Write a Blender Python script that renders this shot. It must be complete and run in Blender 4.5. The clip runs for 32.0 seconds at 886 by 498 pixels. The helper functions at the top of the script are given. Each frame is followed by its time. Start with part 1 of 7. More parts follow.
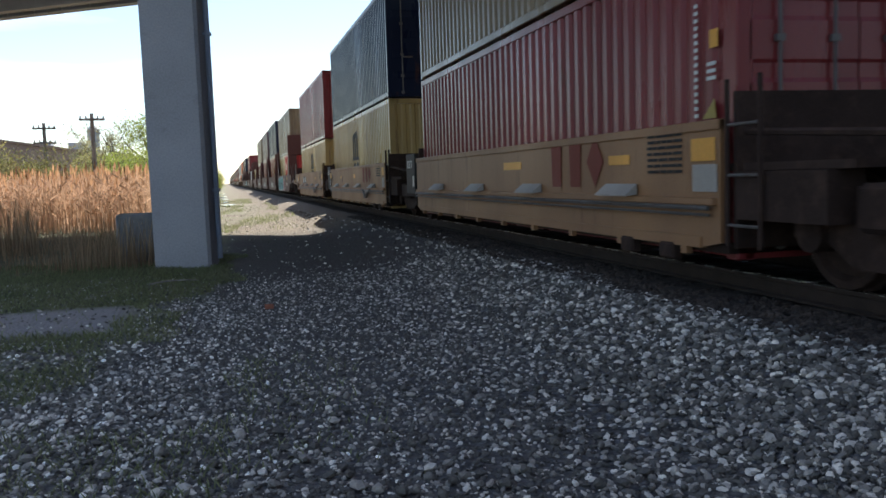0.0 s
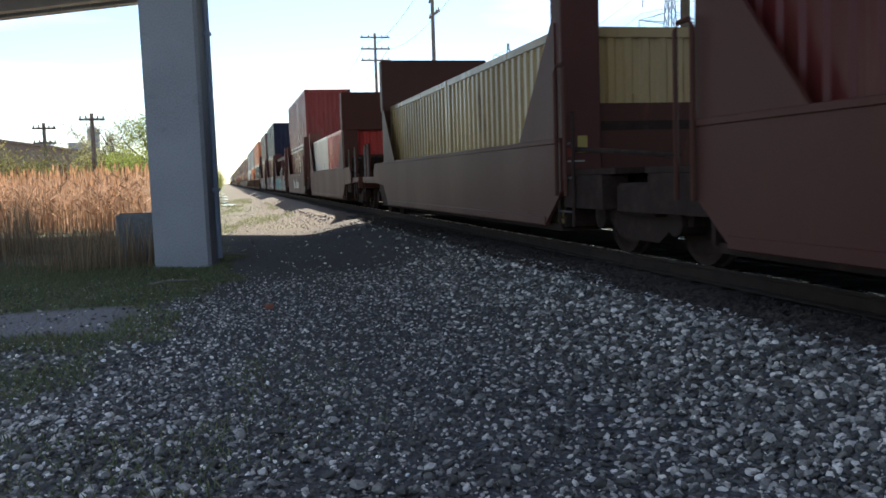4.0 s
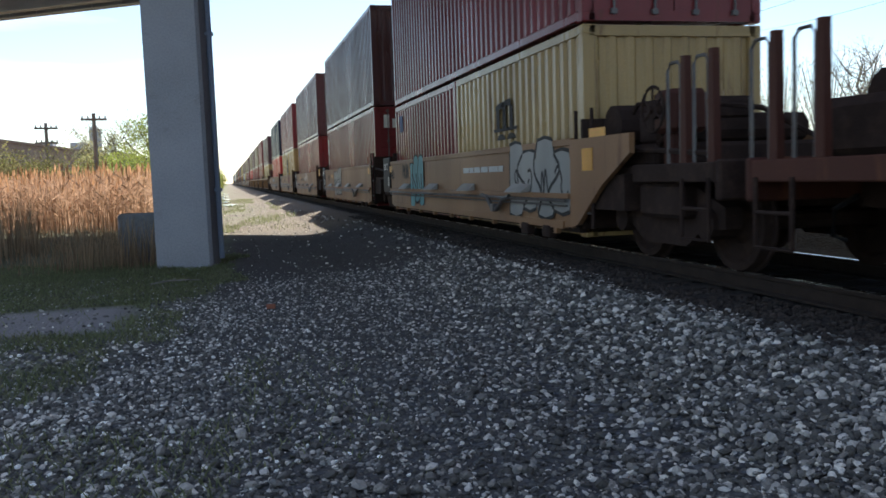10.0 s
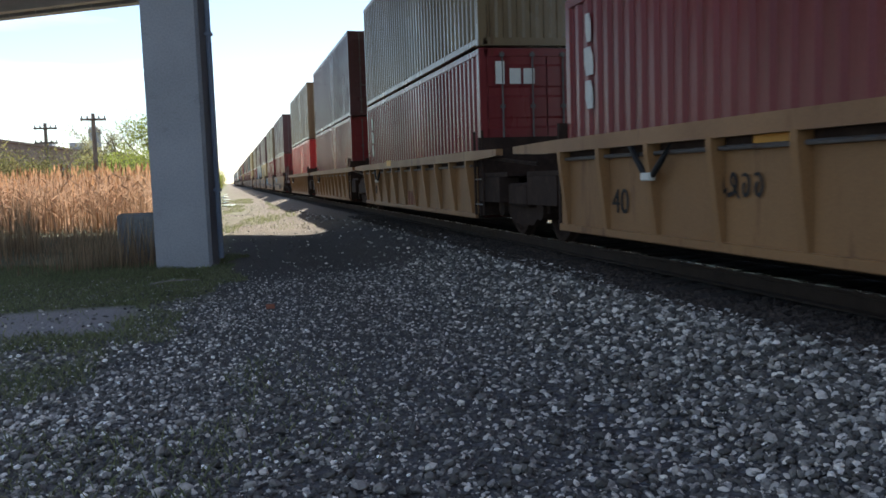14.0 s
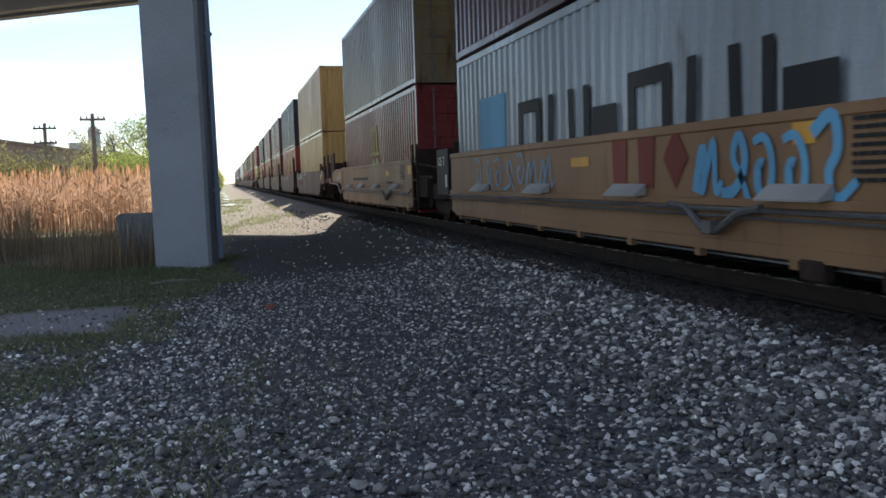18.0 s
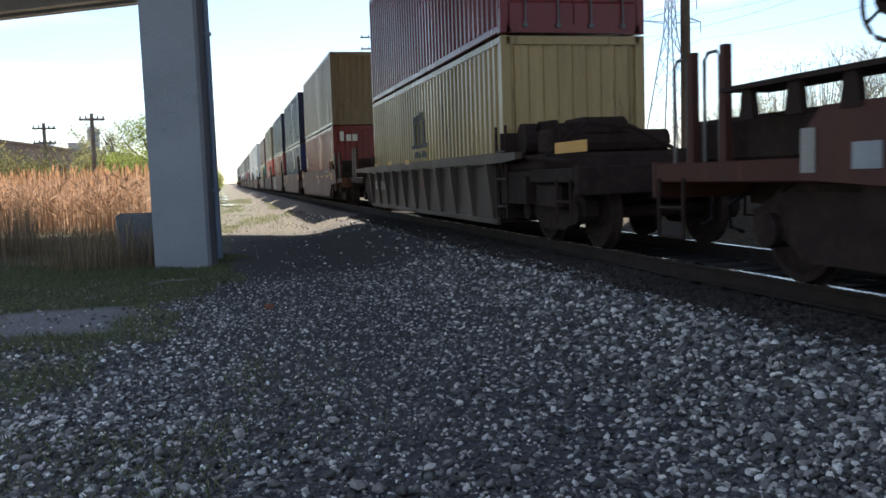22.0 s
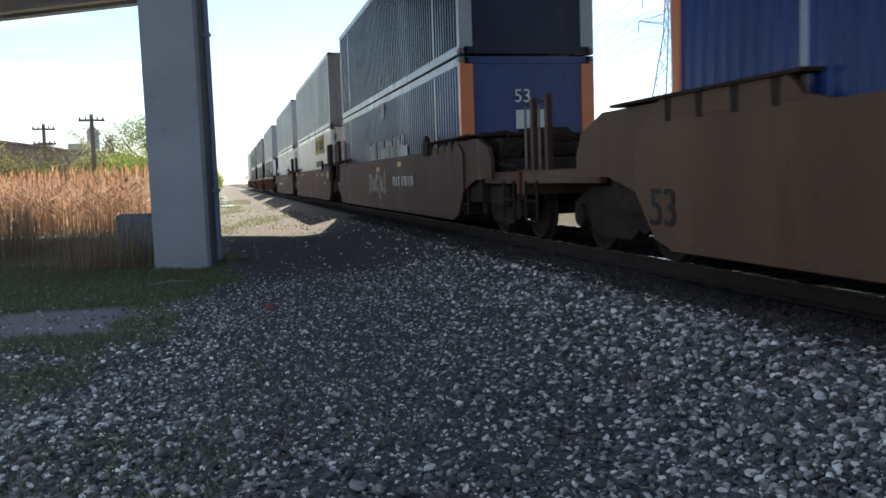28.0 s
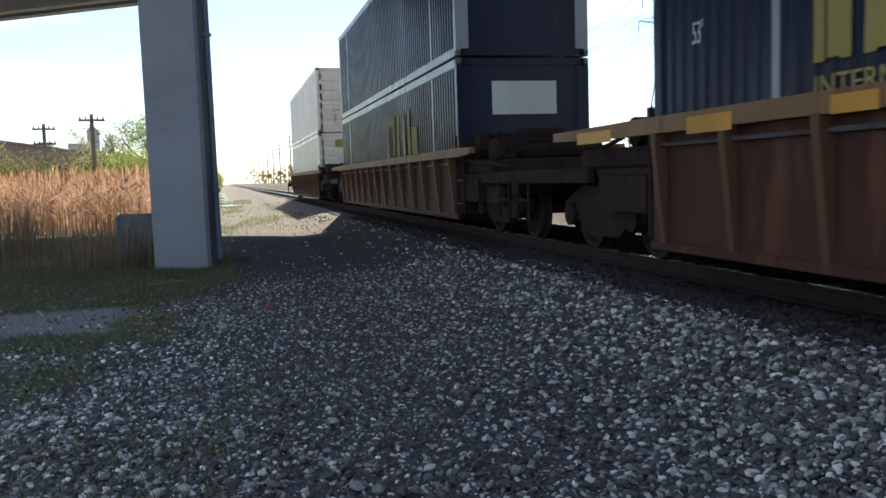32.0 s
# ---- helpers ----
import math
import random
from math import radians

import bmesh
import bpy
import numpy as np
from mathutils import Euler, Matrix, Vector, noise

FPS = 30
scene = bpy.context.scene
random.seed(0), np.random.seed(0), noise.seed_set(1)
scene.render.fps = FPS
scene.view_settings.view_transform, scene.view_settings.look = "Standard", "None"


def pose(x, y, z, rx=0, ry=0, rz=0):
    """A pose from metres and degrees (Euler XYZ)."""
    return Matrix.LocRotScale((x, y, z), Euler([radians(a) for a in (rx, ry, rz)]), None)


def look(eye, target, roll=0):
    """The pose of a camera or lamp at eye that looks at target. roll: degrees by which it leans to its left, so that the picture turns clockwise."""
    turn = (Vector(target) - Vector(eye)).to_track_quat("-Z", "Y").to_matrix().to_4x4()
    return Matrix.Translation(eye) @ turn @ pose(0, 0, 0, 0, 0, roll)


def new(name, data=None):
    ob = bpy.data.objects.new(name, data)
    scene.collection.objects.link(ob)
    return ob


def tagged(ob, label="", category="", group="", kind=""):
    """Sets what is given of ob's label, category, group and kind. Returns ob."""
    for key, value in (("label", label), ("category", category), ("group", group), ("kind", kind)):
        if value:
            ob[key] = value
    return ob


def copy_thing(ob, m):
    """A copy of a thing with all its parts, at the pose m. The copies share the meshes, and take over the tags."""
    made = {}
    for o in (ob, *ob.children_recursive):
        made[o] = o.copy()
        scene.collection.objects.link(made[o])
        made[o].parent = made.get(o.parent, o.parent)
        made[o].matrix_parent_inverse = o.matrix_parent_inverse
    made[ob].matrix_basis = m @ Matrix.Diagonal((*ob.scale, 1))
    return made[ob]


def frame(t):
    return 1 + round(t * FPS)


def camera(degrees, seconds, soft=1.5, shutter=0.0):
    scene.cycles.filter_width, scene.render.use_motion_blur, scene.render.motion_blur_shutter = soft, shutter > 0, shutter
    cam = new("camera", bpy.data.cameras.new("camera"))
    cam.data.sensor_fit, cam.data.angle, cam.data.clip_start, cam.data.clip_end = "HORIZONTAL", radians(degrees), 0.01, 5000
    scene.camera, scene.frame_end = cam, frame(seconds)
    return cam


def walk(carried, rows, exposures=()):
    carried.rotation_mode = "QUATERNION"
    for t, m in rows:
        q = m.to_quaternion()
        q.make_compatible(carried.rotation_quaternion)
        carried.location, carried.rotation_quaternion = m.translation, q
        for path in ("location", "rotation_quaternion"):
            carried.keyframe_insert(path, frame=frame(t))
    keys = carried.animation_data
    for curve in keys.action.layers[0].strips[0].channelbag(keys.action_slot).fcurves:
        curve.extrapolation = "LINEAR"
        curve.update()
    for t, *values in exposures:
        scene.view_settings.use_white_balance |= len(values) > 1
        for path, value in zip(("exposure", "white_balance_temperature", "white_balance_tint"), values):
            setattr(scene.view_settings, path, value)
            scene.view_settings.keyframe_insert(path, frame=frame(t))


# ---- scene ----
# World axes: x to the east across the track, y along the track to the north, z up; z = 0 is the top of the rails.
EYE = (0.0, 0.0, 0.987)
TURN, TILT, ROLL = 13.763, 4.738, -1.834
cam = camera(53.7, 32.0, soft=1.6, shutter=0.05)
# small sway of the hand: seconds, turn to the left and lift in thousandths of a degree
SWAY = [(0.0, 0, 0), (1.0, 4, 0), (1.5, 55, 52), (2.0, 55, 48), (2.5, 41, 0), (3.0, 23, 0), (3.5, 0, -4), (5.5, -4, 0),
        (6.0, -41, -4), (6.5, -52, -4), (7.0, -14, -14), (7.5, 55, -18), (8.0, 148, 0), (8.5, 118, 0), (9.0, 115, 0),
        (9.5, 74, 0), (10.0, 108, -4), (10.5, 233, -37), (11.0, 181, 0), (11.5, 148, 0), (12.0, 115, 0), (12.5, 74, 4),
        (13.0, 78, 0), (13.5, 108, 0), (14.0, 74, 0), (14.5, 55, 0), (16.5, 0, 0), (17.5, 0, 0), (18.0, 37, 0),
        (18.5, 0, 0), (19.0, -4, 0), (19.5, -26, 0), (20.0, -11, 0), (21.0, -30, 0), (22.0, -4, 0), (22.5, -26, 11),
        (23.0, -4, 11), (23.5, -11, 0), (24.0, -37, 0), (24.5, -30, -14), (25.0, -41, -78), (25.5, 0, -14),
        (27.5, 0, 55), (28.0, -23, 52), (28.5, 4, 23), (29.0, -11, 52), (29.5, -41, 52), (30.0, -37, 41),
        (30.5, -26, 37), (31.0, -37, 23), (31.5, -30, 26), (32.0, -14, 48)]


def aim(turn, tilt):
    a, b = radians(turn), radians(tilt)
    return (EYE[0] + math.sin(a) * math.cos(b), EYE[1] + math.cos(a) * math.cos(b), EYE[2] - math.sin(b))


walk(cam, [(t, look(EYE, aim(TURN - s * 0.001, TILT - l * 0.001), ROLL)) for t, s, l in SWAY])

# ---- light ----
SUN_TURN, SUN_HEIGHT = 12.7, 40.7
scene.view_settings.exposure = 1.10
world = bpy.data.worlds.new("sky")
scene.world = world
world.use_nodes = True
wn, wl = world.node_tree.nodes, world.node_tree.links
wn.clear()
w_out = wn.new("ShaderNodeOutputWorld")
w_bg = wn.new("ShaderNodeBackground")
w_sky = wn.new("ShaderNodeTexSky")
w_sky.sky_type = "NISHITA"
w_sky.sun_disc = False
w_sky.sun_elevation, w_sky.sun_rotation = radians(SUN_HEIGHT), radians(SUN_TURN)
w_sky.dust_density, w_sky.air_density, w_sky.ozone_density = 0.25, 1.0, 3.6
w_co = wn.new("ShaderNodeTexCoord")
w_map = wn.new("ShaderNodeMapping")
w_map.inputs["Scale"].default_value = (1.2, 1.2, 6.0)
w_noise = wn.new("ShaderNodeTexNoise")
w_noise.inputs["Scale"].default_value = 2.3
w_noise.inputs["Detail"].default_value = 6
w_ramp = wn.new("ShaderNodeValToRGB")
w_ramp.color_ramp.elements[0].position, w_ramp.color_ramp.elements[1].position = 0.5, 0.8
w_mix = wn.new("ShaderNodeMix")
w_mix.data_type = "RGBA"
w_mix.inputs["B"].default_value = (9.0, 8.4, 7.8, 1)
wl.new(w_co.outputs["Generated"], w_map.inputs["Vector"])
wl.new(w_map.outputs[0], w_noise.inputs["Vector"])
wl.new(w_noise.outputs["Fac"], w_ramp.inputs[0])
wl.new(w_ramp.outputs[0], w_mix.inputs["Factor"])
wl.new(w_sky.outputs[0], w_mix.inputs["A"])
wl.new(w_mix.outputs["Result"], w_bg.inputs["Color"])
w_bg.inputs["Strength"].default_value = 0.087
wl.new(w_bg.outputs[0], w_out.inputs[0])
sun = new("sun", bpy.data.lights.new("sun", "SUN"))
sun.data.energy, sun.data.angle, sun.data.color = 4.5, radians(0.6), (1.0, 0.94, 0.84)
_a, _e = radians(SUN_TURN), radians(SUN_HEIGHT)
sun.matrix_world = look((math.sin(_a) * math.cos(_e) * 50, math.cos(_a) * math.cos(_e) * 50, math.sin(_e) * 50), (0, 0, 0))

# ---- materials ----
MATS = {}


def mat(name, base, rough=0.6, metal=0.0, second=None, spread=0.35, size=2.0, bump=0.15, fine=40.0, dirt=None, dirt_amount=0.0,
        vary=0.0, streak=False, clear=0.0):
    """A painted or mineral surface: base and second colour in large patches, a fine grain, dirt with its own shape, relief."""
    if name in MATS:
        return MATS[name]
    m = bpy.data.materials.new(name)
    m.use_nodes = True
    n, l = m.node_tree.nodes, m.node_tree.links
    b = n["Principled BSDF"]
    b.inputs["Roughness"].default_value, b.inputs["Metallic"].default_value = rough, metal
    co = n.new("ShaderNodeTexCoord")
    mp = n.new("ShaderNodeMapping")
    if streak:
        mp.inputs["Scale"].default_value = (1, 1, 0.18)
    l.new(co.outputs["Object"], mp.inputs["Vector"])
    big = n.new("ShaderNodeTexNoise")
    big.inputs["Scale"].default_value, big.inputs["Detail"].default_value = size, 5
    l.new(mp.outputs[0], big.inputs["Vector"])
    small = n.new("ShaderNodeTexNoise")
    small.inputs["Scale"].default_value, small.inputs["Detail"].default_value = fine, 3
    l.new(co.outputs["Object"], small.inputs["Vector"])
    second = second or tuple(c * (1 - spread) for c in base)
    mix = n.new("ShaderNodeMix")
    mix.data_type = "RGBA"
    mix.inputs["A"].default_value, mix.inputs["B"].default_value = (*base, 1), (*second, 1)
    rp = n.new("ShaderNodeValToRGB")
    rp.color_ramp.elements[0].position, rp.color_ramp.elements[1].position = 0.35, 0.7
    l.new(big.outputs["Fac"], rp.inputs[0])
    l.new(rp.outputs[0], mix.inputs["Factor"])
    col = mix.outputs["Result"]
    g = n.new("ShaderNodeMix")
    g.data_type, g.blend_type = "RGBA", "MULTIPLY"
    gr = n.new("ShaderNodeMapRange")
    gr.inputs["To Min"].default_value, gr.inputs["To Max"].default_value = 0.72, 1.2
    l.new(small.outputs["Fac"], gr.inputs["Value"])
    l.new(col, g.inputs["A"])
    l.new(gr.outputs[0], g.inputs["B"])
    g.inputs["Factor"].default_value = 1
    col = g.outputs["Result"]
    if dirt:
        dn = n.new("ShaderNodeTexNoise")
        dn.inputs["Scale"].default_value, dn.inputs["Detail"].default_value = size * 2.7, 8
        dn.inputs["Roughness"].default_value = 0.7
        l.new(mp.outputs[0], dn.inputs["Vector"])
        dr = n.new("ShaderNodeValToRGB")
        dr.color_ramp.elements[0].position, dr.color_ramp.elements[1].position = 0.62 - dirt_amount * 0.3, 0.78 - dirt_amount * 0.2
        l.new(dn.outputs["Fac"], dr.inputs[0])
        dm = n.new("ShaderNodeMix")
        dm.data_type = "RGBA"
        dm.inputs["B"].default_value = (*dirt, 1)
        l.new(dr.outputs[0], dm.inputs["Factor"])
        l.new(col, dm.inputs["A"])
        col = dm.outputs["Result"]
    if vary:
        oi = n.new("ShaderNodeObjectInfo")
        geo = n.new("ShaderNodeNewGeometry")
        ad = n.new("ShaderNodeMath")
        ad.operation = "ADD"
        l.new(oi.outputs["Random"], ad.inputs[0])
        l.new(geo.outputs["Random Per Island"], ad.inputs[1])
        fr = n.new("ShaderNodeMath")
        fr.operation = "FRACT"
        l.new(ad.outputs[0], fr.inputs[0])
        vr = n.new("ShaderNodeMapRange")
        vr.inputs["To Min"].default_value, vr.inputs["To Max"].default_value = 1 - vary, 1 + vary
        if vary > 1:
            # many dark pieces and few pale ones
            vr.inputs["To Min"].default_value, vr.inputs["To Max"].default_value = 0.36, 0.36 + vary
            pw = n.new("ShaderNodeMath")
            pw.operation = "POWER"
            pw.inputs[1].default_value = 4.0
            l.new(fr.outputs[0], pw.inputs[0])
            fr = pw
        l.new(fr.outputs[0], vr.inputs["Value"])
        vm = n.new("ShaderNodeMix")
        vm.data_type, vm.blend_type = "RGBA", "MULTIPLY"
        vm.inputs["Factor"].default_value = 1
        l.new(col, vm.inputs["A"])
        l.new(vr.outputs[0], vm.inputs["B"])
        col = vm.outputs["Result"]
    l.new(col, b.inputs["Base Color"])
    rr = n.new("ShaderNodeMapRange")
    rr.inputs["To Min"].default_value, rr.inputs["To Max"].default_value = max(0.05, rough - 0.12), min(1, rough + 0.15)
    l.new(big.outputs["Fac"], rr.inputs["Value"])
    l.new(rr.outputs[0], b.inputs["Roughness"])
    if bump:
        bp = n.new("ShaderNodeBump")
        bp.inputs["Strength"].default_value, bp.inputs["Distance"].default_value = bump, 0.02
        l.new(small.outputs["Fac"], bp.inputs["Height"])
        l.new(bp.outputs[0], b.inputs["Normal"])
    MATS[name] = m
    return m


RUST = (0.09, 0.035, 0.018)


def paint(name, base, rough=0.28, rust=0.25, second=None, spread=0.3, gloss=0.27):
    m = mat(name, base, rough, 0, second, spread, 0.9, 0.05, 60, RUST if rust else None, rust, 0.0, True)
    m.node_tree.nodes["Principled BSDF"].inputs["Specular IOR Level"].default_value = gloss
    return m


PAINT = {
    "maroon": paint("maroon_paint", (0.205, 0.034, 0.036), rust=0.15),
    "darkred": paint("dark_red_paint", (0.13, 0.022, 0.02)),
    "red": paint("red_paint", (0.56, 0.058, 0.055), rust=0.1),
    "yellow": paint("yellow_paint", (0.42, 0.285, 0.12), rust=0.22),
    "olive": paint("olive_paint", (0.23, 0.17, 0.10), rust=0.2),
    "navy": paint("navy_paint", (0.012, 0.018, 0.045), rust=0.1, gloss=0.16),
    "purple": paint("violet_paint", (0.115, 0.056, 0.062), rust=0.25),
    "blue": paint("blue_paint", (0.016, 0.042, 0.17), rust=0.06),
    "deepblue": paint("deep_blue_paint", (0.014, 0.03, 0.095), rust=0.1),
    "teal": paint("teal_paint", (0.04, 0.20, 0.16), rust=0.15),
    "white": paint("white_paint", (0.86, 0.85, 0.81), rust=0.05, second=(0.75, 0.74, 0.70)),
    "grey": paint("grey_paint", (0.36, 0.38, 0.395), rust=0.06),
    "orange": paint("orange_paint", (0.74, 0.215, 0.085), rust=0.06),
    "tan": paint("tan_paint", (0.30, 0.16, 0.075), 0.5, 0.18, second=(0.225, 0.12, 0.062)),
    "dirtytan": paint("weathered_tan_paint", (0.15, 0.075, 0.04), 0.55, 0.3, second=(0.11, 0.056, 0.032)),
    "brown": paint("brown_paint", (0.08, 0.024, 0.018), 0.5, 0.2, second=(0.092, 0.034, 0.027)),
    "rustbrown": mat("rusty_brown_paint", (0.07, 0.025, 0.018), 0.6, 0, (0.095, 0.036, 0.025), 0.3, 0.9, 0.05, 60, (0.18, 0.075, 0.036), 0.3, 0.0, True),
    "dusty": paint("dusty_brown_paint", (0.105, 0.078, 0.06), 0.55, 0.3, second=(0.074, 0.055, 0.044)),
    "weartan": paint("worn_tan_paint", (0.29, 0.155, 0.066), 0.5, 0.22, second=(0.22, 0.118, 0.055)),
    "black": paint("black_paint", (0.018, 0.018, 0.019), 0.6, 0.1),
    "steel": mat("worn_steel", (0.15, 0.14, 0.135), 0.5, 0.3, dirt=RUST, dirt_amount=0.3),
    "greasy": mat("greasy_iron", (0.042, 0.026, 0.021), 0.85, 0.0, dirt=(0.062, 0.037, 0.027), dirt_amount=0.4),
    "letterwhite": paint("white_lettering", (0.72, 0.72, 0.68), 0.6, 0.08),
    "plate": paint("dirty_white_plate", (0.40, 0.37, 0.33), 0.6, 0.1),
    "letterblack": paint("black_lettering", (0.02, 0.02, 0.022), 0.6, 0),
    "letterred": paint("red_lettering", (0.22, 0.045, 0.03), 0.6, 0.1),
    "reflector": paint("amber_reflector", (0.75, 0.36, 0.05), 0.4, 0),
    "letteryellow": paint("yellow_lettering", (0.43, 0.33, 0.10), 0.6, 0.05),
    "lettergreen": paint("green_lettering", (0.03, 0.14, 0.08), 0.6, 0),
    "skyblue": paint("sky_blue_spray", (0.16, 0.42, 0.62), 0.6, 0),
    "smear": paint("faded_grey_spray", (0.12, 0.125, 0.105), 0.7, 0.3),
    "silver": paint("silver_spray", (0.31, 0.32, 0.31), 0.45, 0.12),
    "aqua": paint("aqua_spray", (0.16, 0.42, 0.44), 0.6, 0.04),
    "pink": paint("pink_spray", (0.55, 0.26, 0.28), 0.6, 0.04),
    "sprayblue": paint("dark_blue_spray", (0.03, 0.07, 0.22), 0.6, 0.04),
}
for _name in ("greasy", "rustbrown"):
    PAINT[_name].node_tree.nodes["Principled BSDF"].inputs["Specular IOR Level"].default_value = 0.2
CONCRETE = mat("pier_concrete", (0.355, 0.358, 0.378), 0.85, 0, (0.28, 0.285, 0.302), 0.2, 0.7, 0.25, 30, (0.2, 0.2, 0.2), 0.05)
# blotched concrete, darkened overall so the shade on the block is in its colour
BLOCKSTONE = mat("shaded_block", (0.22, 0.22, 0.22), 0.9, 0, (0.15, 0.15, 0.15), 0.3, 1.5, 0.4, 30, (0.09, 0.085, 0.08), 0.3)
GIRDER = mat("girder_steel", (0.25, 0.29, 0.37), 0.7, 0, None, 0.2, 0.5, 0.1, 25, RUST, 0.02)
STONE = mat("ballast_stone", (0.305, 0.285, 0.255), 0.8, 0, (0.232, 0.216, 0.194), 0.3, 3.0, 0.6, 90, (0.10, 0.09, 0.085), 0.2, vary=3.2)
DARKSTONE = mat("dark_brown_stone", (0.056, 0.042, 0.034), 0.9, 0, (0.038, 0.029, 0.024), 0.3, 3.0, 0.6, 90, (0.025, 0.02, 0.018), 0.3, vary=0.6)
# stone colour raised to make up for brighter light in the west
BRIGHTSTONE = mat("brightened_stone", (0.48, 0.465, 0.42), 0.8, 0, (0.375, 0.362, 0.33), 0.3, 3.0, 0.6, 90, (0.17, 0.155, 0.145), 0.2, vary=3.0)
# lighter copy of the girder steel, its colour offsetting the shade under the deck
FASCIA = mat("lightened_girder", (0.56, 0.62, 0.72), 0.6, 0, None, 0.2, 0.5, 0.1, 25, (0.2, 0.17, 0.15), 0.1)
TIEWOOD = mat("tie_wood", (0.04, 0.03, 0.025), 0.9, 0, None, 0.4, 3, 0.5, 30, (0.03, 0.025, 0.02), 0.4, vary=0.25)
RAILTOP = mat("polished_rail", (0.42, 0.41, 0.40), 0.25, 1.0, None, 0.15, 4, 0.03, 60)
RAILSIDE = mat("rusty_rail", (0.03, 0.017, 0.011), 0.95, 0.0, None, 0.4, 5, 0.2, 50)


# ---- building helpers ----
def thing(name, label, category, group="", at=(0, 0, 0), kind=""):
    ob = tagged(new(name), label, category, group, kind)
    ob.empty_display_size = 0.2
    ob.location = at
    return ob


def mesh_of(name, verts, faces, material, smooth=False):
    me = bpy.data.meshes.new(name)
    me.from_pydata(verts, [], faces)
    if isinstance(material, (list, tuple)):
        for k in material:
            me.materials.append(k)
    else:
        me.materials.append(material)
    if smooth:
        me.polygons.foreach_set("use_smooth", [True] * len(me.polygons))
    me.update()
    return me


def put(name, me, parent, at=(0, 0, 0), label="", turn=None):
    ob = new(name, me)
    ob.parent = parent
    ob.location = at
    if turn:
        ob.rotation_euler = [radians(a) for a in turn]
    if label:
        tagged(ob, label)
    return ob


class Shape:
    """Gathers boxes, bars, tubes and plates into one mesh."""

    def __init__(self):
        self.v, self.f = [], []

    def add(self, vs, fs):
        k = len(self.v)
        self.v += [tuple(p) for p in vs]
        self.f += [tuple(i + k for i in q) for q in fs]
        return self

    def box(self, x0, x1, y0, y1, z0, z1, c=0.0):
        if not c:
            vs = [(x, y, z) for x in (x0, x1) for y in (y0, y1) for z in (z0, z1)]
            return self.add(vs, [(0, 1, 3, 2), (4, 6, 7, 5), (0, 4, 5, 1), (2, 3, 7, 6), (0, 2, 6, 4), (1, 5, 7, 3)])
        # bevelled: three boxes of corner points joined by a convex hull
        bm = bmesh.new()
        for sx in (0, 1):
            for sy in (0, 1):
                for sz in (0, 1):
                    p = Vector(((x0, x1)[sx], (y0, y1)[sy], (z0, z1)[sz]))
                    d = Vector((1 - 2 * sx, 1 - 2 * sy, 1 - 2 * sz)) * c
                    bm.verts.new((p.x, p.y + d.y, p.z + d.z))
                    bm.verts.new((p.x + d.x, p.y, p.z + d.z))
                    bm.verts.new((p.x + d.x, p.y + d.y, p.z))
        bmesh.ops.convex_hull(bm, input=bm.verts[:])
        bm.verts.index_update()
        self.add([v.co[:] for v in bm.verts], [[v.index for v in f.verts] for f in bm.faces])
        bm.free()
        return self

    def prism(self, outline, axis, a, b):
        """outline: points in the plane across axis ('x': (y, z), 'y': (x, z), 'z': (x, y)), drawn from a to b."""
        k = len(outline)
        put3 = {"x": lambda p, h: (h, p[0], p[1]), "y": lambda p, h: (p[0], h, p[1]), "z": lambda p, h: (p[0], p[1], h)}[axis]
        vs = [put3(p, a) for p in outline] + [put3(p, b) for p in outline]
        fs = [tuple(range(k))[::-1], tuple(range(k, 2 * k))] + [(i, (i + 1) % k, (i + 1) % k + k, i + k) for i in range(k)]
        return self.add(vs, fs)

    def tube(self, path, r, sides=6, r1=None):
        pts = [Vector(p) for p in path]
        rings = []
        for i, p in enumerate(pts):
            d = (pts[min(i + 1, len(pts) - 1)] - pts[max(i - 1, 0)]).normalized()
            a = d.orthogonal().normalized()
            b = d.cross(a)
            rr = r if r1 is None else r + (r1 - r) * i / (len(pts) - 1)
            rings.append([p + (a * math.cos(2 * math.pi * k / sides) + b * math.sin(2 * math.pi * k / sides)) * rr for k in range(sides)])
        vs = [q for ring in rings for q in ring]
        fs = []
        for i in range(len(pts) - 1):
            for k in range(sides):
                fs.append((i * sides + k, i * sides + (k + 1) % sides, (i + 1) * sides + (k + 1) % sides, (i + 1) * sides + k))
        fs += [tuple(range(sides))[::-1], tuple(range((len(pts) - 1) * sides, len(pts) * sides))]
        return self.add(vs, fs)

    def disc(self, centre, axis, r, h, sides=16, r1=None):
        c = Vector(centre)
        d = {"x": Vector((1, 0, 0)), "y": Vector((0, 1, 0)), "z": Vector((0, 0, 1))}[axis]
        return self.tube([c - d * h / 2, c + d * h / 2], r, sides, r1)

    def mesh(self, name, material, smooth=False):
        return mesh_of(name, self.v, self.f, material, smooth)


CACHE = {}


def cached(key, make):
    if key not in CACHE:
        CACHE[key] = make()
    return CACHE[key]
# ---- the train: containers ----
TRACK_X = 5.472
SPEED = 27.788
FLOOR_Z = 0.25
MOVERS = []


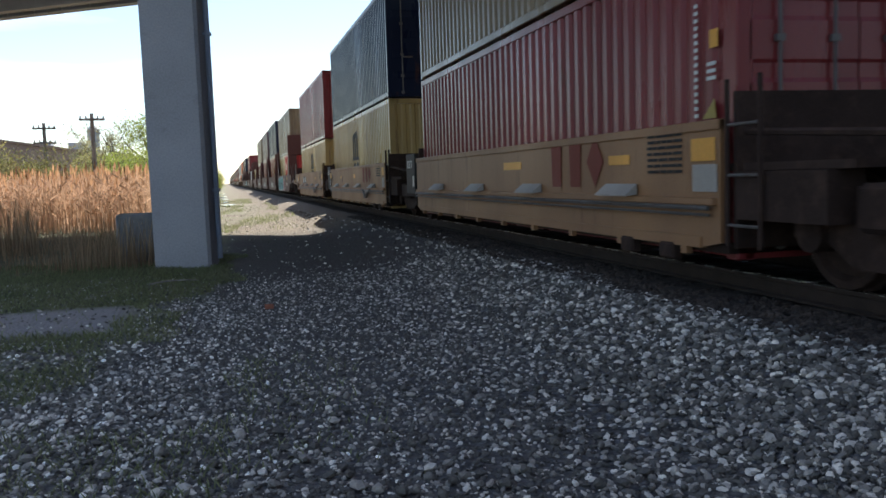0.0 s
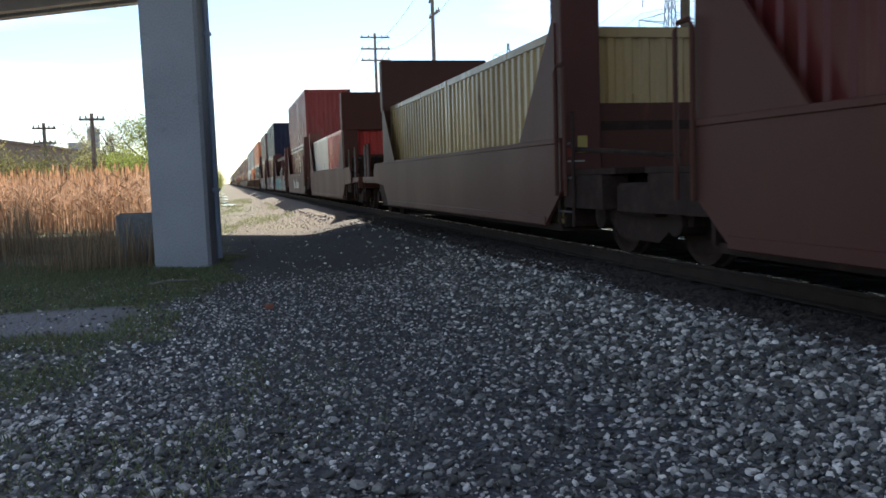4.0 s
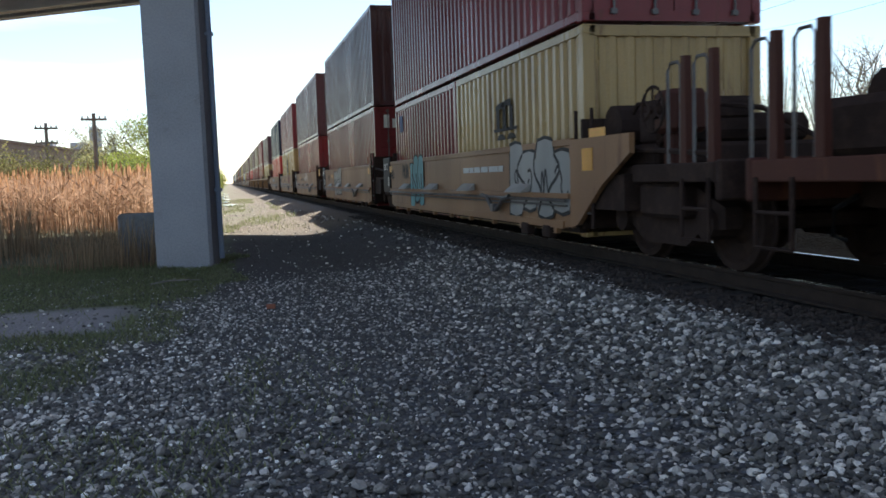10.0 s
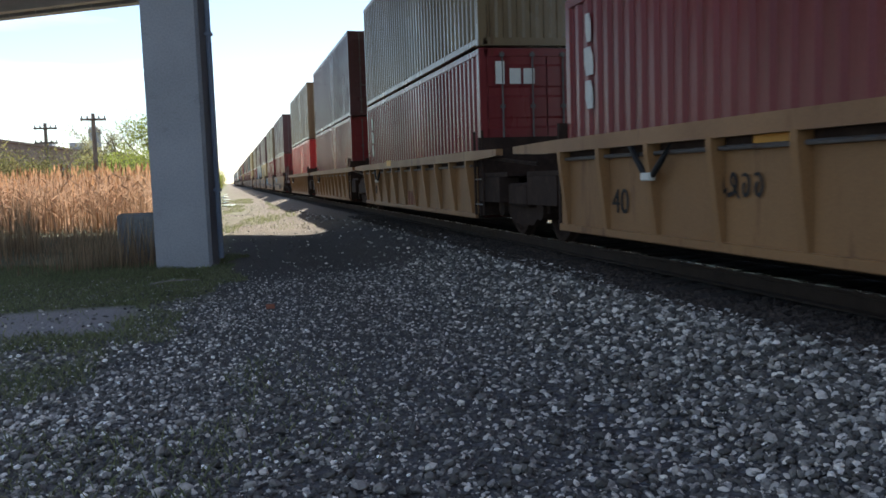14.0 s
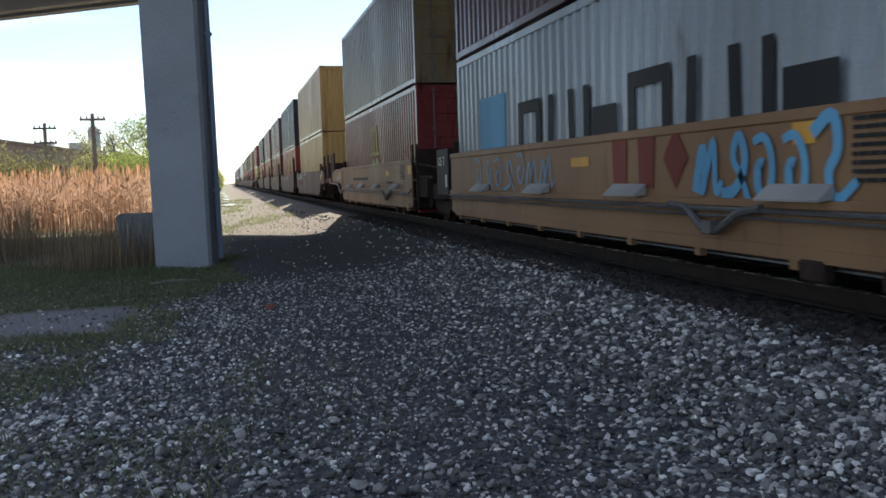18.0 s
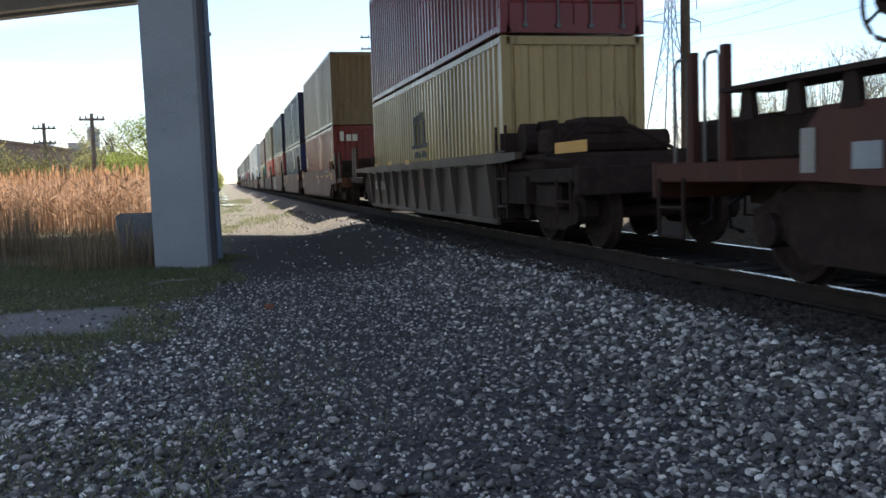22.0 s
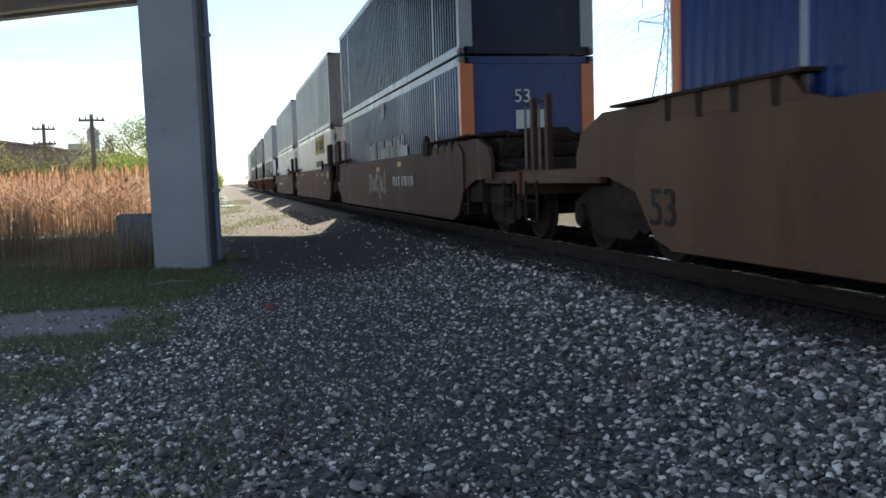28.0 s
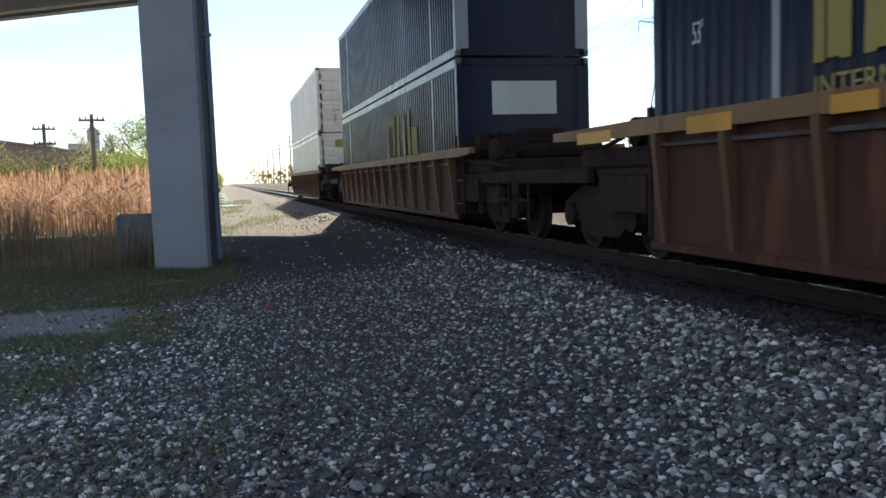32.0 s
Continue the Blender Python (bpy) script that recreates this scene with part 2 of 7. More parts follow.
def wave_side(length, z0, z1, pitch, depth, x, out, y0=0.0):
    """A corrugated wall along y: trapezoid waves, the outer flats at x, the inner at x - out * depth."""
    n = max(1, round(length / pitch))
    p = length / n
    prof = []
    for i in range(n):
        a = y0 + i * p
        prof += [(a, 0), (a + p * 0.34, 0), (a + p * 0.50, 1), (a + p * 0.84, 1)]
    prof.append((y0 + length, 0))
    vs = []
    for y, d in prof:
        vs += [(x - out * d * depth, y, z0), (x - out * d * depth, y, z1)]
    return vs, [(2 * i, 2 * i + 1, 2 * i + 3, 2 * i + 2) for i in range(len(prof) - 1)]


def side_mesh(L, H, W, colour, near):
    def make():
        s = Shape()
        dom = L > 15
        out = -1 if near else 1
        if near:
            if dom:
                for a, b in ((0.14, 1.93), (2.03, 14.12), (14.22, 16.01)):
                    s.add(*wave_side(b - a, 0.17, H - 0.12, 0.21, 0.022, out * (W / 2 - 0.012), out, a))
            else:
                s.add(*wave_side(L - 0.24, 0.15, H - 0.09, 0.278, 0.036, out * (W / 2 - 0.012), out, 0.12))
        else:
            s.add([(out * (W / 2 - 0.02), y, z) for y in (0.1, L - 0.1) for z in (0.1, H - 0.05)], [(0, 1, 3, 2)])
        return s.mesh("side_panel", PAINT[colour])
    return cached(("side", L, H, W, colour, near), make)


def end_mesh(L, H, W, colour, ridged):
    def make():
        s = Shape()
        if ridged:
            vs, fs = wave_side(W - 0.24, 0.12, H - 0.1, 0.25, 0.035, 0, 1)
            s.add([(y - (W - 0.24) / 2, -x + 0.03, z) for x, y, z in vs], fs)
        else:
            s.add([(x, 0.03, z) for x in (-W / 2 + 0.1, W / 2 - 0.1) for z in (0.1, H - 0.08)], [(0, 1, 3, 2)])
        return s.mesh("end_wall", PAINT[colour])
    return cached(("end", L, H, W, colour, ridged), make)


def door_mesh(L, H, W, colour):
    """One door leaf: a sheet folded into shallow horizontal ribs."""
    def make():
        w = (W - 0.26) / 2 - 0.01
        n = 5 if L < 15 else 6
        h = (H - 0.26) / n
        prof = [(0.05, 0.14)]
        for k in range(n):
            z = 0.14 + k * h
            prof += [(0.0, z), (0.0, z + h * 0.62), (0.014, z + h * 0.70), (0.014, z + h * 0.94)]
        prof += [(0.0, H - 0.12), (0.05, H - 0.12)]
        return Shape().prism(prof, "x", 0, w).mesh("door", PAINT[colour])
    return cached(("door", L, H, W, colour), make)


def rod_mesh(H, colour):
    def make():
        s = Shape()
        s.tube([(0, -0.035, 0.08), (0, -0.035, H - 0.07)], 0.017, 6)
        for z in (0.12, 0.55, 1.1, 1.9, H - 0.12):
            s.box(-0.04, 0.04, -0.05, 0.0, z - 0.03, z + 0.03)
        s.box(-0.02, 0.28, -0.06, -0.045, 1.02, 1.06)
        return s.mesh("lock_rod", PAINT[colour])
    return cached(("rod", H, colour), make)


def frame_meshes(L, H, W, colour, rail_colour):
    def make():
        d = {}
        s = Shape()
        s.box(-0.08, 0.08 if L < 15 else 0.17, 0, 0.14 if L < 15 else 0.16, 0.1, H - 0.1, 0.012)
        d["corner_post"] = s.mesh("corner_post", PAINT[colour])
        s = Shape()
        s.box(-0.05, 0.05, 0.12, L - 0.12, -0.06, 0.06, 0.012) if L < 15 else s.box(-0.05, 0.05, 0.12, L - 0.12, -0.08, 0.085, 0.012)
        d["rail"] = s.mesh("rail", PAINT[rail_colour])
        s = Shape()
        s.box(-0.09, 0.09, 0, 0.178, 0, 0.118, 0.015)
        d["corner_casting"] = s.mesh("corner_casting", PAINT[colour if L < 15 else "steel"])
        s = Shape()
        s.add(*[[(x, y, H - 0.02) for x, y in ((-W / 2 + 0.05, 0.05), (W / 2 - 0.05, 0.05), (W / 2 - 0.05, L - 0.05), (-W / 2 + 0.05, L - 0.05))], [(0, 1, 2, 3)]])
        s.add(*[[(x, y, 0.08) for x, y in ((-W / 2 + 0.05, 0.05), (W / 2 - 0.05, 0.05), (W / 2 - 0.05, L - 0.05), (-W / 2 + 0.05, L - 0.05))], [(3, 2, 1, 0)]])
        d["roof"] = s.mesh("roof", PAINT[colour])
        s = Shape()
        s.box(-W / 2 + 0.09, W / 2 - 0.09, 0.0, 0.13, 0.01, 0.14)
        d["end_sill"] = s.mesh("end_sill", PAINT[colour])
        if L > 15:
            s = Shape()
            s.box(-0.04, 0.05, -0.05, 0.05, 0.1, H - 0.1, 0.01)
            d["stacking_post"] = s.mesh("stacking_post", PAINT[rail_colour])
        return d
    return cached(("frame", L, H, W, colour, rail_colour), make)


NAMES = {"maroon": "maroon", "darkred": "dark red", "red": "red", "yellow": "mustard yellow", "olive": "faded olive yellow", "navy": "navy blue",
         "purple": "dull violet brown", "blue": "bright blue", "deepblue": "deep blue", "teal": "teal green", "white": "white", "grey": "pale grey", "orange": "orange"}


def container(colour, L, s0, z, end="door", rail=None, post=None, H=2.896, where="in a wagon well"):
    W = 2.438 if L < 15 else 2.59
    kind = {12.19: "forty-foot", 6.06: "twenty-foot", 16.15: "fifty-three-foot"}[L]
    ob = thing("shipping_container", "%s %s steel container %s" % (NAMES[colour], kind, where), "container", "containers on the train")
    rail = rail or colour
    fr = frame_meshes(L, H, W, colour, rail)
    for near in (True, False):
        put("side_panel", side_mesh(L, H, W, colour, near), ob)
    put("roof", fr["roof"], ob)
    for sx in (-1, 1):
        for yy, tz in ((0, 0), (L, 180)):
            flip = 180 if sx > 0 else 0
            put("corner_post", cached(("post", L, H, post or colour), lambda: frame_meshes(L, H, W, post or colour, rail)["corner_post"]), ob, (sx * (W / 2 - 0.082), yy + (0.0 if (sx > 0) == bool(tz) else (0.16 if L > 15 else 0.14) * (1 if sx > 0 else -1)), 0), "", (0, 0, flip) if flip else None)
            for zz in (0, H - 0.118):
                put("corner_casting", fr["corner_casting"], ob, (sx * (W / 2 - 0.091), yy - (0.178 if tz else 0), zz))
        put("top_rail", fr["rail"], ob, (sx * (W / 2 - 0.052), 0, H - 0.065 if L < 15 else H - 0.09))
        put("bottom_rail", fr["rail"], ob, (sx * (W / 2 - 0.052), 0, 0.085))
        if L > 15:
            for yy in (1.98, 14.17):
                put("stacking_post", fr["stacking_post"], ob, (sx * (W / 2 - 0.045), yy, 0))
    put("end_sill", fr["end_sill"], ob)
    put("header", fr["end_sill"], ob, (0, 0, H - 0.15))
    put("end_wall", end_mesh(L, H, W, colour, False), ob, (0, L, 0), "", (0, 0, 180))
    if end == "door":
        dm = door_mesh(L, H, W, colour)
        w = (W - 0.26) / 2
        for x in (-w, 0.01):
            put("door", dm, ob, (x, 0, 0))
            for k in (0.25, 0.75) if L < 15 else (0.5,):
                put("lock_rod", rod_mesh(H, "steel" if L < 15 else colour), ob, (x + w * k, 0, 0))
    else:
        put("end_wall", end_mesh(L, H, W, colour, end == "ridged"), ob)
    MOVERS.append((ob, s0, z))
    return ob


# ---- markings ----
def flat(parent, name, blocks, colour, label="", x=-1.222, proud=0.003):
    """Plain painted blocks on the west side: (y, z, width, height[, slant])."""
    s = Shape()
    for b in blocks:
        y, z, w, h = b[:4]
        k = b[4] if len(b) > 4 else 0.0
        s.prism([(y, z), (y + w, z), (y + w + k, z + h), (y + k, z + h)], "x", x - proud, x)
    return put(name, s.mesh(name, PAINT[colour]), parent, (0, 0, 0), label)


def letters(parent, text, y, z, size, colour, x=-1.225, end=False, label="", down=False):
    """Readable words in the built-in font, on the west side or on the front end."""
    cu = bpy.data.curves.new("lettering", "FONT")
    cu.body = "\n".join(text) if down else text
    cu.size, cu.extrude = size, 0.002
    if down:
        cu.align_x, cu.space_line = "CENTER", 0.85
    cu.materials.append(PAINT[colour])
    ob = new("lettering", cu)
    ob.parent = parent
    if end:
        ob.matrix_basis = Matrix(((1, 0, 0, y), (0, 0, -1, -0.03), (0, 1, 0, z), (0, 0, 0, 1)))
    else:
        ob.matrix_basis = Matrix(((0, 0, -1, x), (-1, 0, 0, y), (0, 1, 0, z), (0, 0, 0, 1)))
    if label:
        tagged(ob, label)
    return ob


def small_print(y, z, w, h, rows, rng):
    out = []
    for k in range(rows):
        zz = z + h - (k + 1) * h / rows
        at = y
        while at > y - w:
            d = rng.uniform(0.08, 0.28) * w
            d = min(d, at - (y - w))
            out.append((at - d, zz, d * 0.86, h / rows * 0.5))
            at -= d
    return out


def arch_mark(parent, y, z, h, w, colour, x):
    """The carrier's mark: three tall bars under a beam with two round feet, as plain shapes."""
    mark = put("brand_mark", Shape().box(x - 0.0035, x, y - w * 0.98, y + w * 0.06, z - h * 0.02, z + h * 0.09).mesh("brand_mark", PAINT[colour]), parent)
    for k in (0.0, 0.29, 0.60):
        put("bar", Shape().box(x - 0.003, x, y - w * (k + 0.22), y - w * (k + 0.07), z + h * 0.09, z + h * 0.8).mesh("bar", PAINT[colour]), mark)
    for k, rise in ((0.05, 0.0), (0.36, 0.06)):
        put("cap", Shape().prism([(y - w * k, z + h * (0.70 + rise)), (y - w * (k + 0.38), z + h * (0.74 + rise)), (y - w * (k + 0.38), z + h * (0.96 + rise)), (y - w * (k + 0.12), z + h * (0.92 + rise)), (y - w * k, z + h * (0.84 + rise))], "x", x - 0.0035, x).mesh("cap", PAINT[colour]), mark)
    for k in (0.2, 0.66):
        c = y - w * (k + 0.08)
        put("foot", Shape().prism([(c + math.cos(math.pi * i / 10) * w * 0.19, z - h * 0.3 + math.sin(math.pi * i / 10) * h * 0.2) for i in range(11)], "x", x - 0.003, x).mesh("foot", PAINT[colour]), mark)
    return mark


def stroke(pts, th, x, taper=0.0):
    """A flat painted line through pts (y, z), its corners rounded."""
    for _ in range(2):
        q = [pts[0]]
        for a, b in zip(pts, pts[1:]):
            q += [(a[0] * 0.75 + b[0] * 0.25, a[1] * 0.75 + b[1] * 0.25), (a[0] * 0.25 + b[0] * 0.75, a[1] * 0.25 + b[1] * 0.75)]
        pts = q + [pts[-1]]
    vs = []
    for i, p in enumerate(pts):
        a, b = pts[max(i - 1, 0)], pts[min(i + 1, len(pts) - 1)]
        d = Vector((b[0] - a[0], b[1] - a[1]))
        d = d.normalized() if d.length > 1e-6 else Vector((1, 0))
        nn = Vector((-d.y, d.x)) * th * (1 - taper * i / len(pts))
        vs += [(x, p[0] + nn.x, p[1] + nn.y), (x, p[0] - nn.x, p[1] - nn.y)]
    return Shape().add(vs, [(2 * i, 2 * i + 1, 2 * i + 3, 2 * i + 2) for i in range(len(pts) - 1)])


# loose swirls within a unit square, none of them a letter
LOOPS = [[(0.5 + math.cos(a * 0.9 + 0.5) * 0.08 * (a ** 0.8), 0.45 + math.sin(a * 0.9 + 0.5) * 0.085 * (a ** 0.8)) for a in range(1, 10)],
         [(0.0, 0.2), (0.3, 0.95), (0.42, 0.3), (0.2, 0.15), (0.5, 0.5), (0.75, 1.0), (0.85, 0.1), (1.1, 0.35)],
         [(0.0, 0.5), (0.25, 0.9), (0.4, 0.1), (0.6, 0.85), (0.75, 0.15), (1.05, 0.7)],
         [(0.05, 0.15), (0.6, 0.2), (0.95, 0.55), (0.6, 0.95), (0.35, 0.6), (0.75, 0.4), (1.1, 0.05)],
         [(-0.1, 0.75), (0.5, 1.0), (0.65, 0.55), (0.3, 0.35), (0.55, 0.0), (1.1, 0.25)]]


def graffiti(parent, y0, y1, z0, z1, fill, outline, seed, x=-1.405, n=6, loose=False, th=0.02):
    """A sprayed piece: fat filled letters with an outline and inner lines; or a loose one-line tag. No legible word."""
    rr = random.Random(seed)
    w, h = (y0 - y1) / n, z1 - z0
    if loose:
        for k in range(n):
            c = y0 - w * k
            kind = LOOPS[rr.randrange(len(LOOPS))]
            lift, lean = rr.uniform(-0.06, 0.06), rr.uniform(-0.1, 0.15)
            pts = [(c - w * (0.05 + 0.95 * u + lean * v), z0 + h * (0.1 + lift + 0.8 * v)) for u, v in kind]
            put("spray_line", stroke(pts, min(th, h * 0.07), x - 0.004 - 0.0003 * k, 0.4).mesh("spray_line", PAINT[fill]), parent)
        return
    dark = fill in ("letterblack", "sprayblue", "brown", "black")
    line = "brown" if fill == "smear" else outline if dark and outline else ("letterblack" if fill != "letterblack" else "silver")
    tops, bots = [], []
    for k in range(n):
        a = y0 - w * k
        t, b = rr.uniform(0.80, 1.0), rr.uniform(0.0, 0.14)
        lean = w * rr.uniform(-0.12, 0.12)
        dip = rr.uniform(0.02, 0.14)
        tops += [(a - w * 0.05 + lean, z0 + h * t), (a - w * 0.5 + lean, z0 + h * (t + 0.03)), (a - w * 0.9 + lean, z0 + h * t), (a - w * 0.97 + lean, z0 + h * (t - dip))]
        bots += [(a - w * 0.05, z0 + h * b), (a - w * 0.5, z0 + h * max(0, b - 0.04)), (a - w * 0.9, z0 + h * b), (a - w * 0.97, z0 + h * (b + dip * 0.7))]
    for name, grow, colour, dx in (("spray_outline", 0.045, outline, 0.003), ("spray_fill", 0.0, fill, 0.0045)):
        if colour is None:
            continue
        vs = []
        m = len(tops)
        mid = (z0 + z1) / 2
        for (ta, tz), (ba, bz) in zip(tops, bots):
            e = grow * (1 - 2 * (len(vs) / 2) / (m - 1))
            vs += [(x - dx, ta + e, tz + grow), (x - dx, ba + e, bz - grow)]
        put(name, Shape().add(vs, [(2 * i, 2 * i + 1, 2 * i + 3, 2 * i + 2) for i in range(m - 1)]).mesh(name, PAINT[colour]), parent)
    th = min(0.028, 0.05 * h)
    for k in range(n):
        a = y0 - w * k
        kind = LOOPS[rr.randrange(len(LOOPS))]
        turned = rr.uniform(-0.5, 0.5)
        pts = [(a - w * (0.25 + 0.5 * u + turned * (v - 0.5)), z0 + h * (0.25 + 0.45 * v)) for u, v in kind]
        put("spray_line", stroke(pts, th * 0.8, x - 0.0058).mesh("spray_line", PAINT[line]), parent)
        if w > 0.7:
            c2 = a - w * rr.uniform(0.3, 0.6)
            put("spray_line", stroke([(c2, z0 + h * 0.88), (c2 - w * 0.2, z0 + h * 0.55), (c2 + w * 0.08, z0 + h * 0.3), (c2 - w * 0.1, z0 + h * 0.06)], th * 0.9, x - 0.0066).mesh("spray_line", PAINT[line]), parent)
        if k:
            p, q = tops[4 * k], bots[4 * k]
            sway = w * rr.choice((-0.5, -0.3, 0.35, 0.55))
            put("spray_line", stroke([p, (p[0] * 0.6 + q[0] * 0.4 + sway, z0 + h * 0.62), (p[0] * 0.4 + q[0] * 0.6 - sway, z0 + h * 0.34), q], th, x - 0.0062).mesh("spray_line", PAINT[line]), parent)


# ---- the train: wagons ----
def axle_mesh():
    return cached("axle", lambda: Shape().tube([(-0.92, 0, 0.46), (-0.85, 0, 0.46), (0.85, 0, 0.46), (0.92, 0, 0.46)], 0.085, 8).mesh("axle", PAINT["greasy"]))


def wheel_mesh():
    """One wheel, tread outwards, flange towards the middle, as a single turned shape."""
    def make():
        prof = [(-0.07, 0.12), (-0.05, 0.20), (-0.02, 0.36), (-0.07, 0.40), (-0.07, 0.487), (-0.045, 0.487), (-0.03, 0.462), (0.065, 0.455), (0.065, 0.39), (0.01, 0.35), (0.01, 0.20), (0.08, 0.14), (0.08, 0.0)]
        n = 22
        vs = [(x, math.cos(2 * math.pi * i / n) * r, math.sin(2 * math.pi * i / n) * r) for x, r in prof for i in range(n)]
        fs = [(j * n + i, j * n + (i + 1) % n, (j + 1) * n + (i + 1) % n, (j + 1) * n + i) for j in range(len(prof) - 1) for i in range(n)]
        return mesh_of("wheel", vs, fs, PAINT["greasy"])
    return cached("wheel", make)


def sideframe_mesh():
    def make():
        s = Shape()
        s.prism([(-1.15, 0.62), (-1.15, 0.42), (-0.75, 0.40), (-0.45, 0.22), (0.45, 0.22), (0.75, 0.40), (1.15, 0.42), (1.15, 0.62), (0.6, 0.82), (-0.6, 0.82)], "x", -0.09, 0.09)
        for sy in (-1, 1):
            s.disc((0, sy * 0.89, 0.46), "x", 0.15, 0.3, 12)
        for k in (-0.18, 0, 0.18):
            s.disc((0, k, 0.42), "z", 0.075, 0.26, 8)
        return s.mesh("side_frame", PAINT["greasy"])
    return cached("sideframe", make)


def add_truck(car, y):
    tr = put("truck", cached("bolster", lambda: Shape().box(-1.0, 1.0, -0.2, 0.2, 0.5, 0.78, 0.03).mesh("truck", PAINT["greasy"])), car, (0, y, 0))
    for dy in (-0.89, 0.89):
        put("axle", axle_mesh(), tr, (0, dy, 0))
        for sx in (-1, 1):
            put("wheel", wheel_mesh(), tr, (sx * 0.755, dy, 0.46), "", (0, 0, 0 if sx > 0 else 180))
    for sx in (-1, 1):
        put("side_frame", sideframe_mesh(), tr, (sx * 1.0, 0, 0))


# kinds of wagon: body colour, floor height of the side, top of the side, half width
KIND = {
    "maxi": dict(colour="tan", z0=0.28, z1=1.40, half=1.40),
    "rib": dict(colour="dirtytan", z0=0.20, z1=1.48, half=1.42),
    "ribtan": dict(colour="weartan", z0=0.25, z1=1.40, half=1.42),
    "ribdark": dict(colour="rustbrown", z0=0.20, z1=1.50, half=1.42),
    "ribgrey": dict(colour="dusty", z0=0.20, z1=1.32, half=1.42),
    "smooth": dict(colour="brown", z0=0.32, z1=1.42, half=1.42),
    "bulkhead": dict(colour="brown", z0=0.30, z1=1.42, half=1.42),
    "long": dict(colour="dirtytan", z0=0.22, z1=1.50, half=1.44),
    "longbrown": dict(colour="rustbrown", z0=0.20, z1=1.57, half=1.44),
}


def side_shape(kind, L):
    k = KIND[kind]
    h, z0, z1 = k["half"], k["z0"], k["z1"]
    s = Shape()
    x0, x1 = -h, -h + 0.07
    if kind == "maxi":
        s.prism([(0.0, z0 + 0.06), (0.35, z0), (L - 0.35, z0), (L, z0 + 0.06), (L, z1), (0, z1)], "x", x0 + 0.02, x1)
        s.box(x0, x1, 0.0, L, z1 - 0.09, z1, 0.01)
        s.box(x0 - 0.03, x1, 0.05, L - 0.05, 0.66, 0.73, 0.01)
        s.box(x0, x1, 0.3, L - 0.3, z0, z0 + 0.1)
        for i in range(9):
            y = 0.6 + i * (L - 1.2) / 8
            s.box(x0 + 0.005, x1, y - 0.05, y + 0.05, z0 - 0.07, z0 + 0.02)
    elif kind in ("rib", "ribtan", "ribdark", "ribgrey"):
        s.box(x0 + 0.11, x0 + 0.13, 0.0, L, z0, z1 - (0.27 if kind == "ribtan" else 0.05))
        s.box(x0 + 0.07, x0 + 0.12, 0.0, L, z0, z0 + 0.09, 0.01)
    elif kind in ("smooth", "bulkhead"):
        s.prism([(-0.25, z0 + 0.45), (0.35, z0), (L - 0.35, z0), (L + 0.25, z0 + 0.45), (L + 0.25, z1), (-0.25, z1)], "x", x0 + 0.015, x1)
        s.box(x0, x1, -0.25, L + 0.25, z1 - 0.07, z1, 0.01)
        s.box(x0, x1, 0.3, L - 0.3, z0, z0 + 0.12, 0.01)
    else:
        s.prism([(-0.5, z0 + 0.55), (-0.1, z0 + 0.1), (0.3, z0), (L - 0.3, z0), (L + 0.1, z0 + 0.1), (L + 0.5, z0 + 0.55), (L + 0.5, z1 - 0.15), (L + 0.2, z1), (L - 2.2, z1), (L - 2.5, z1 - 0.06),
                 (2.5, z1 - 0.06), (2.2, z1), (-0.2, z1), (-0.5, z1 - 0.15)], "x", x0 + 0.01, x1)
        s.box(x0, x1, 0.2, L - 0.2, z0, z0 + 0.1, 0.01)
    return s


def mirrored(s):
    m = Shape()
    m.v = [(-x, y, z) for x, y, z in s.v]
    m.f = [tuple(f[::-1]) for f in s.f]
    return m


def add_end_platform(car, y, turn):
    """The end over the truck: deck, sill, end sheet and side boxes; the front is towards -y."""
    deck_me = cached("endp", lambda: Shape().box(-1.25, 1.25, -1.5, 0.05, 0.955, 1.02).mesh("end_platform", PAINT["greasy"]))
    ep = put("end_platform", deck_me, car, (0, y, 0), "", turn)
    put("centre_sill", cached("csill", lambda: Shape().prism([(-1.7, 0.55), (-1.7, 0.95), (-0.142, 0.95), (-0.142, 0.35), (-0.35, 0.35)], "x", -0.35, 0.35).mesh("centre_sill", PAINT["greasy"])), ep)
    put("end_sheet", cached("esheet", lambda: Shape().box(-1.3, 1.3, -0.135, -0.075, 0.3, 0.95).box(-1.3, 1.3, -0.14, -0.08, 0.94, 1.62).mesh("end_sheet", PAINT["greasy"])), ep)
    for sx in (-1.32, 1.0):
        put("side_box", cached("ebox", lambda: Shape().box(0, 0.32, -1.3, -0.145, 0.55, 0.95).mesh("side_box", PAINT["greasy"])), ep, (sx, 0, 0))


def ladder_stile():
    return Shape().tube([(0, 0, 0.32), (0, 0, 1.72)], 0.022, 6).mesh("stile", PAINT["greasy"])


def ladder_rung():
    return Shape().tube([(0, 0.24, 0), (0, -0.24, 0)], 0.014, 6).mesh("rung", PAINT["steel"])


def rail_loop(y, z0, z1, x=-1.3, w=0.35, r=0.025):
    return Shape().tube([(x, y, z0), (x, y, z1 - 0.06), (x, y - 0.06, z1), (x, y - w + 0.06, z1), (x, y - w, z1 - 0.06), (x, y - w, z0)], r, 6)


# the hand brake of each kind of car: at its rear or front end, distance from the well, height of the hub, radius
HAND_BRAKE = {"ribtan": (False, 1.87, 2.0, 0.29), "maxi": (False, 1.85, 1.59, 0.23),
              "smooth": (True, 1.1, 2.05, 0.28)}


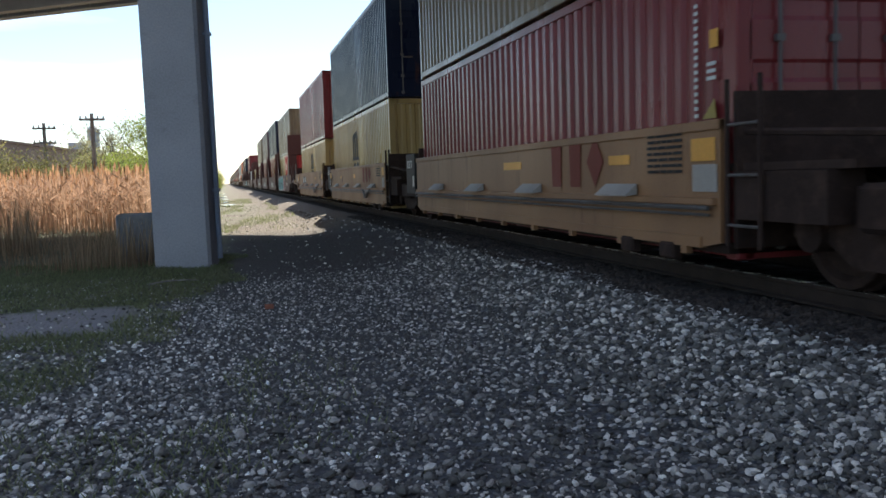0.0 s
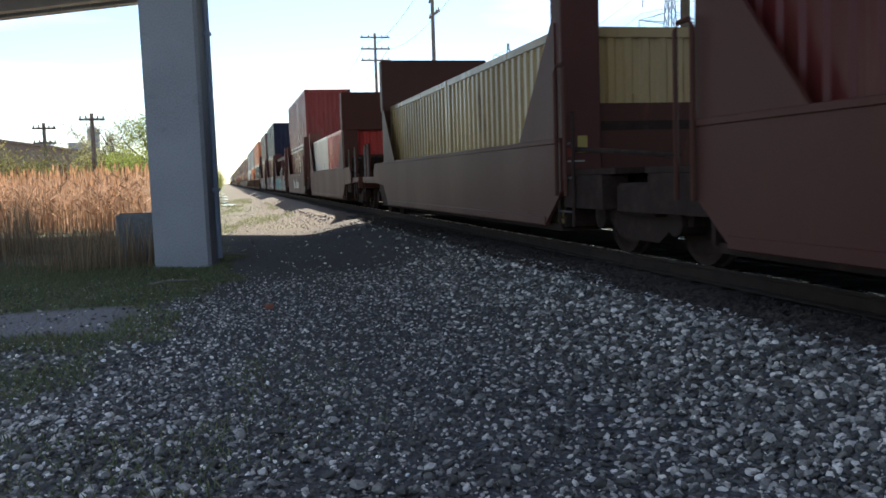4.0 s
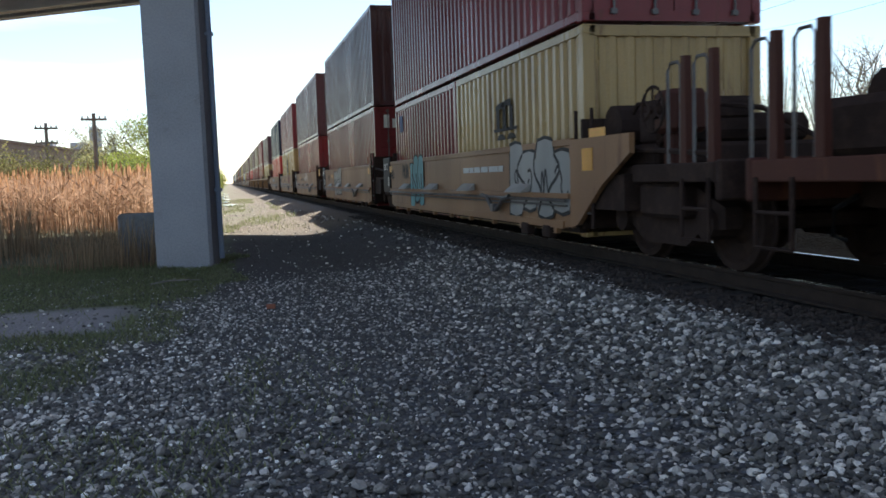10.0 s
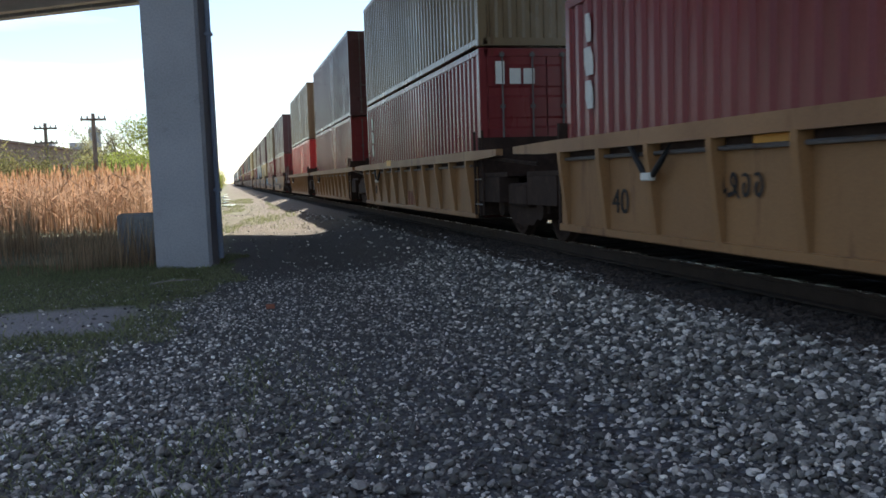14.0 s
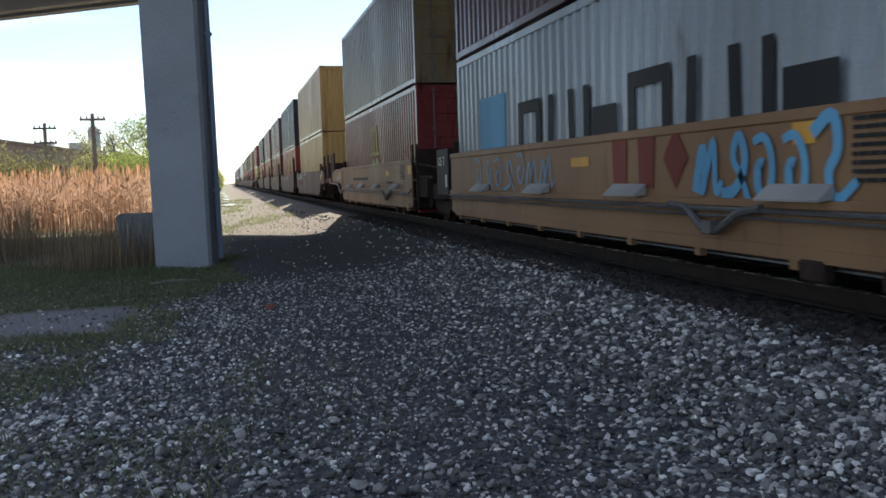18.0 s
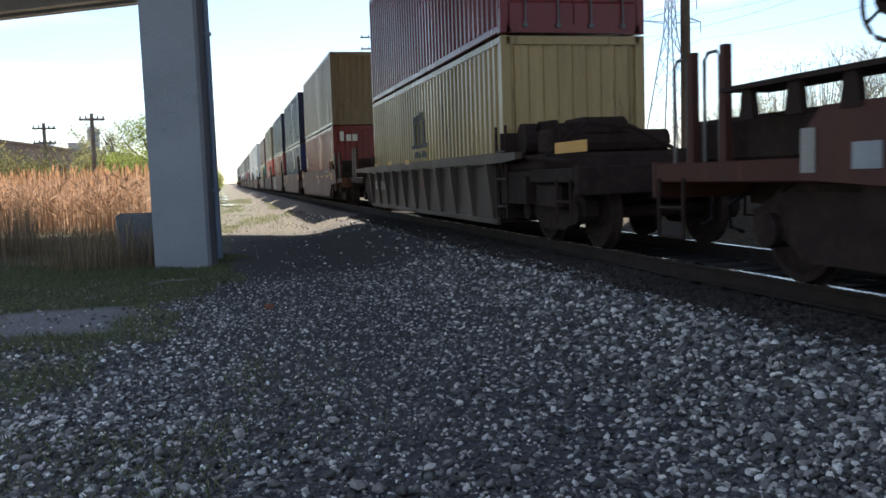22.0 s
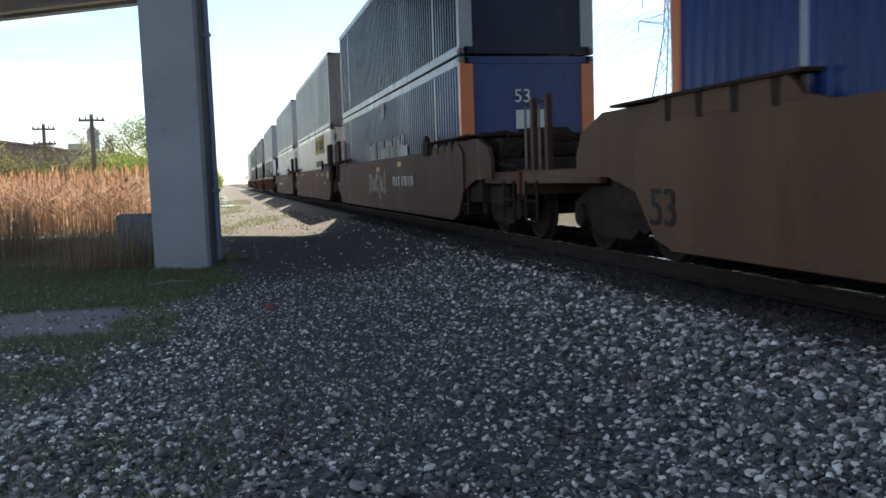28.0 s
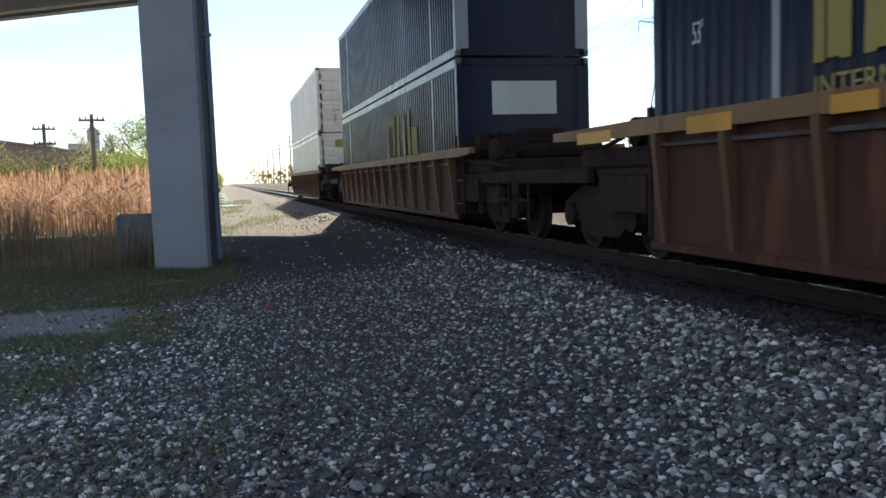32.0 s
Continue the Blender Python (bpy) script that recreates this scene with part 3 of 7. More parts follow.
def wheel_rim(r):
    return Shape().tube([(0, math.cos(i * math.pi / 12) * r, math.sin(i * math.pi / 12) * r) for i in range(25)], 0.017, 6).mesh("brake_wheel", PAINT["greasy"])


def wheel_hub(r):
    return Shape().disc((0.02, 0, 0), "x", r * 0.42, 0.05, 12).disc((0.03, 0, 0), "x", 0.04, 0.16, 8).mesh("hub", PAINT["greasy"])


def wheel_spoke(r):
    return Shape().tube([(0, 0, 0), (0, 0, r)], 0.013, 5).mesh("spoke", PAINT["greasy"])


def add_equipment(at, rear, drop):
    """Reservoirs, valve boxes and rods that crowd the deck over the end truck."""
    e = 2.35 if rear else 1.75
    box = at("brake_equipment", ("equipment", rear), lambda: Shape().box(-1.18, 1.1, -e, -0.2, 1.02, 1.26, 0.04).mesh("brake_equipment", PAINT["greasy"]), 0.0, 0.0, -drop)

    def piece(name, key, make):
        put(name, cached((key, rear), lambda: make().mesh(name, PAINT["greasy"])), box)

    piece("reservoir", "res1", lambda: Shape().tube([(-1.12, -0.6, 1.5), (-1.05, -0.6, 1.5), (0.5, -0.6, 1.5), (0.58, -0.6, 1.5)], 0.24, 12))
    piece("reservoir", "res2", lambda: Shape().tube([(-0.85, -1.15, 1.43), (0.95, -1.15, 1.43)], 0.17, 10))
    piece("valve_box", "valve1", lambda: Shape().box(-0.45, 0.3, -1.3, -0.5, 1.5, 1.78, 0.06))
    piece("valve_box", "valve2", lambda: Shape().box(-1.1, -0.72, -e + 0.1, -e + 0.55, 1.24, 1.6, 0.05))
    piece("brake_rod", "rod1", lambda: Shape().tube([(-1.15, -e, 1.25), (-0.5, -e + 0.15, 1.68), (0.2, -e + 0.2, 1.62), (0.9, -e + 0.1, 1.25)], 0.03, 6))
    piece("brake_rod", "rod2", lambda: Shape().tube([(-0.95, -0.3, 1.25), (-0.95, -0.9, 1.72), (-0.95, -1.6, 1.7), (-0.95, -e, 1.4)], 0.028, 6))


def add_car_end(car, kind, col, base, turn, zt):
    """The end of a whole car beyond its outer truck; drawn outwards along -y and turned about for the rear."""
    rear = base > 0
    near = 1 if rear else -1
    reach = 4.15 if rear else 3.15
    ribbed = kind in ("rib", "ribtan", "ribdark", "ribgrey")
    dim = "greasy" if kind in ("ribdark", "ribgrey", "maxi") or (kind == "ribtan" and not rear) else "rustbrown" if kind in ("smooth", "rib", "ribtan") else col

    def at(name, key, make, x=0.0, y=0.0, z=0.0):
        """A part in the outward frame of this end."""
        me = cached(key, make)
        return put(name, me, car, (-x if rear else x, base - y if rear else y, z), "", turn)

    at("end_deck", ("edeck", rear), lambda: Shape().box(-1.22, 1.22, -reach, -1.45, 0.95, 1.01).mesh("end_deck", PAINT["greasy"]))
    for sx in (-1, 1):
        at("side_sill", ("esill", rear, dim), lambda: Shape().box(-0.05, 0.05, -reach, -1.55, 0.86, 1.04, 0.012).mesh("side_sill", PAINT[dim]), sx * 1.3)
        at("crew_step", ("cstep", rear), lambda: Shape().tube([(0, -reach + 0.08, 0.9), (0, -reach + 0.08, 0.34), (0, -reach + 0.55, 0.34), (0, -reach + 0.55, 0.9)], 0.022, 6).tube([(0, -reach + 0.08, 0.62), (0, -reach + 0.55, 0.62)], 0.018, 6).mesh("crew_step", PAINT["greasy"]), sx * 1.36)
    at("draft_sill", ("dsill", rear), lambda: Shape().prism([(-reach, 0.62), (-reach, 0.95), (-1.4, 0.95), (-1.4, 0.55)], "x", -0.3, 0.3).mesh("draft_sill", PAINT["greasy"]))
    at("end_beam", ("ebeam", rear, dim), lambda: Shape().box(-1.35, 1.35, -reach - 0.09, -reach, 0.7, 1.06, 0.02).mesh("end_beam", PAINT[dim]))
    at("coupler", ("coupler", rear), lambda: Shape().box(-0.12, 0.12, -reach - 0.42, -reach, 0.70, 0.94, 0.03).box(-0.2, 0.16, -reach - 0.5, -reach - 0.26, 0.68, 0.97, 0.05).mesh("coupler", PAINT["greasy"]))
    at("air_hose", ("ahose", rear), lambda: Shape().tube([(0.42, -reach + 0.1, 0.72), (0.42, -reach - 0.18, 0.6), (0.3, -reach - 0.36, 0.36), (0.12, -reach - 0.42, 0.3)], 0.025, 6).mesh("air_hose", PAINT["black"]))
    add_equipment(at, rear, 0.27 if kind == "smooth" and rear else 0.0)
    if rear and kind == "smooth":
        at("air_tank", "lowtank", lambda: Shape().box(-0.95, 1.1, -3.9, -0.4, 1.02, 1.43, 0.05).mesh("air_tank", PAINT["greasy"]))
    if rear and kind in ("rib", "maxi"):
        at("air_tank", "airtank", lambda: Shape().box(-0.95, 0.9, -3.95, -2.5, 1.02, 1.5, 0.08).tube([(-0.7, -3.3, 1.48), (0.8, -3.3, 1.48)], 0.2, 12).mesh("air_tank", PAINT["greasy"]))
    # stanchions with grab loops
    rows = (3.06, 3.6) if rear and kind == "smooth" else (3.39, 3.95) if rear else (2.5, 2.99) if kind == "maxi" else (0.9, 2.3)
    for sx in (-1, 1):
        if kind == "ribdark" or not rear and kind in ("ribgrey", "long", "longbrown"):
            continue
        if not rear and sx == near and kind != "maxi" and kind in HAND_BRAKE and not HAND_BRAKE[kind][0]:
            continue
        for yy in rows:
            at("end_post", "endpost", lambda: Shape().prism([(-0.055, 0.98), (0.055, 0.98), (0.038, 2.04), (-0.038, 2.04)], "x", -0.035, 0.035).mesh("end_post", PAINT["rustbrown"]), sx * 1.25, -yy)
            at("handrail", ("endloop", rear), lambda: rail_loop(-0.06 if rear else 0.31, 1.0, 2.0, 0, 0.25, 0.017).mesh("handrail", PAINT["steel"]), sx * 1.27, -yy)
    if not ribbed:
        # side plates that carry on over the truck
        ends = {"maxi": [(-2.9, 0.93), (-2.9, 1.24), (-1.9, zt), (0.05, zt), (0.05, 0.52), (-0.3, 0.82), (-1.6, 0.9)],
                "long": [(-2.1, 0.93), (-2.1, 1.2), (-1.95, 1.44), (-1.35, 1.64), (0.05, 1.64), (0.05, 0.5), (-0.5, 0.76), (-1.2, 0.93)],
                "longbrown": [(-2.1, 0.93), (-2.1, 1.2), (-1.95, 1.44), (-1.35, 1.6), (0.05, 1.6), (0.05, 0.5), (-0.5, 0.76), (-1.2, 0.93)]}
        if kind == "maxi" and not rear:
            ends["maxi"] = [(-1.6, 1.17), (-1.6, zt), (0.05, zt), (0.05, 0.3), (-0.18, 0.36), (-0.86, 0.82)]
        shape = ends.get(kind, [(-1.85, 0.88), (-1.85, 1.2), (-1.6, zt), (0.05, zt), (0.05, 0.52), (-0.3, 0.8)])
        for sx in (-1, 1):
            at("end_skirt", ("skirt", kind, col, rear), lambda: Shape().prism(shape, "x", -0.03, 0.03).mesh("end_skirt", PAINT[col]), sx * 1.37)
        if rear and kind == "maxi":
            put("step_plate", cached(("stepplate", 0.26), lambda: Shape().box(-0.1, 0.1, -0.26, 0.26, 0.0, 0.16, 0.01).mesh("step_plate", PAINT["weartan"])), car, (-1.32, base + 3.7, 0.91))
            put("skirt_pipe", cached("spipe", lambda: Shape().tube([(0, 3.5, 0.88), (0, 2.9, 0.86), (0, 1.5, 0.84), (0, 0.95, 0.78), (0, 0.55, 0.58), (0, 0.1, 0.50), (0, -0.25, 0.60), (0, -0.6, 0.62)], 0.035, 7).mesh("skirt_pipe", PAINT["tan"])), car, (-1.43, base, 0))
        plates = ((0.5, 0.3, 1.0, 0.26, "reflector"),) if not rear else ((0.62, 0.34, 0.98, 0.28, "reflector"), (1.15, 0.28, 0.95, 0.18, "grey"), (1.75, 0.16, 0.93, 0.32, "plate"))
        for yy, w, z, h, cc in plates if kind in ("maxi", "smooth") else ():
            put("sign_plate", cached(("endplate", w, h, cc), lambda: Shape().box(-0.006, 0.0, -w / 2, w / 2, 0, h).mesh("sign_plate", PAINT[cc])), car, (-1.402, base + (yy if rear else -yy), z))
        if kind == "long" and rear:
            for sx in (-1, 1):
                put("ledge_skirt", cached("lskirt", lambda: Shape().prism([(-2.2, 1.47), (0.0, 1.47), (0.0, 1.66), (-2.0, 1.66)], "x", -0.03, 0.03).mesh("ledge_skirt", PAINT[col])), car, (sx * 1.405, base, 0))
        if kind == "smooth" and rear:
            grate = put("ledge", cached("rearledge", lambda: Shape().box(-1.47, -1.0, -0.4, 2.8, 1.60, 1.64).mesh("ledge", PAINT["greasy"])), car, (0, base, 0))
            for yy in (0.1, 0.7, 1.3, 1.9, 2.5):
                put("bracket", cached("bracket2", lambda: Shape().prism([(-0.1, 1.36), (0.1, 1.36), (0.06, 1.60), (-0.06, 1.60)], "x", -1.42, -1.36).mesh("bracket", PAINT["greasy"])), grate, (0, yy, 0))
    elif kind == "ribtan" and not rear:
        for yy, w, z in ((-2.33, 0.24, 1.07), (-2.9, 0.35, 0.98)):
            put("step_plate", cached(("stepplate", w), lambda: Shape().box(-0.1, 0.1, -w, w, 0.0, 0.1, 0.01).mesh("step_plate", PAINT["weartan"])), car, (-1.32, yy, z))
        put("sign_plate", cached("hungplate", lambda: Shape().box(-0.012, 0.0, -0.13, 0.13, -0.32, 0.0).mesh("sign_plate", PAINT["plate"])), car, (-1.43, -1.3, 1.16))
    brake = HAND_BRAKE.get(kind)
    if brake and brake[0] == rear:
        _, yy, zz, r = brake
        y = base + yy if rear else -yy
        rim = at("brake_wheel", ("brakewheel", r), lambda: wheel_rim(r), near * 1.26, -yy, zz)
        put("hub", cached(("brakehub", r), lambda: wheel_hub(r)), rim)
        for i in range(6):
            put("spoke", cached(("brakespoke", r), lambda: wheel_spoke(r)), rim, (0, 0, 0), "", (i * 60, 0, 0))
        put("brake_stand", cached(("brakestand", zz), lambda: Shape().box(-0.16, 0.0, -0.09, 0.09, 1.0, zz - 0.2, 0.02).box(-0.22, 0.2, -0.2, 0.2, zz - 0.24, zz + 0.2, 0.05).tube([(0.1, 0.1, 1.0), (0.1, 0.1, zz - 0.2)], 0.03, 6).mesh("brake_stand", PAINT["rustbrown"])), car, (-0.94, y, 0))


def wagon(kind, L, s0, first, last, label, colour=None, truck_front=1.75):
    """One unit of a well wagon; its well starts at y = 0, the front is towards -y."""
    k = KIND[kind]
    col = colour or k["colour"]
    car = thing("well_wagon", label, "railway wagon", "wagons of the train")
    sh = cached(("sideshape", kind, L), lambda: side_shape(kind, L))
    x = -k["half"]
    near = put("side_wall", cached(("sideN", kind, L, col), lambda: sh.mesh("side_wall", PAINT[col])), car)
    put("side_wall", cached(("sideF", kind, L, col), lambda: mirrored(sh).mesh("side_wall", PAINT[col])), car)
    put("well_floor", cached(("floor", L), lambda: Shape().box(-1.3, 1.3, 0.0, L, 0.24, 0.33).mesh("well_floor", PAINT["greasy"])), car)
    add_end_platform(car, 0, None)
    add_end_platform(car, L, (0, 0, 180))
    if kind in ("rib", "ribtan", "ribdark", "ribgrey"):
        n = 11 if L < 15 else 14
        fl = {"ribgrey": "dusty", "ribdark": "weartan"}.get(kind, "tan")
        z1 = k["z1"]
        f0, f1 = (1.2, 2.4) if kind in ("ribdark", "ribgrey") else (1.55, 1.55)
        for sx in (-1, 1):
            put("top_flange", cached(("flange", kind, L), lambda: Shape().prism([(-f0, z1 - 0.12), (-0.5, z1 - 0.16), (L + 0.5, z1 - 0.16), (L + f1, z1 - 0.12), (L + f1, z1 - 0.02), (L, z1), (0, z1), (-f0, z1 - 0.02)], "x", -0.055, 0.055).mesh("top_flange", PAINT[fl])), car, (sx * (-x - 0.035), 0, 0))
        rm = cached(("ribm", kind, col, L > 15), lambda: Shape().prism([(0.05, k["z0"] + 0.05), (0.09, k["z0"] + 0.02), (0.09, k["z1"] - 0.15), (-0.05, k["z1"] - 0.15), (-0.05, k["z1"] - 0.24)], "y", -0.045, 0.045).mesh("rib", PAINT["dirtytan" if kind == "ribdark" else col]))
        put("brake_pipe", cached(("ribpipe", L), lambda: Shape().tube([(x + 0.06, 0.1, k["z1"] - 0.25), (x + 0.06, L - 0.1, k["z1"] - 0.25)], 0.022, 6).mesh("brake_pipe", PAINT["steel"])), car)
        if kind == "rib" and L > 15 and not first:
            for yy, zz in ((0.12, 2.5), (-0.62, 2.27)):
                put("end_post", cached(("tallpost", zz), lambda: Shape().box(-0.04, 0.04, -0.05, 0.05, 0.95, zz, 0.01).mesh("end_post", PAINT["rustbrown"])), car, (-1.36 if yy < 0 else -1.385, yy, 0))
        if kind in ("rib", "ribtan"):
            put("air_hose", cached(("ribhose", kind), lambda: Shape().tube([(x + 0.02, 10.1, 1.33), (x, 9.85, 1.1), (x - 0.01, 9.62, 0.92), (x - 0.01, 9.5, 0.92), (x, 9.3, 1.08), (x + 0.02, 9.05, 1.33)], 0.032, 7).mesh("air_hose", PAINT["black"])), car)
            put("hose_coupling", cached(("ribcoup", kind), lambda: Shape().box(x - 0.06, x + 0.02, 9.47, 9.65, 0.88, 0.96, 0.01).mesh("hose_coupling", PAINT["letterwhite"])), car)
        # a dark strip stands in for the shade below the top flange
        if kind == "ribtan":
            for sx in (-1, 1):
                put("recess_strip", cached("recess", lambda: Shape().box(-0.01, 0.01, 0.0, L, z1 - 0.275, z1 - 0.1).mesh("recess_strip", PAINT["greasy"])), car, (sx * 1.285, 0, 0))
        for i in range(n):
            put("rib", rm, car, (x + 0.025, 0.25 + i * (L - 0.5) / (n - 1), 0))
    if kind == "maxi":
        st = cached("sillstep", lambda: Shape().prism([(-0.02, 0.0), (-0.15, -0.015), (-0.15, 0.0), (-0.02, 0.11)], "y", -0.38, 0.38).mesh("folding_step", PAINT["plate"]))
        for y in (1.9, 4.7, 7.4, 10.1):
            put("folding_step", st, car, (x + 0.02, y, 0.74))
        pm = cached(("pipe", L), lambda: Shape().tube([(x - 0.04, 0.1, 0.64), (x - 0.04, L - 0.1, 0.64)], 0.022, 6).mesh("brake_pipe", PAINT["steel"]))
        put("brake_pipe", pm, car)
        if s0 > 10:
            put("pipe_drop", cached("pipedrop", lambda: Shape().tube([(x - 0.05, 3.75, 0.66), (x - 0.05, 3.45, 0.64), (x - 0.06, 3.15, 0.47), (x - 0.06, 2.9, 0.46), (x - 0.05, 2.6, 0.62), (x - 0.05, 2.3, 0.66)], 0.036, 7).box(x - 0.11, x - 0.02, 2.95, 3.1, 0.42, 0.54, 0.01).mesh("pipe_drop", PAINT["steel"])), car)
        put("second_pipe", cached(("pipe2", L), lambda: Shape().tube([(x - 0.03, 0.1, 0.58), (x - 0.03, L - 0.1, 0.58)], 0.014, 6).mesh("second_pipe", PAINT["steel"])), car)
        jp = cached("jackpad", lambda: Shape().box(-0.02, 0.1, -0.14, 0.14, -0.16, 0.0, 0.02).mesh("jacking_pad", PAINT["greasy"]))
        for y in (0.9, 1.75):
            put("jacking_pad", jp, car, (x, y, k["z0"] + 0.02))
    if kind == "bulkhead":
        for yy, dy, tall in ((-0.1, 1, first), (L + 0.1, -1, last)):
            def post():
                return Shape().box(-0.26, 0.26, -0.17, 0.17, 0.9, 3.28, 0.015).mesh("bulkhead_post", PAINT[col])
            for sx in (-1.12, 1.12):
                column = put("bulkhead_post", cached(("bulkpost", col), post), car, (sx, yy, 0))
                if sx < 0 < dy:
                    for nm, x0, x1, z0, z1, cc in (("warning_sign", -0.06, 0.07, 1.23, 1.44, "letteryellow"), ("reflector", -0.2, -0.11, 1.18, 1.29, "letterred"), ("small_print", -0.22, 0.03, 1.115, 1.135, "plate")):
                        put(nm, cached(("face", nm), lambda: Shape().box(x0, x1, -0.176, -0.168, z0, z1).mesh(nm, PAINT[cc])), column)
            if tall:
                put("bulkhead", cached(("bulk", col), lambda: Shape().box(-1.42, 1.42, -0.2, 0.14, 2.7, 4.03, 0.03).mesh("bulkhead", PAINT[col])), car, (0, yy, 0))
            put("end_sheet", cached("bulksheet", lambda: Shape().box(-1.215, 1.215, -0.1, 0.1, 0.9, 1.5).box(-1.215, 1.215, -0.03, 0.03, 1.45, 1.85).mesh("end_sheet", PAINT["rustbrown"])), car, (0, yy, 0))
            for sx in (-1, 1):
                gm = cached(("gusset", col, dy), lambda: Shape().prism([(0, 1.4), (dy * 1.45, 1.4), (dy * 0.12, 2.85), (0, 2.85)], "x", -0.02, 0.02).mesh("gusset", PAINT[col]))
                put("gusset", gm, car, (sx * 1.38, yy, 0))
            if not tall:
                put("handrail", cached("bloop", lambda: rail_loop(0, 0.7, 2.3, 0, 0.3).mesh("handrail", PAINT["rustbrown"])), car, (-1.44, yy - dy * 0.25 + 0.15, 0))
    if kind in ("long", "longbrown"):
        for yy in (2.25,) if kind == "longbrown" else ():
            put("container_guide", cached("guide", lambda: Shape().prism([(-0.24, 1.42), (0.22, 1.42), (0.24, 1.64), (0.02, 1.84), (-0.2, 1.7)], "x", -1.47, -1.39).mesh("container_guide", PAINT["greasy"])), car, (0, yy, 0))
        # grating ledges with posts and loops at the ends between two units
        for base, d in ((0, 1), (L, -1)):
            ledge = put("ledge", cached(("ledge", d), lambda: Shape().box(-1.47, -1.12, min(-1.0 * d, 2.2 * d), max(-1.0 * d, 2.2 * d), 1.66, 1.69).mesh("ledge", PAINT["greasy"])), car, (0, base, 0))
            put("ledge", cached(("ledgex", d), lambda: Shape().box(-1.12, 1.3, min(-1.0 * d, -0.45 * d), max(-1.0 * d, -0.45 * d), 1.66, 1.69).mesh("ledge", PAINT["greasy"])), car, (0, base, 0))
            for kk in range(4):
                put("bracket", cached("bracket", lambda: Shape().prism([(-0.04, 1.44), (0.04, 1.44), (0.06, 1.66), (-0.06, 1.66)], "x", -1.44, -1.40).mesh("bracket", PAINT["greasy"])), ledge, (0, d * (0.2 + 0.55 * kk), 0))
            for yy, ln in ((-0.3, 0.34), (-0.85, 0.0)) if not (first and d > 0) and not (last and d < 0) else ():
                put("end_post", cached("ledgepost", lambda: Shape().box(-0.05, 0.05, -0.06, 0.06, 0.95, 2.34, 0.01).mesh("end_post", PAINT["greasy"])), car, (-1.40, base + d * yy, 0))
                if ln:
                    put("handrail", cached("ledgeloop", lambda: rail_loop(0, 1.7, 2.3, 0, 0.2).mesh("handrail", PAINT["steel"])), car, (-1.45, base + d * yy + 0.32 - (0.1 if d < 0 else 0), 0))
    if kind == "smooth" and not first:
        put("end_post", cached("ledgepost", lambda: Shape().box(-0.05, 0.05, -0.06, 0.06, 0.95, 2.4, 0.01).mesh("end_post", PAINT["greasy"])), car, (-1.36, -0.45, 0))
        put("handrail", cached("ledgeloop", lambda: rail_loop(0, 1.7, 2.4, 0, 0.2).mesh("handrail", PAINT["steel"])), car, (-1.42, -0.28, 0))
    ladder = put("ladder", cached("ladder", ladder_stile), car, (-1.36, -0.55, 0))
    put("stile", cached("ladder", ladder_stile), ladder, (0, 0.47, 0))
    for i in range(3):
        put("rung", cached("rung", ladder_rung), ladder, (0, 0.235, 0.5 + i * 0.42))
    if kind in ("maxi", "smooth", "long", "longbrown") and not last:
        wide = kind in ("long", "longbrown")
        o = 0.5 if wide else 0.0
        put("stencil_panel", cached(("spanel", kind), lambda: Shape().box(-1.37, -1.32, 0.28 + o, 1.2 + o, 0.62, 1.52, 0.015).mesh("stencil_panel", PAINT["black" if kind == "maxi" else "greasy" if wide else col])), car, (0, L, 0))
        letters(car, "125 T" if not wide else "125", L + 1.1 + o, 1.2 if not wide else 1.13, 0.24 if not wide else 0.3, "letterwhite", -1.372)
        put("data_plate", cached(("dplate", wide), lambda: Shape().box(-1.376, -1.37, 0.38 + o, 0.5 + o, 0.78, 1.02).mesh("data_plate", PAINT["letterwhite"])), car, (0, L, 0))
    put("brake_gear", cached("brakegear", lambda: Shape().tube([(-1.1, -1.1, 0.78), (-1.1, -0.35, 0.78)], 0.13, 10).box(-1.25, -0.9, -2.4, -1.5, 0.5, 0.85, 0.04).tube([(-1.25, -2.9, 1.12), (-1.25, -1.6, 1.2), (-1.25, -0.2, 1.28)], 0.03, 6).mesh("brake_gear", PAINT["greasy"])), car)
    # trucks: the shared one stands before the unit, the last unit has one more behind it
    add_truck(car, -truck_front)
    if last:
        add_truck(car, L + 1.75)
    for is_end, base, turn in ((first, 0, None), (last, L, (0, 0, 180))):
        if is_end:
            add_car_end(car, kind, col, base, turn, k["z1"] - 0.02)
    MOVERS.append((car, s0, 0.0))
    return car
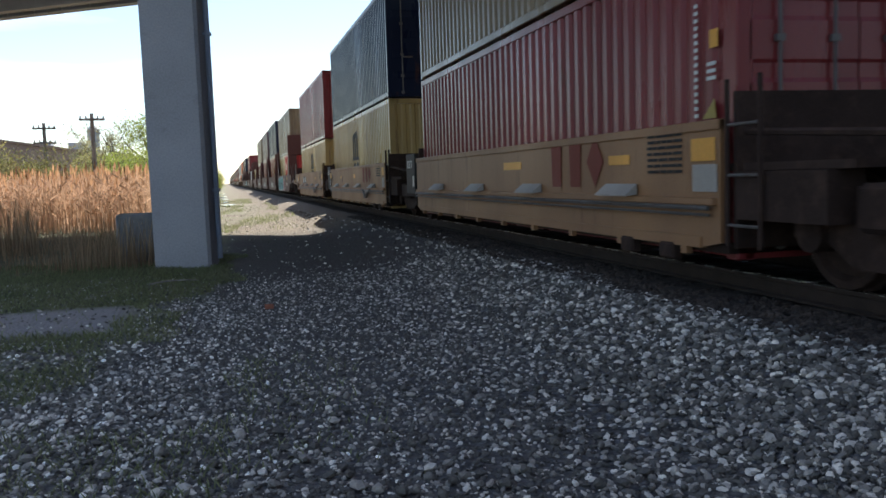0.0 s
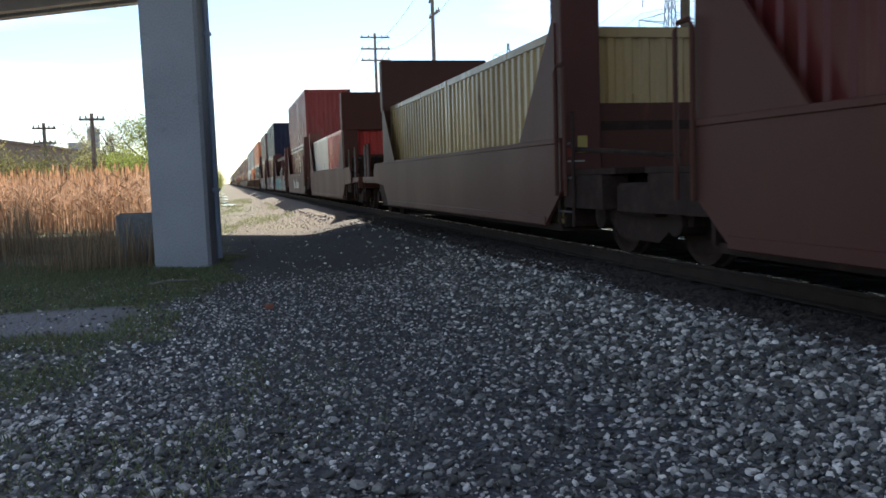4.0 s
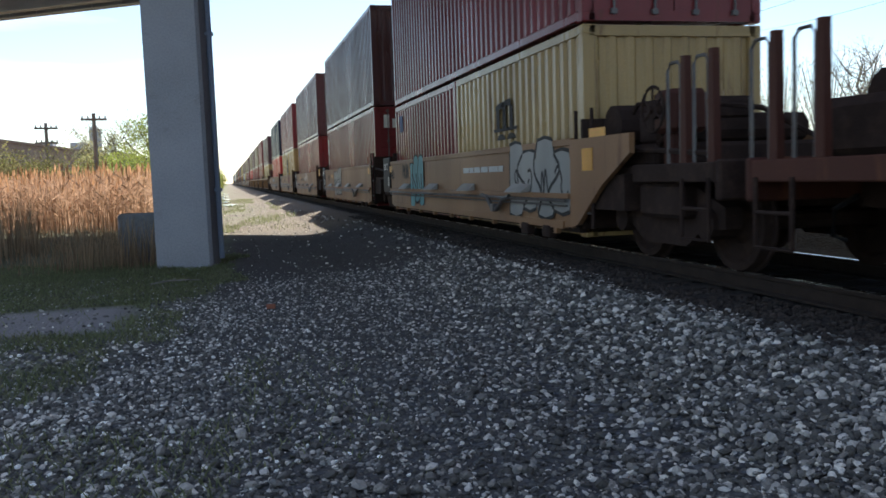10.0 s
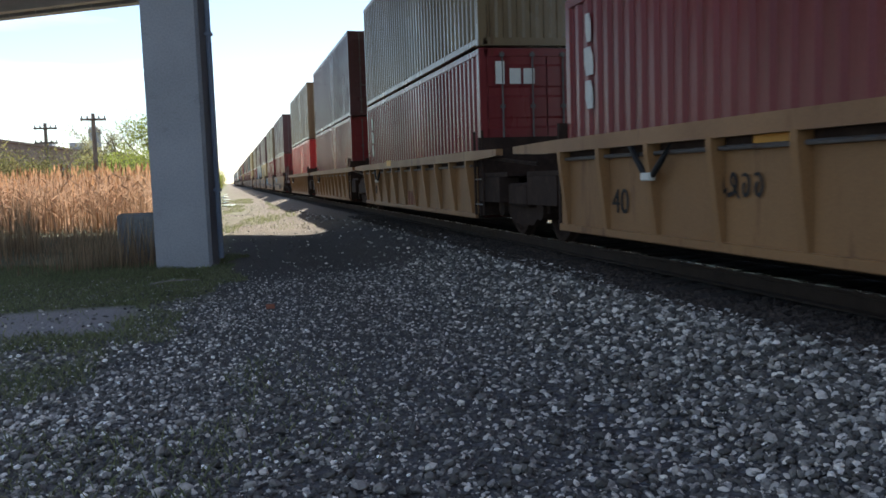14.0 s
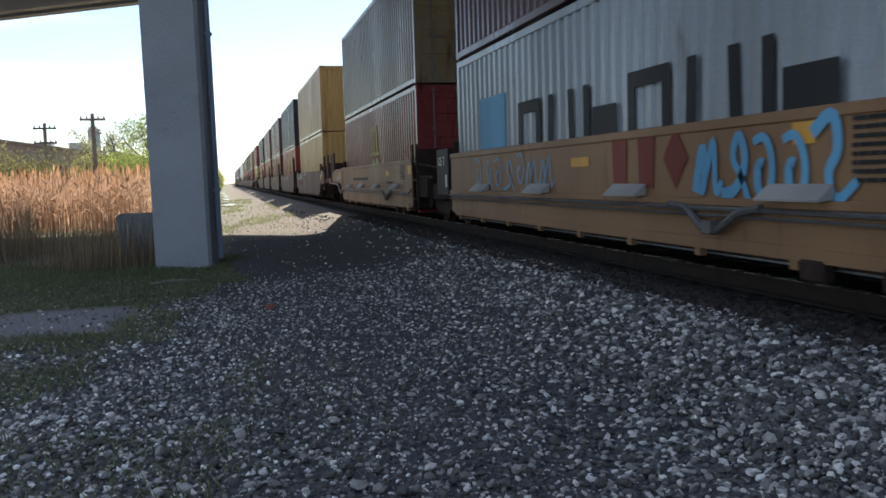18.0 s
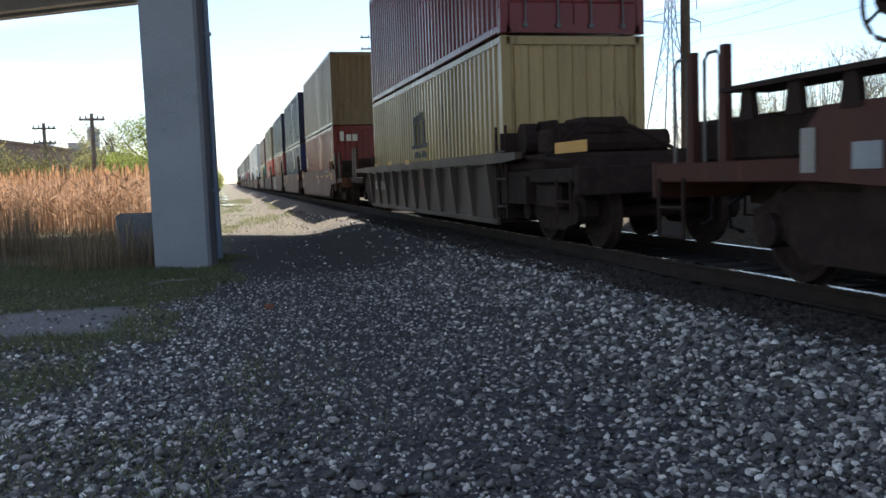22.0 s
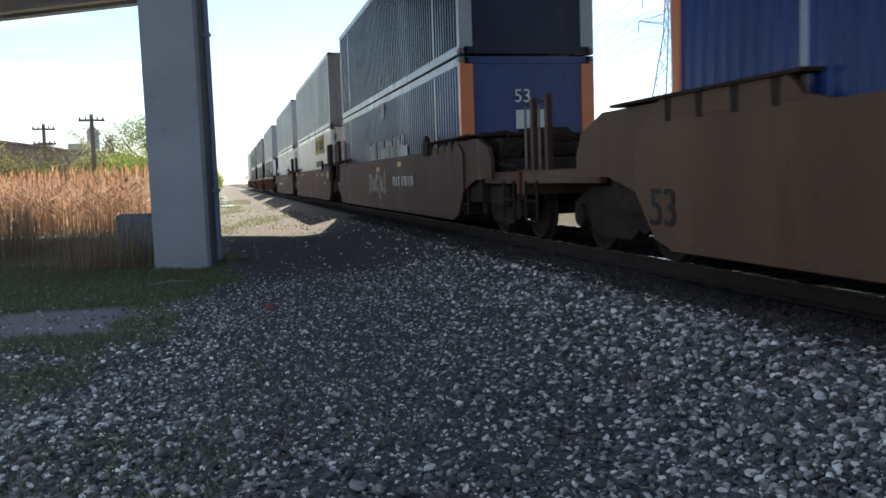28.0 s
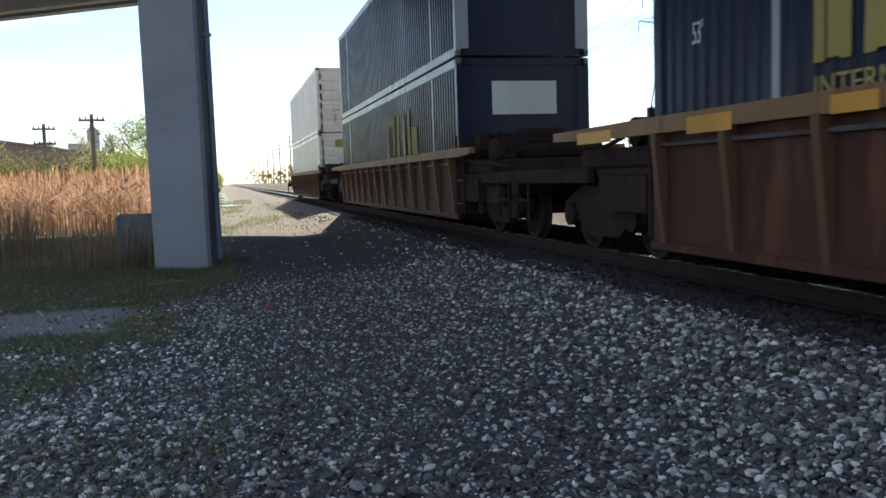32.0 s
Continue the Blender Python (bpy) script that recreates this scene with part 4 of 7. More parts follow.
# ---- the train: its make-up, front to rear ----
# start of the well, upper, lower (one colour, or two twenty-foot ones: front, rear), end wall of lower, of upper
LONG = 16.15
SHORT = 12.19
GROUPS = [
    ("maxi", SHORT, "tan well wagon with smooth sides, folding steps and a brake pipe", [
        (-9.3, "maroon", "maroon"), (6.7, "olive", "maroon"), (22.86, "navy", "yellow"), (38.2, "maroon", "yellow")]),
    ("bulkhead", SHORT, "brown well wagon with tall end bulkheads and sloping gussets", [
        (58.7, "olive", ("red", "yellow")), (74.7, "navy", "maroon"), (90.1, "purple", "maroon"), (105.8, "olive", "darkred"), (121.7, None, ("yellow", "yellow"))]),
    ("bulkhead", SHORT, "brown well wagon with end bulkheads and sprayed sides", [
        (142.3, None, ("red", "white")), (158.0, "maroon", ("darkred", "darkred")), (173.3, None, "tanks"), (188.9, "navy", "darkred"), (205.2, "purple", "darkred")]),
    ("rib", LONG, "weathered tan well wagon with ribbed sides", [
        (224.0, "orange", "navy"), (243.7, "grey", "orange"), (263.9, "grey", "white")]),
    ("maxi", SHORT, "tan well wagon with smooth sides and sprayed tags", [
        (287.9, "maroon", ("yellow", "maroon")), (303.4, "purple", "maroon"), (319.6, "purple", "maroon"), (335.5, "maroon", "yellow"), (351.0, "navy", "red")]),
    ("ribtan", SHORT, "tan well wagon with ribbed sides and a heavy top flange", [
        (371.4, "purple", ("yellow", "yellow")), (387.4, "maroon", "maroon"), (403.5, "olive", "maroon"), (419.4, "purple", "maroon"), (435.2, "olive", "red")]),
    ("maxi", SHORT, "tan well wagon with smooth sides and pale blue sprayed tags", [
        (455.8, "purple", "maroon"), (471.6, "olive", "maroon"), (488.1, "purple", "yellow"), (503.9, "purple", "grey"), (519.7, "olive", "maroon")]),
    ("smooth", SHORT, "dark brown well wagon with plain sides", [
        (539.7, "yellow", "yellow"), (555.6, "navy", "maroon"), (571.5, "purple", "darkred"), (587.0, "purple", "maroon"), (602.9, "navy", "maroon")]),
    ("ribgrey", SHORT, "dusty grey-brown well wagon with ribbed sides", [(624.5, "maroon", "yellow")]),
    ("smooth", SHORT, "dark brown well wagon with plain sides and sprayed tags", [
        (646.6, "olive", "maroon"), (662.5, "navy", "deepblue"), (678.2, "navy", "maroon"), (694.0, "olive", "red"), (709.5, "purple", ("teal", "yellow"))]),
    ("long", LONG, "long weathered tan well wagon with plain sides", [
        (729.7, "white", "white"), (749.7, "white", "white"), (769.6, "navy", "blue")]),
    ("longbrown", LONG, "long rust brown well wagon with plain sides", [
        (793.4, "navy", "blue"), (813.3, "grey", "white"), (833.3, "grey", "white")]),
    ("ribdark", LONG, "long rusty well wagon with ribbed sides", [(857.5, "grey", "navy")]),
    ("ribdark", LONG, "long rusty well wagon with ribbed sides", [(881.1, "navy", "navy")]),
    ("ribdark", LONG, "long rusty well wagon with ribbed sides", [(904.8, "navy", "navy")]),
    ("ribdark", LONG, "last long rusty well wagon with ribbed sides", [(929.2, "white", "white")]),
]
RAILS = {"navy": "grey", "blue": "grey", "grey": "grey", "white": "white", "orange": "orange"}
UNITS = {}
# lower boxes of the low kind, 8 ft 6 in high
LOW_BOXES = (38.2,)


def tank(s0, colour, length=6.06):
    ob = thing("tank_container", "pale ribbed tank in a twenty-foot steel frame", "tank container", "containers on the train")
    s = Shape()
    sides = 28
    prof = [(0.3, 0.35), (0.36, 0.8), (0.5, 1.06), (0.7, 1.14), (length - 0.7, 1.14), (length - 0.5, 1.06), (length - 0.36, 0.8), (length - 0.3, 0.35)]
    vs = [(math.cos(2 * math.pi * k / sides) * r, y, 1.3 + math.sin(2 * math.pi * k / sides) * r) for y, r in prof for k in range(sides)]
    fs = [(i * sides + k, (i + 1) * sides + k, (i + 1) * sides + (k + 1) % sides, i * sides + (k + 1) % sides) for i in range(len(prof) - 1) for k in range(sides)]
    fs += [tuple(range(sides)), tuple(range((len(prof) - 1) * sides, len(prof) * sides))[::-1]]
    put("tank_shell", mesh_of("tank_shell", vs, fs, PAINT[colour], True), ob)
    for k in range(5):
        y = 1.1 + k * (length - 2.2) / 4
        put("band", cached("tankband", lambda: Shape().tube([(math.cos(a) * 1.15, 0, 1.3 + math.sin(a) * 1.15) for a in [i * math.pi / 12 for i in range(25)]], 0.02, 5).mesh("band", PAINT["greasy"])), ob, (0, y, 0))
    for yy in (0.08, length - 0.08):
        for sx in (-1.15, 1.15):
            put("corner_post", cached("tpost", lambda: Shape().box(-0.07, 0.07, -0.07, 0.07, 0, 2.59, 0.01).mesh("corner_post", PAINT["brown"])), ob, (sx, yy, 0))
        for z in (0.07, 2.52):
            put("end_beam", cached("tbeam", lambda: Shape().box(-1.1, 1.1, -0.06, 0.06, -0.06, 0.06).mesh("end_beam", PAINT["brown"])), ob, (0, yy, z))
        for sx in (-1, 1):
            put("brace", cached(("tbrace", sx), lambda: Shape().prism([(sx * 1.15, 0.2), (sx * 1.15, 1.0), (sx * 0.3, 0.2)], "y", -0.03, 0.03).mesh("brace", PAINT["brown"])), ob, (0, yy, 0))
    put("data_panel", cached("tpanel", lambda: Shape().box(-1.05, 1.05, 0.0, 0.03, 1.62, 2.40).mesh("data_panel", PAINT["plate"])), ob, (0, 0.02, 0), "pale grey panel")
    put("top_walkway", cached("twalk", lambda: Shape().box(-1.2, -0.75, 0.1, length - 0.1, 2.56, 2.62).mesh("top_walkway", PAINT["greasy"])), ob)
    for sx in (-1.15, 1.15):
        for z in (0.07, 2.46):
            put("side_beam", cached("tside", lambda: Shape().box(-0.05, 0.05, 0.1, length - 0.1, -0.08, 0.1).mesh("side_beam", PAINT["brown"])), ob, (sx, 0, z))
    MOVERS.append((ob, s0, FLOOR_Z))
    return ob


for gi, (kind, L, label, units) in enumerate(GROUPS):
    for ui, (s0, up, low) in enumerate(units):
        car = wagon(kind, L, s0, ui == 0 and gi > 0, ui == len(units) - 1, label)
        where_low = "in a wagon well"
        floor = FLOOR_Z - (0.07 if kind == "maxi" else 0.0)
        tall = 2.591 if s0 in LOW_BOXES else 2.896
        top = floor + tall + 0.03
        boxes = []
        if low == "tanks":
            boxes = [tank(s0, "white"), tank(s0 + 6.13, "olive")]
            top = None
        elif isinstance(low, tuple):
            for j, c in enumerate(low):
                boxes.append(container(c, 6.06, s0 + j * 6.13, floor, "ridged", H=2.591, where=where_low))
            top = floor + 2.591 + 0.03
        else:
            boxes.append(container(low, L, s0, floor, ("door" if low in ("white", "orange") else "flat") if L > 15 else "door" if (low in ("maroon", "darkred", "navy", "red") and (gi + ui) % 3) else "ridged", RAILS.get(low) if L > 15 else None, "orange" if low == "blue" and L > 15 else "white" if s0 == 857.5 else None, H=tall, where=where_low))
        upper = None
        if up:
            upper = container(up, L, s0, top, ("door" if up == "white" else "flat") if L > 15 else "ridged" if (gi + ui) % 2 else "door", RAILS.get(up) if L > 15 else None, "grey" if up == "navy" and L > 15 else None, where="stacked on another")
        UNITS[round(s0, 1)] = (car, boxes, upper)
# ---- markings of the train ----
def target(u, on, y, z=0.0):
    """The part of unit u that carries a mark: its wagon, or that one of its boxes which covers y."""
    car, boxes, _ = UNITS[u]
    if on == "car":
        kind = [g[0] for g in GROUPS if any(round(q[0], 1) == u for q in g[3])][0]
        if kind in ("rib", "ribtan", "ribdark", "ribgrey") and z > 1.3:
            return car, 0.0, -KIND[kind]["half"] - 0.022
        return car, 0.0, -KIND[kind]["half"] + {"maxi": 0.016, "rib": 0.106, "ribtan": 0.106, "ribdark": 0.106, "ribgrey": 0.106, "smooth": 0.011, "bulkhead": 0.011, "long": 0.006, "longbrown": 0.006}[kind]
    if len(boxes) == 2:
        j = 1 if y > 6.1 else 0
        return boxes[j], 6.13 * j, -1.216
    wide = any(g[1] > 15 and any(round(q[0], 1) == u for q in g[3]) for g in GROUPS)
    return boxes[0], 0.0, -1.292 if wide else -1.216


COUNT = [0]


def layer():
    """Marks laid over one another stand a little prouder each."""
    COUNT[0] = (COUNT[0] + 1) % 7
    return 0.0008 * COUNT[0]


def rect(u, on, y0, z0, y1, z1, colour):
    ob, dy, x = target(u, on, (y0 + y1) / 2, (z0 + z1) / 2)
    if on == "car" and colour == "reflector":
        z0 = min(z0, 1.42)
        z1 = min(z1, 1.52)
    if on == "box" and colour == "letterwhite" and z1 - z0 > 2 * (y0 - y1):
        # a brand name that runs down the wall, as three plain shapes
        w, h = y0 - y1, (z1 - z0) / 3
        for i, k in enumerate((0.6, 1.0, 0.85)):
            c, zt = (y0 + y1) / 2 - dy, z1 - i * h
            s = Shape()
            s.prism([(c - w * k * 0.5, zt - h * 0.85), (c - w * k * 0.5, zt - h * 0.3), (c - w * k * 0.2, zt), (c + w * k * 0.5, zt), (c + w * k * 0.5, zt - h * 0.5), (c + w * k * 0.25, zt - h * 0.85)], "x", x - 0.006, x)
            put("brand_mark", s.mesh("brand_mark", PAINT[colour]), ob)
        return
    name = "reflector" if colour == "reflector" else "painted_panel"
    if on == "car" and colour == "letterwhite":
        colour, name = "plate", "sign_plate"
    flat(ob, name, [(y1 - dy, z0, y0 - y1, z1 - z0)], colour, "", x - layer())


def triangle(u, y0, z0, y1, z1):
    ob, dy, x = target(u, "box", y0)
    s = Shape().prism([(y0 - dy, z0), (y1 - dy, z0), (y1 - dy + 0.03, z1)], "x", x - 0.004, x)
    put("warning_sign", s.mesh("warning_sign", PAINT["letteryellow"]), ob)


def brand(u, on, y0, z0, y1, z1, colour, pattern):
    """A brand name as plain blocks; N tall, n low, W wedge, X diamond, I bar, O ring-like block."""
    ob, dy, x = target(u, on, (y0 + y1) / 2)
    x -= 0.006 + layer()
    n = len(pattern)
    w = (y0 - y1) / n
    h = z1 - z0
    for i, c in enumerate(pattern):
        a = y0 - dy - i * w - w * 0.06
        b = a - w * (0.5 if u == 694.0 else 0.76)
        if c == " ":
            continue
        top = z1 if c != "n" else z0 + h * 0.72
        if c == "W":
            o = [(a - w * 0.12, z1), (b + w * 0.05, z1), (b + w * 0.10, z0), (a - w * 0.17, z0)]
        elif c in "XO":
            o = [(a, (z0 + z1) / 2), ((a + b) / 2, z1), (b, (z0 + z1) / 2), ((a + b) / 2, z0)]
        elif c == "I":
            o = [(a - w * 0.2, z0), (b + w * 0.3, z0), (b + w * 0.3, z1), (a - w * 0.2, z1)]
        else:
            # an open frame, a pair of bars, or a bar with a low block, in turn
            th = min(abs(a - b) * 0.3, h * 0.24)
            if h < 0.3 and i % 3:
                pieces = [[(a, z0), (a - th * 1.6, z0), (a - th * 1.6, top), (a, top)]]
            elif i % 3 == 0:
                pieces = [[(a, z0), (a - th, z0), (a - th, top - th), (b + th, top - th), (b + th, z0), (b, z0), (b, top), (a, top)]]
            elif i % 3 == 1:
                pieces = [[(a, z0), (a - th, z0), (a - th * 1.2, top), (a - th * 0.2, top)], [(b + th, z0), (b, z0), (b + th * 0.2, top), (b + th * 1.2, top)]]
            else:
                low = z0 + (top - z0) * 0.6
                pieces = [[(a, z0), (a - th, z0), (a - th, top), (a, top)], [(a - th * 1.6, z0), (b, z0), (b, low), (a - th * 1.6, low)]]
            for o in pieces:
                put("brand_shape", Shape().prism(o, "x", x - 0.003, x).mesh("brand_shape", PAINT[colour]), ob)
            continue
        put("brand_shape", Shape().prism(o, "x", x - 0.003, x).mesh("brand_shape", PAINT[colour]), ob)


def words(u, on, y0, z0, y1, z1, colour, text, down=False):
    ob, dy, x = target(u, on, (y0 + y1) / 2)
    kind, length = [(g[0], g[1]) for g in GROUPS if any(round(q[0], 1) == u for q in g[3])][0]
    if on == "car" and kind in ("rib", "ribtan", "ribdark", "ribgrey") and z0 < 1.3:
        # between two ribs
        gap = (length - 0.5) / ((11 if length < 15 else 14) - 1)
        k = math.floor(((y0 + y1) / 2 - 0.25) / gap)
        move = max(0, 0.25 + k * gap + 0.16 - y1) - max(0, y0 - (0.25 + (k + 1) * gap - 0.12))
        y0, y1 = y0 + move, y1 + move
    x -= 0.009
    if down:
        letters(ob, text, (y0 + y1) / 2 - dy, z1 - 0.12, (z1 - z0) / len(text) * 1.25, colour, x, down=True)
    else:
        lt = letters(ob, text, y0 - dy, z0, (z1 - z0) * 1.35, colour, x)
        wide = (y0 - y1) / (len(text) * 0.60 * (z1 - z0) * 1.35)
        lt.matrix_basis = lt.matrix_basis @ Matrix.Diagonal((min(max(wide, 0.5), 1.6), 1, 1, 1))


def print_rows(u, on, y0, z0, y1, z1, colour, rows):
    ob, dy, x = target(u, on, (y0 + y1) / 2)
    rng = random.Random(int(u * 10 + rows))
    flat(ob, "small_print", small_print(y0 - dy, z0, y0 - y1, z1 - z0, rows, rng), colour, "", x - 0.007)


def arch(u, y0, z0, y1, z1, colour):
    ob, dy, x = target(u, "box", (y0 + y1) / 2)
    h = (z1 - z0) / 1.3
    arch_mark(ob, y0 - dy, max(0.2, z0) + 0.3 * h, min(h, 2.6 - max(0.2, z0) - 0.3 * h), y0 - y1, colour, x - 0.002)


def tag(u, y0, z0, y1, z1, fill, outline, n, loose=False):
    ob, dy, x = target(u, "car", y0)
    if u == 694.0:
        fill, outline, z0 = "smear", None, 0.4
    if fill == "skyblue" == outline or u >= 857:
        thick = 0.055 if u < 857 else 0.009
        fill = "silver" if u >= 857 else fill
        for k in range(1 if u < 857 else 2):
            zz = z0 + k * (z1 - z0) / 2
            graffiti(ob, y0, y1, max(zz, 0.34), min(z1 if u < 857 else zz + (z1 - z0) * 0.42, 1.5), fill, None, int(u) + 7 * k, x - 0.012, n, True, thick)
        return
    graffiti(ob, y0, y1, max(z0, 0.34), min(z1, 1.5), fill, outline, int(u * 10) + n, x - 0.012, n, loose)


brand(6.7, "car", 4.06, 0.81, 2.24, 1.39, "letterred", "WWX")
rect(6.7, "car", 5.96, 1.05, 5.16, 1.16, "reflector")
rect(6.7, "car", 2.22, 1.05, 1.71, 1.15, "reflector")
print_rows(6.7, "car", 1.32, 0.95, 0.62, 1.35, "letterblack", 7)
rect(6.7, "car", 0.46, 1.05, 0.06, 1.25, "reflector")
rect(6.7, "car", 0.44, 0.78, 0.03, 1.02, "letterwhite")
triangle(6.7, 0.55, 1.25, 0.32, 1.42)
print_rows(6.7, "box", 0.68, 1.27, 0.62, 2.33, "letterwhite", 16)
rect(6.7, "box", 0.42, 1.87, 0.28, 2.03, "reflector")
print_rows(6.7, "box", 0.47, 1.59, 0.32, 1.78, "letterwhite", 3)
arch(22.9, 6.95, 1.18, 5.56, 2.37, "letterblack")
words(22.9, "box", 11.36, 1.18, 11.11, 2.25, "letterblack", "SHIPPING", True)
rect(22.9, "car", 9.23, 1.03, 8.89, 1.11, "reflector")
rect(22.9, "car", 5.90, 1.03, 5.47, 1.15, "reflector")
words(22.9, "car", 12.00, 0.91, 11.44, 1.21, "letterblack", "40")
rect(22.9, "car", 12.44, 1.05, 12.00, 1.25, "reflector")
words(22.9, "car", 8.74, 0.91, 8.50, 1.11, "letterblack", "E")
rect(22.9, "car", 0.48, 1.07, 0.16, 1.28, "reflector")
rect(22.9, "car", 0.48, 0.76, 0.13, 1.01, "letterwhite")
brand(22.9, "car", 3.90, 0.89, 2.22, 1.38, "letterred", "WWX")
print_rows(22.9, "car", 1.40, 1.05, 0.64, 1.44, "letterblack", 6)
arch(38.2, 6.67, 1.19, 5.26, 2.15, "letterblack")
rect(38.2, "car", 3.30, 1.05, 2.88, 1.14, "reflector")
print_rows(38.2, "car", 1.39, 1.03, 0.68, 1.40, "letterblack", 6)
rect(38.2, "car", 0.49, 1.06, 0.07, 1.25, "reflector")
rect(38.2, "car", 0.49, 0.80, 0.07, 1.00, "letterwhite")
rect(38.2, "car", 9.85, 0.87, 8.07, 1.21, "letterblack")
brand(38.2, "car", 9.68, 0.90, 8.06, 1.17, "letterwhite", "NNNN  NNNNN")
words(38.2, "car", 12.31, 0.92, 11.82, 1.19, "letterblack", "40")
rect(38.2, "car", 13.47, 1.15, 12.86, 1.38, "reflector")
tag(58.7, 11.64, 0.26, 5.74, 1.32, 'aqua', 'letterwhite', 7)
tag(58.7, 5.74, 0.32, 4.70, 1.11, 'pink', 'letterwhite', 2)
rect(58.7, "car", 4.70, 0.65, 1.47, 0.94, "letterred")
brand(58.7, "car", 3.31, 0.69, 1.45, 0.90, "letterwhite", "NNNN  NNNNN")
brand(58.7, "box", 5.25, 1.54, 4.33, 2.12, "letterwhite", "NNI")
arch(58.7, 9.61, 1.22, 8.45, 1.76, "letterblack")
rect(58.7, "car", 2.14, 1.07, 1.72, 1.28, "reflector")
tag(58.7, 4.19, 0.29, 2.85, 0.67, 'letterwhite', None, 5, True)
rect(58.7, "car", 5.21, 1.08, 4.70, 1.20, "reflector")
brand(74.7, "car", 7.63, 0.52, 3.67, 1.02, "letterwhite", "Nnn Nnnn")
rect(74.7, "car", 0.15, 1.01, -0.38, 1.36, "pink")
rect(74.7, "car", 3.43, 1.12, 3.09, 1.22, "reflector")
rect(74.7, "car", 1.06, 0.94, 0.58, 1.05, "reflector")
print_rows(74.7, "car", 0.94, 1.20, 0.23, 1.31, "letterwhite", 2)
brand(90.1, "car", 8.00, 0.54, 4.02, 1.00, "letterwhite", "Nnn Nnnn")
brand(90.1, "box", 7.77, 1.15, 5.75, 1.42, "letteryellow", "NNNN")
rect(90.1, "box", 5.35, 1.12, 4.55, 1.80, "letteryellow")
rect(90.1, "car", 0.62, 1.0, 0.11, 1.39, "reflector")
print_rows(90.1, "car", 1.39, 1.13, 0.64, 1.33, "plate", 3)
rect(90.1, "car", 2.91, 1.14, 2.57, 1.26, "reflector")
brand(105.8, "car", 7.92, 0.58, 4.06, 1.09, "letterwhite", "Nnn Nnnn")
print_rows(105.8, "box", 0.60, 1.80, 0.41, 2.30, "letterwhite", 7)
rect(105.8, "car", 2.63, 1.17, 2.30, 1.26, "reflector")
brand(158.0, "car", 7.65, 0.56, 3.74, 1.08, "letterwhite", "Nnn Nnnn")
rect(158.0, "box", 4.87, 1.16, 4.61, 2.21, "letterwhite")
rect(158.0, "car", 3.39, 1.29, 2.96, 1.40, "reflector")
rect(158.0, "car", 0.29, 1.19, -0.01, 1.39, "reflector")
rect(158.0, "car", 6.30, 1.31, 5.74, 1.40, "reflector")
tag(173.3, 5.63, 0.20, 0.12, 1.21, 'silver', 'letterblack', 7)
put("sprayed_patch", Shape().prism([(0.18, 0.45), (0.05, 0.6), (-0.2, 0.86), (-0.12, 1.0), (0.18, 1.02)], "x", -1.416, -1.41).mesh("sprayed_patch", PAINT["aqua"]), UNITS[173.3][0])
tag(173.3, 11.37, 0.21, 5.63, 1.29, 'aqua', 'letteryellow', 6)
rect(173.3, "car", 3.51, 1.08, 0.56, 1.38, "letterred")
print_rows(173.3, "car", 3.15, 1.21, 0.66, 1.36, "letterwhite", 2)
tag(173.3, 13.23, 0.28, 12.47, 1.43, 'letteryellow', 'sprayblue', 1)
tag(173.3, 12.53, 0.34, 11.86, 1.15, 'sprayblue', 'letterwhite', 2)
tag(188.9, 4.00, 0.31, 1.16, 1.40, 'letterwhite', 'silver', 4)
brand(188.9, "car", 6.29, 0.53, 4.21, 0.90, "letterwhite", "Nnnn")
rect(188.9, "car", 0.58, 1.19, 0.16, 1.40, "reflector")
tag(188.9, 12.03, 0.29, 10.18, 1.41, 'silver', 'letterwhite', 3)
rect(188.9, "car", 12.69, 1.19, 12.22, 1.40, "reflector")
brand(205.2, "car", 9.79, 0.63, 7.14, 1.07, "letterwhite", "Nnn N")
tag(205.2, 12.14, 0.44, 10.90, 1.21, 'lettergreen', 'olive', 3)
rect(205.2, "car", 9.95, 1.32, 9.51, 1.42, "reflector")
brand(205.2, "car", 1.38, 0.69, -0.52, 0.92, "letterwhite", "nnnn nnnn")
brand(224.0, "box", 5.36, 1.68, 3.25, 2.04, "letterwhite", "NNNNO")
rect(224.0, "car", 4.73, 0.72, 3.20, 0.96, "rustbrown")
brand(224.0, "car", 4.64, 0.74, 3.25, 0.93, "letterwhite", "NNN NNNNNN")
rect(224.0, "car", 4.64, 1.37, 4.24, 1.49, "reflector")
rect(224.0, "car", 8.29, 1.40, 7.93, 1.48, "reflector")
brand(243.7, "box", 14.32, 1.79, 12.56, 2.12, "letterblack", "NNNNNNNNN")
rect(243.7, "box", 14.35, 1.71, 12.61, 1.80, "letterblack")
rect(243.7, "car", 11.43, 0.65, 10.97, 1.02, "letterwhite")
print_rows(243.7, "car", 11.41, 0.68, 10.98, 1.00, "letterblack", 8)
rect(243.7, "car", 16.46, 0.30, 15.66, 1.21, "letterblack")
words(243.7, "car", 16.40, 0.49, 15.79, 0.77, "letterwhite", "125")
rect(243.7, "car", 12.87, 1.34, 12.36, 1.48, "reflector")
words(263.9, "box", 6.39, 1.38, 4.80, 1.83, "lettergreen", "Intermodal")
rect(263.9, "box", 6.55, 1.90, 4.76, 1.96, "letteryellow")
rect(263.9, "car", 5.90, 0.64, 5.39, 1.02, "letterwhite")
print_rows(263.9, "car", 5.87, 0.66, 5.42, 1.00, "dirtytan", 8)
rect(263.9, "box", 8.54, 1.91, 7.96, 2.33, "letterwhite")
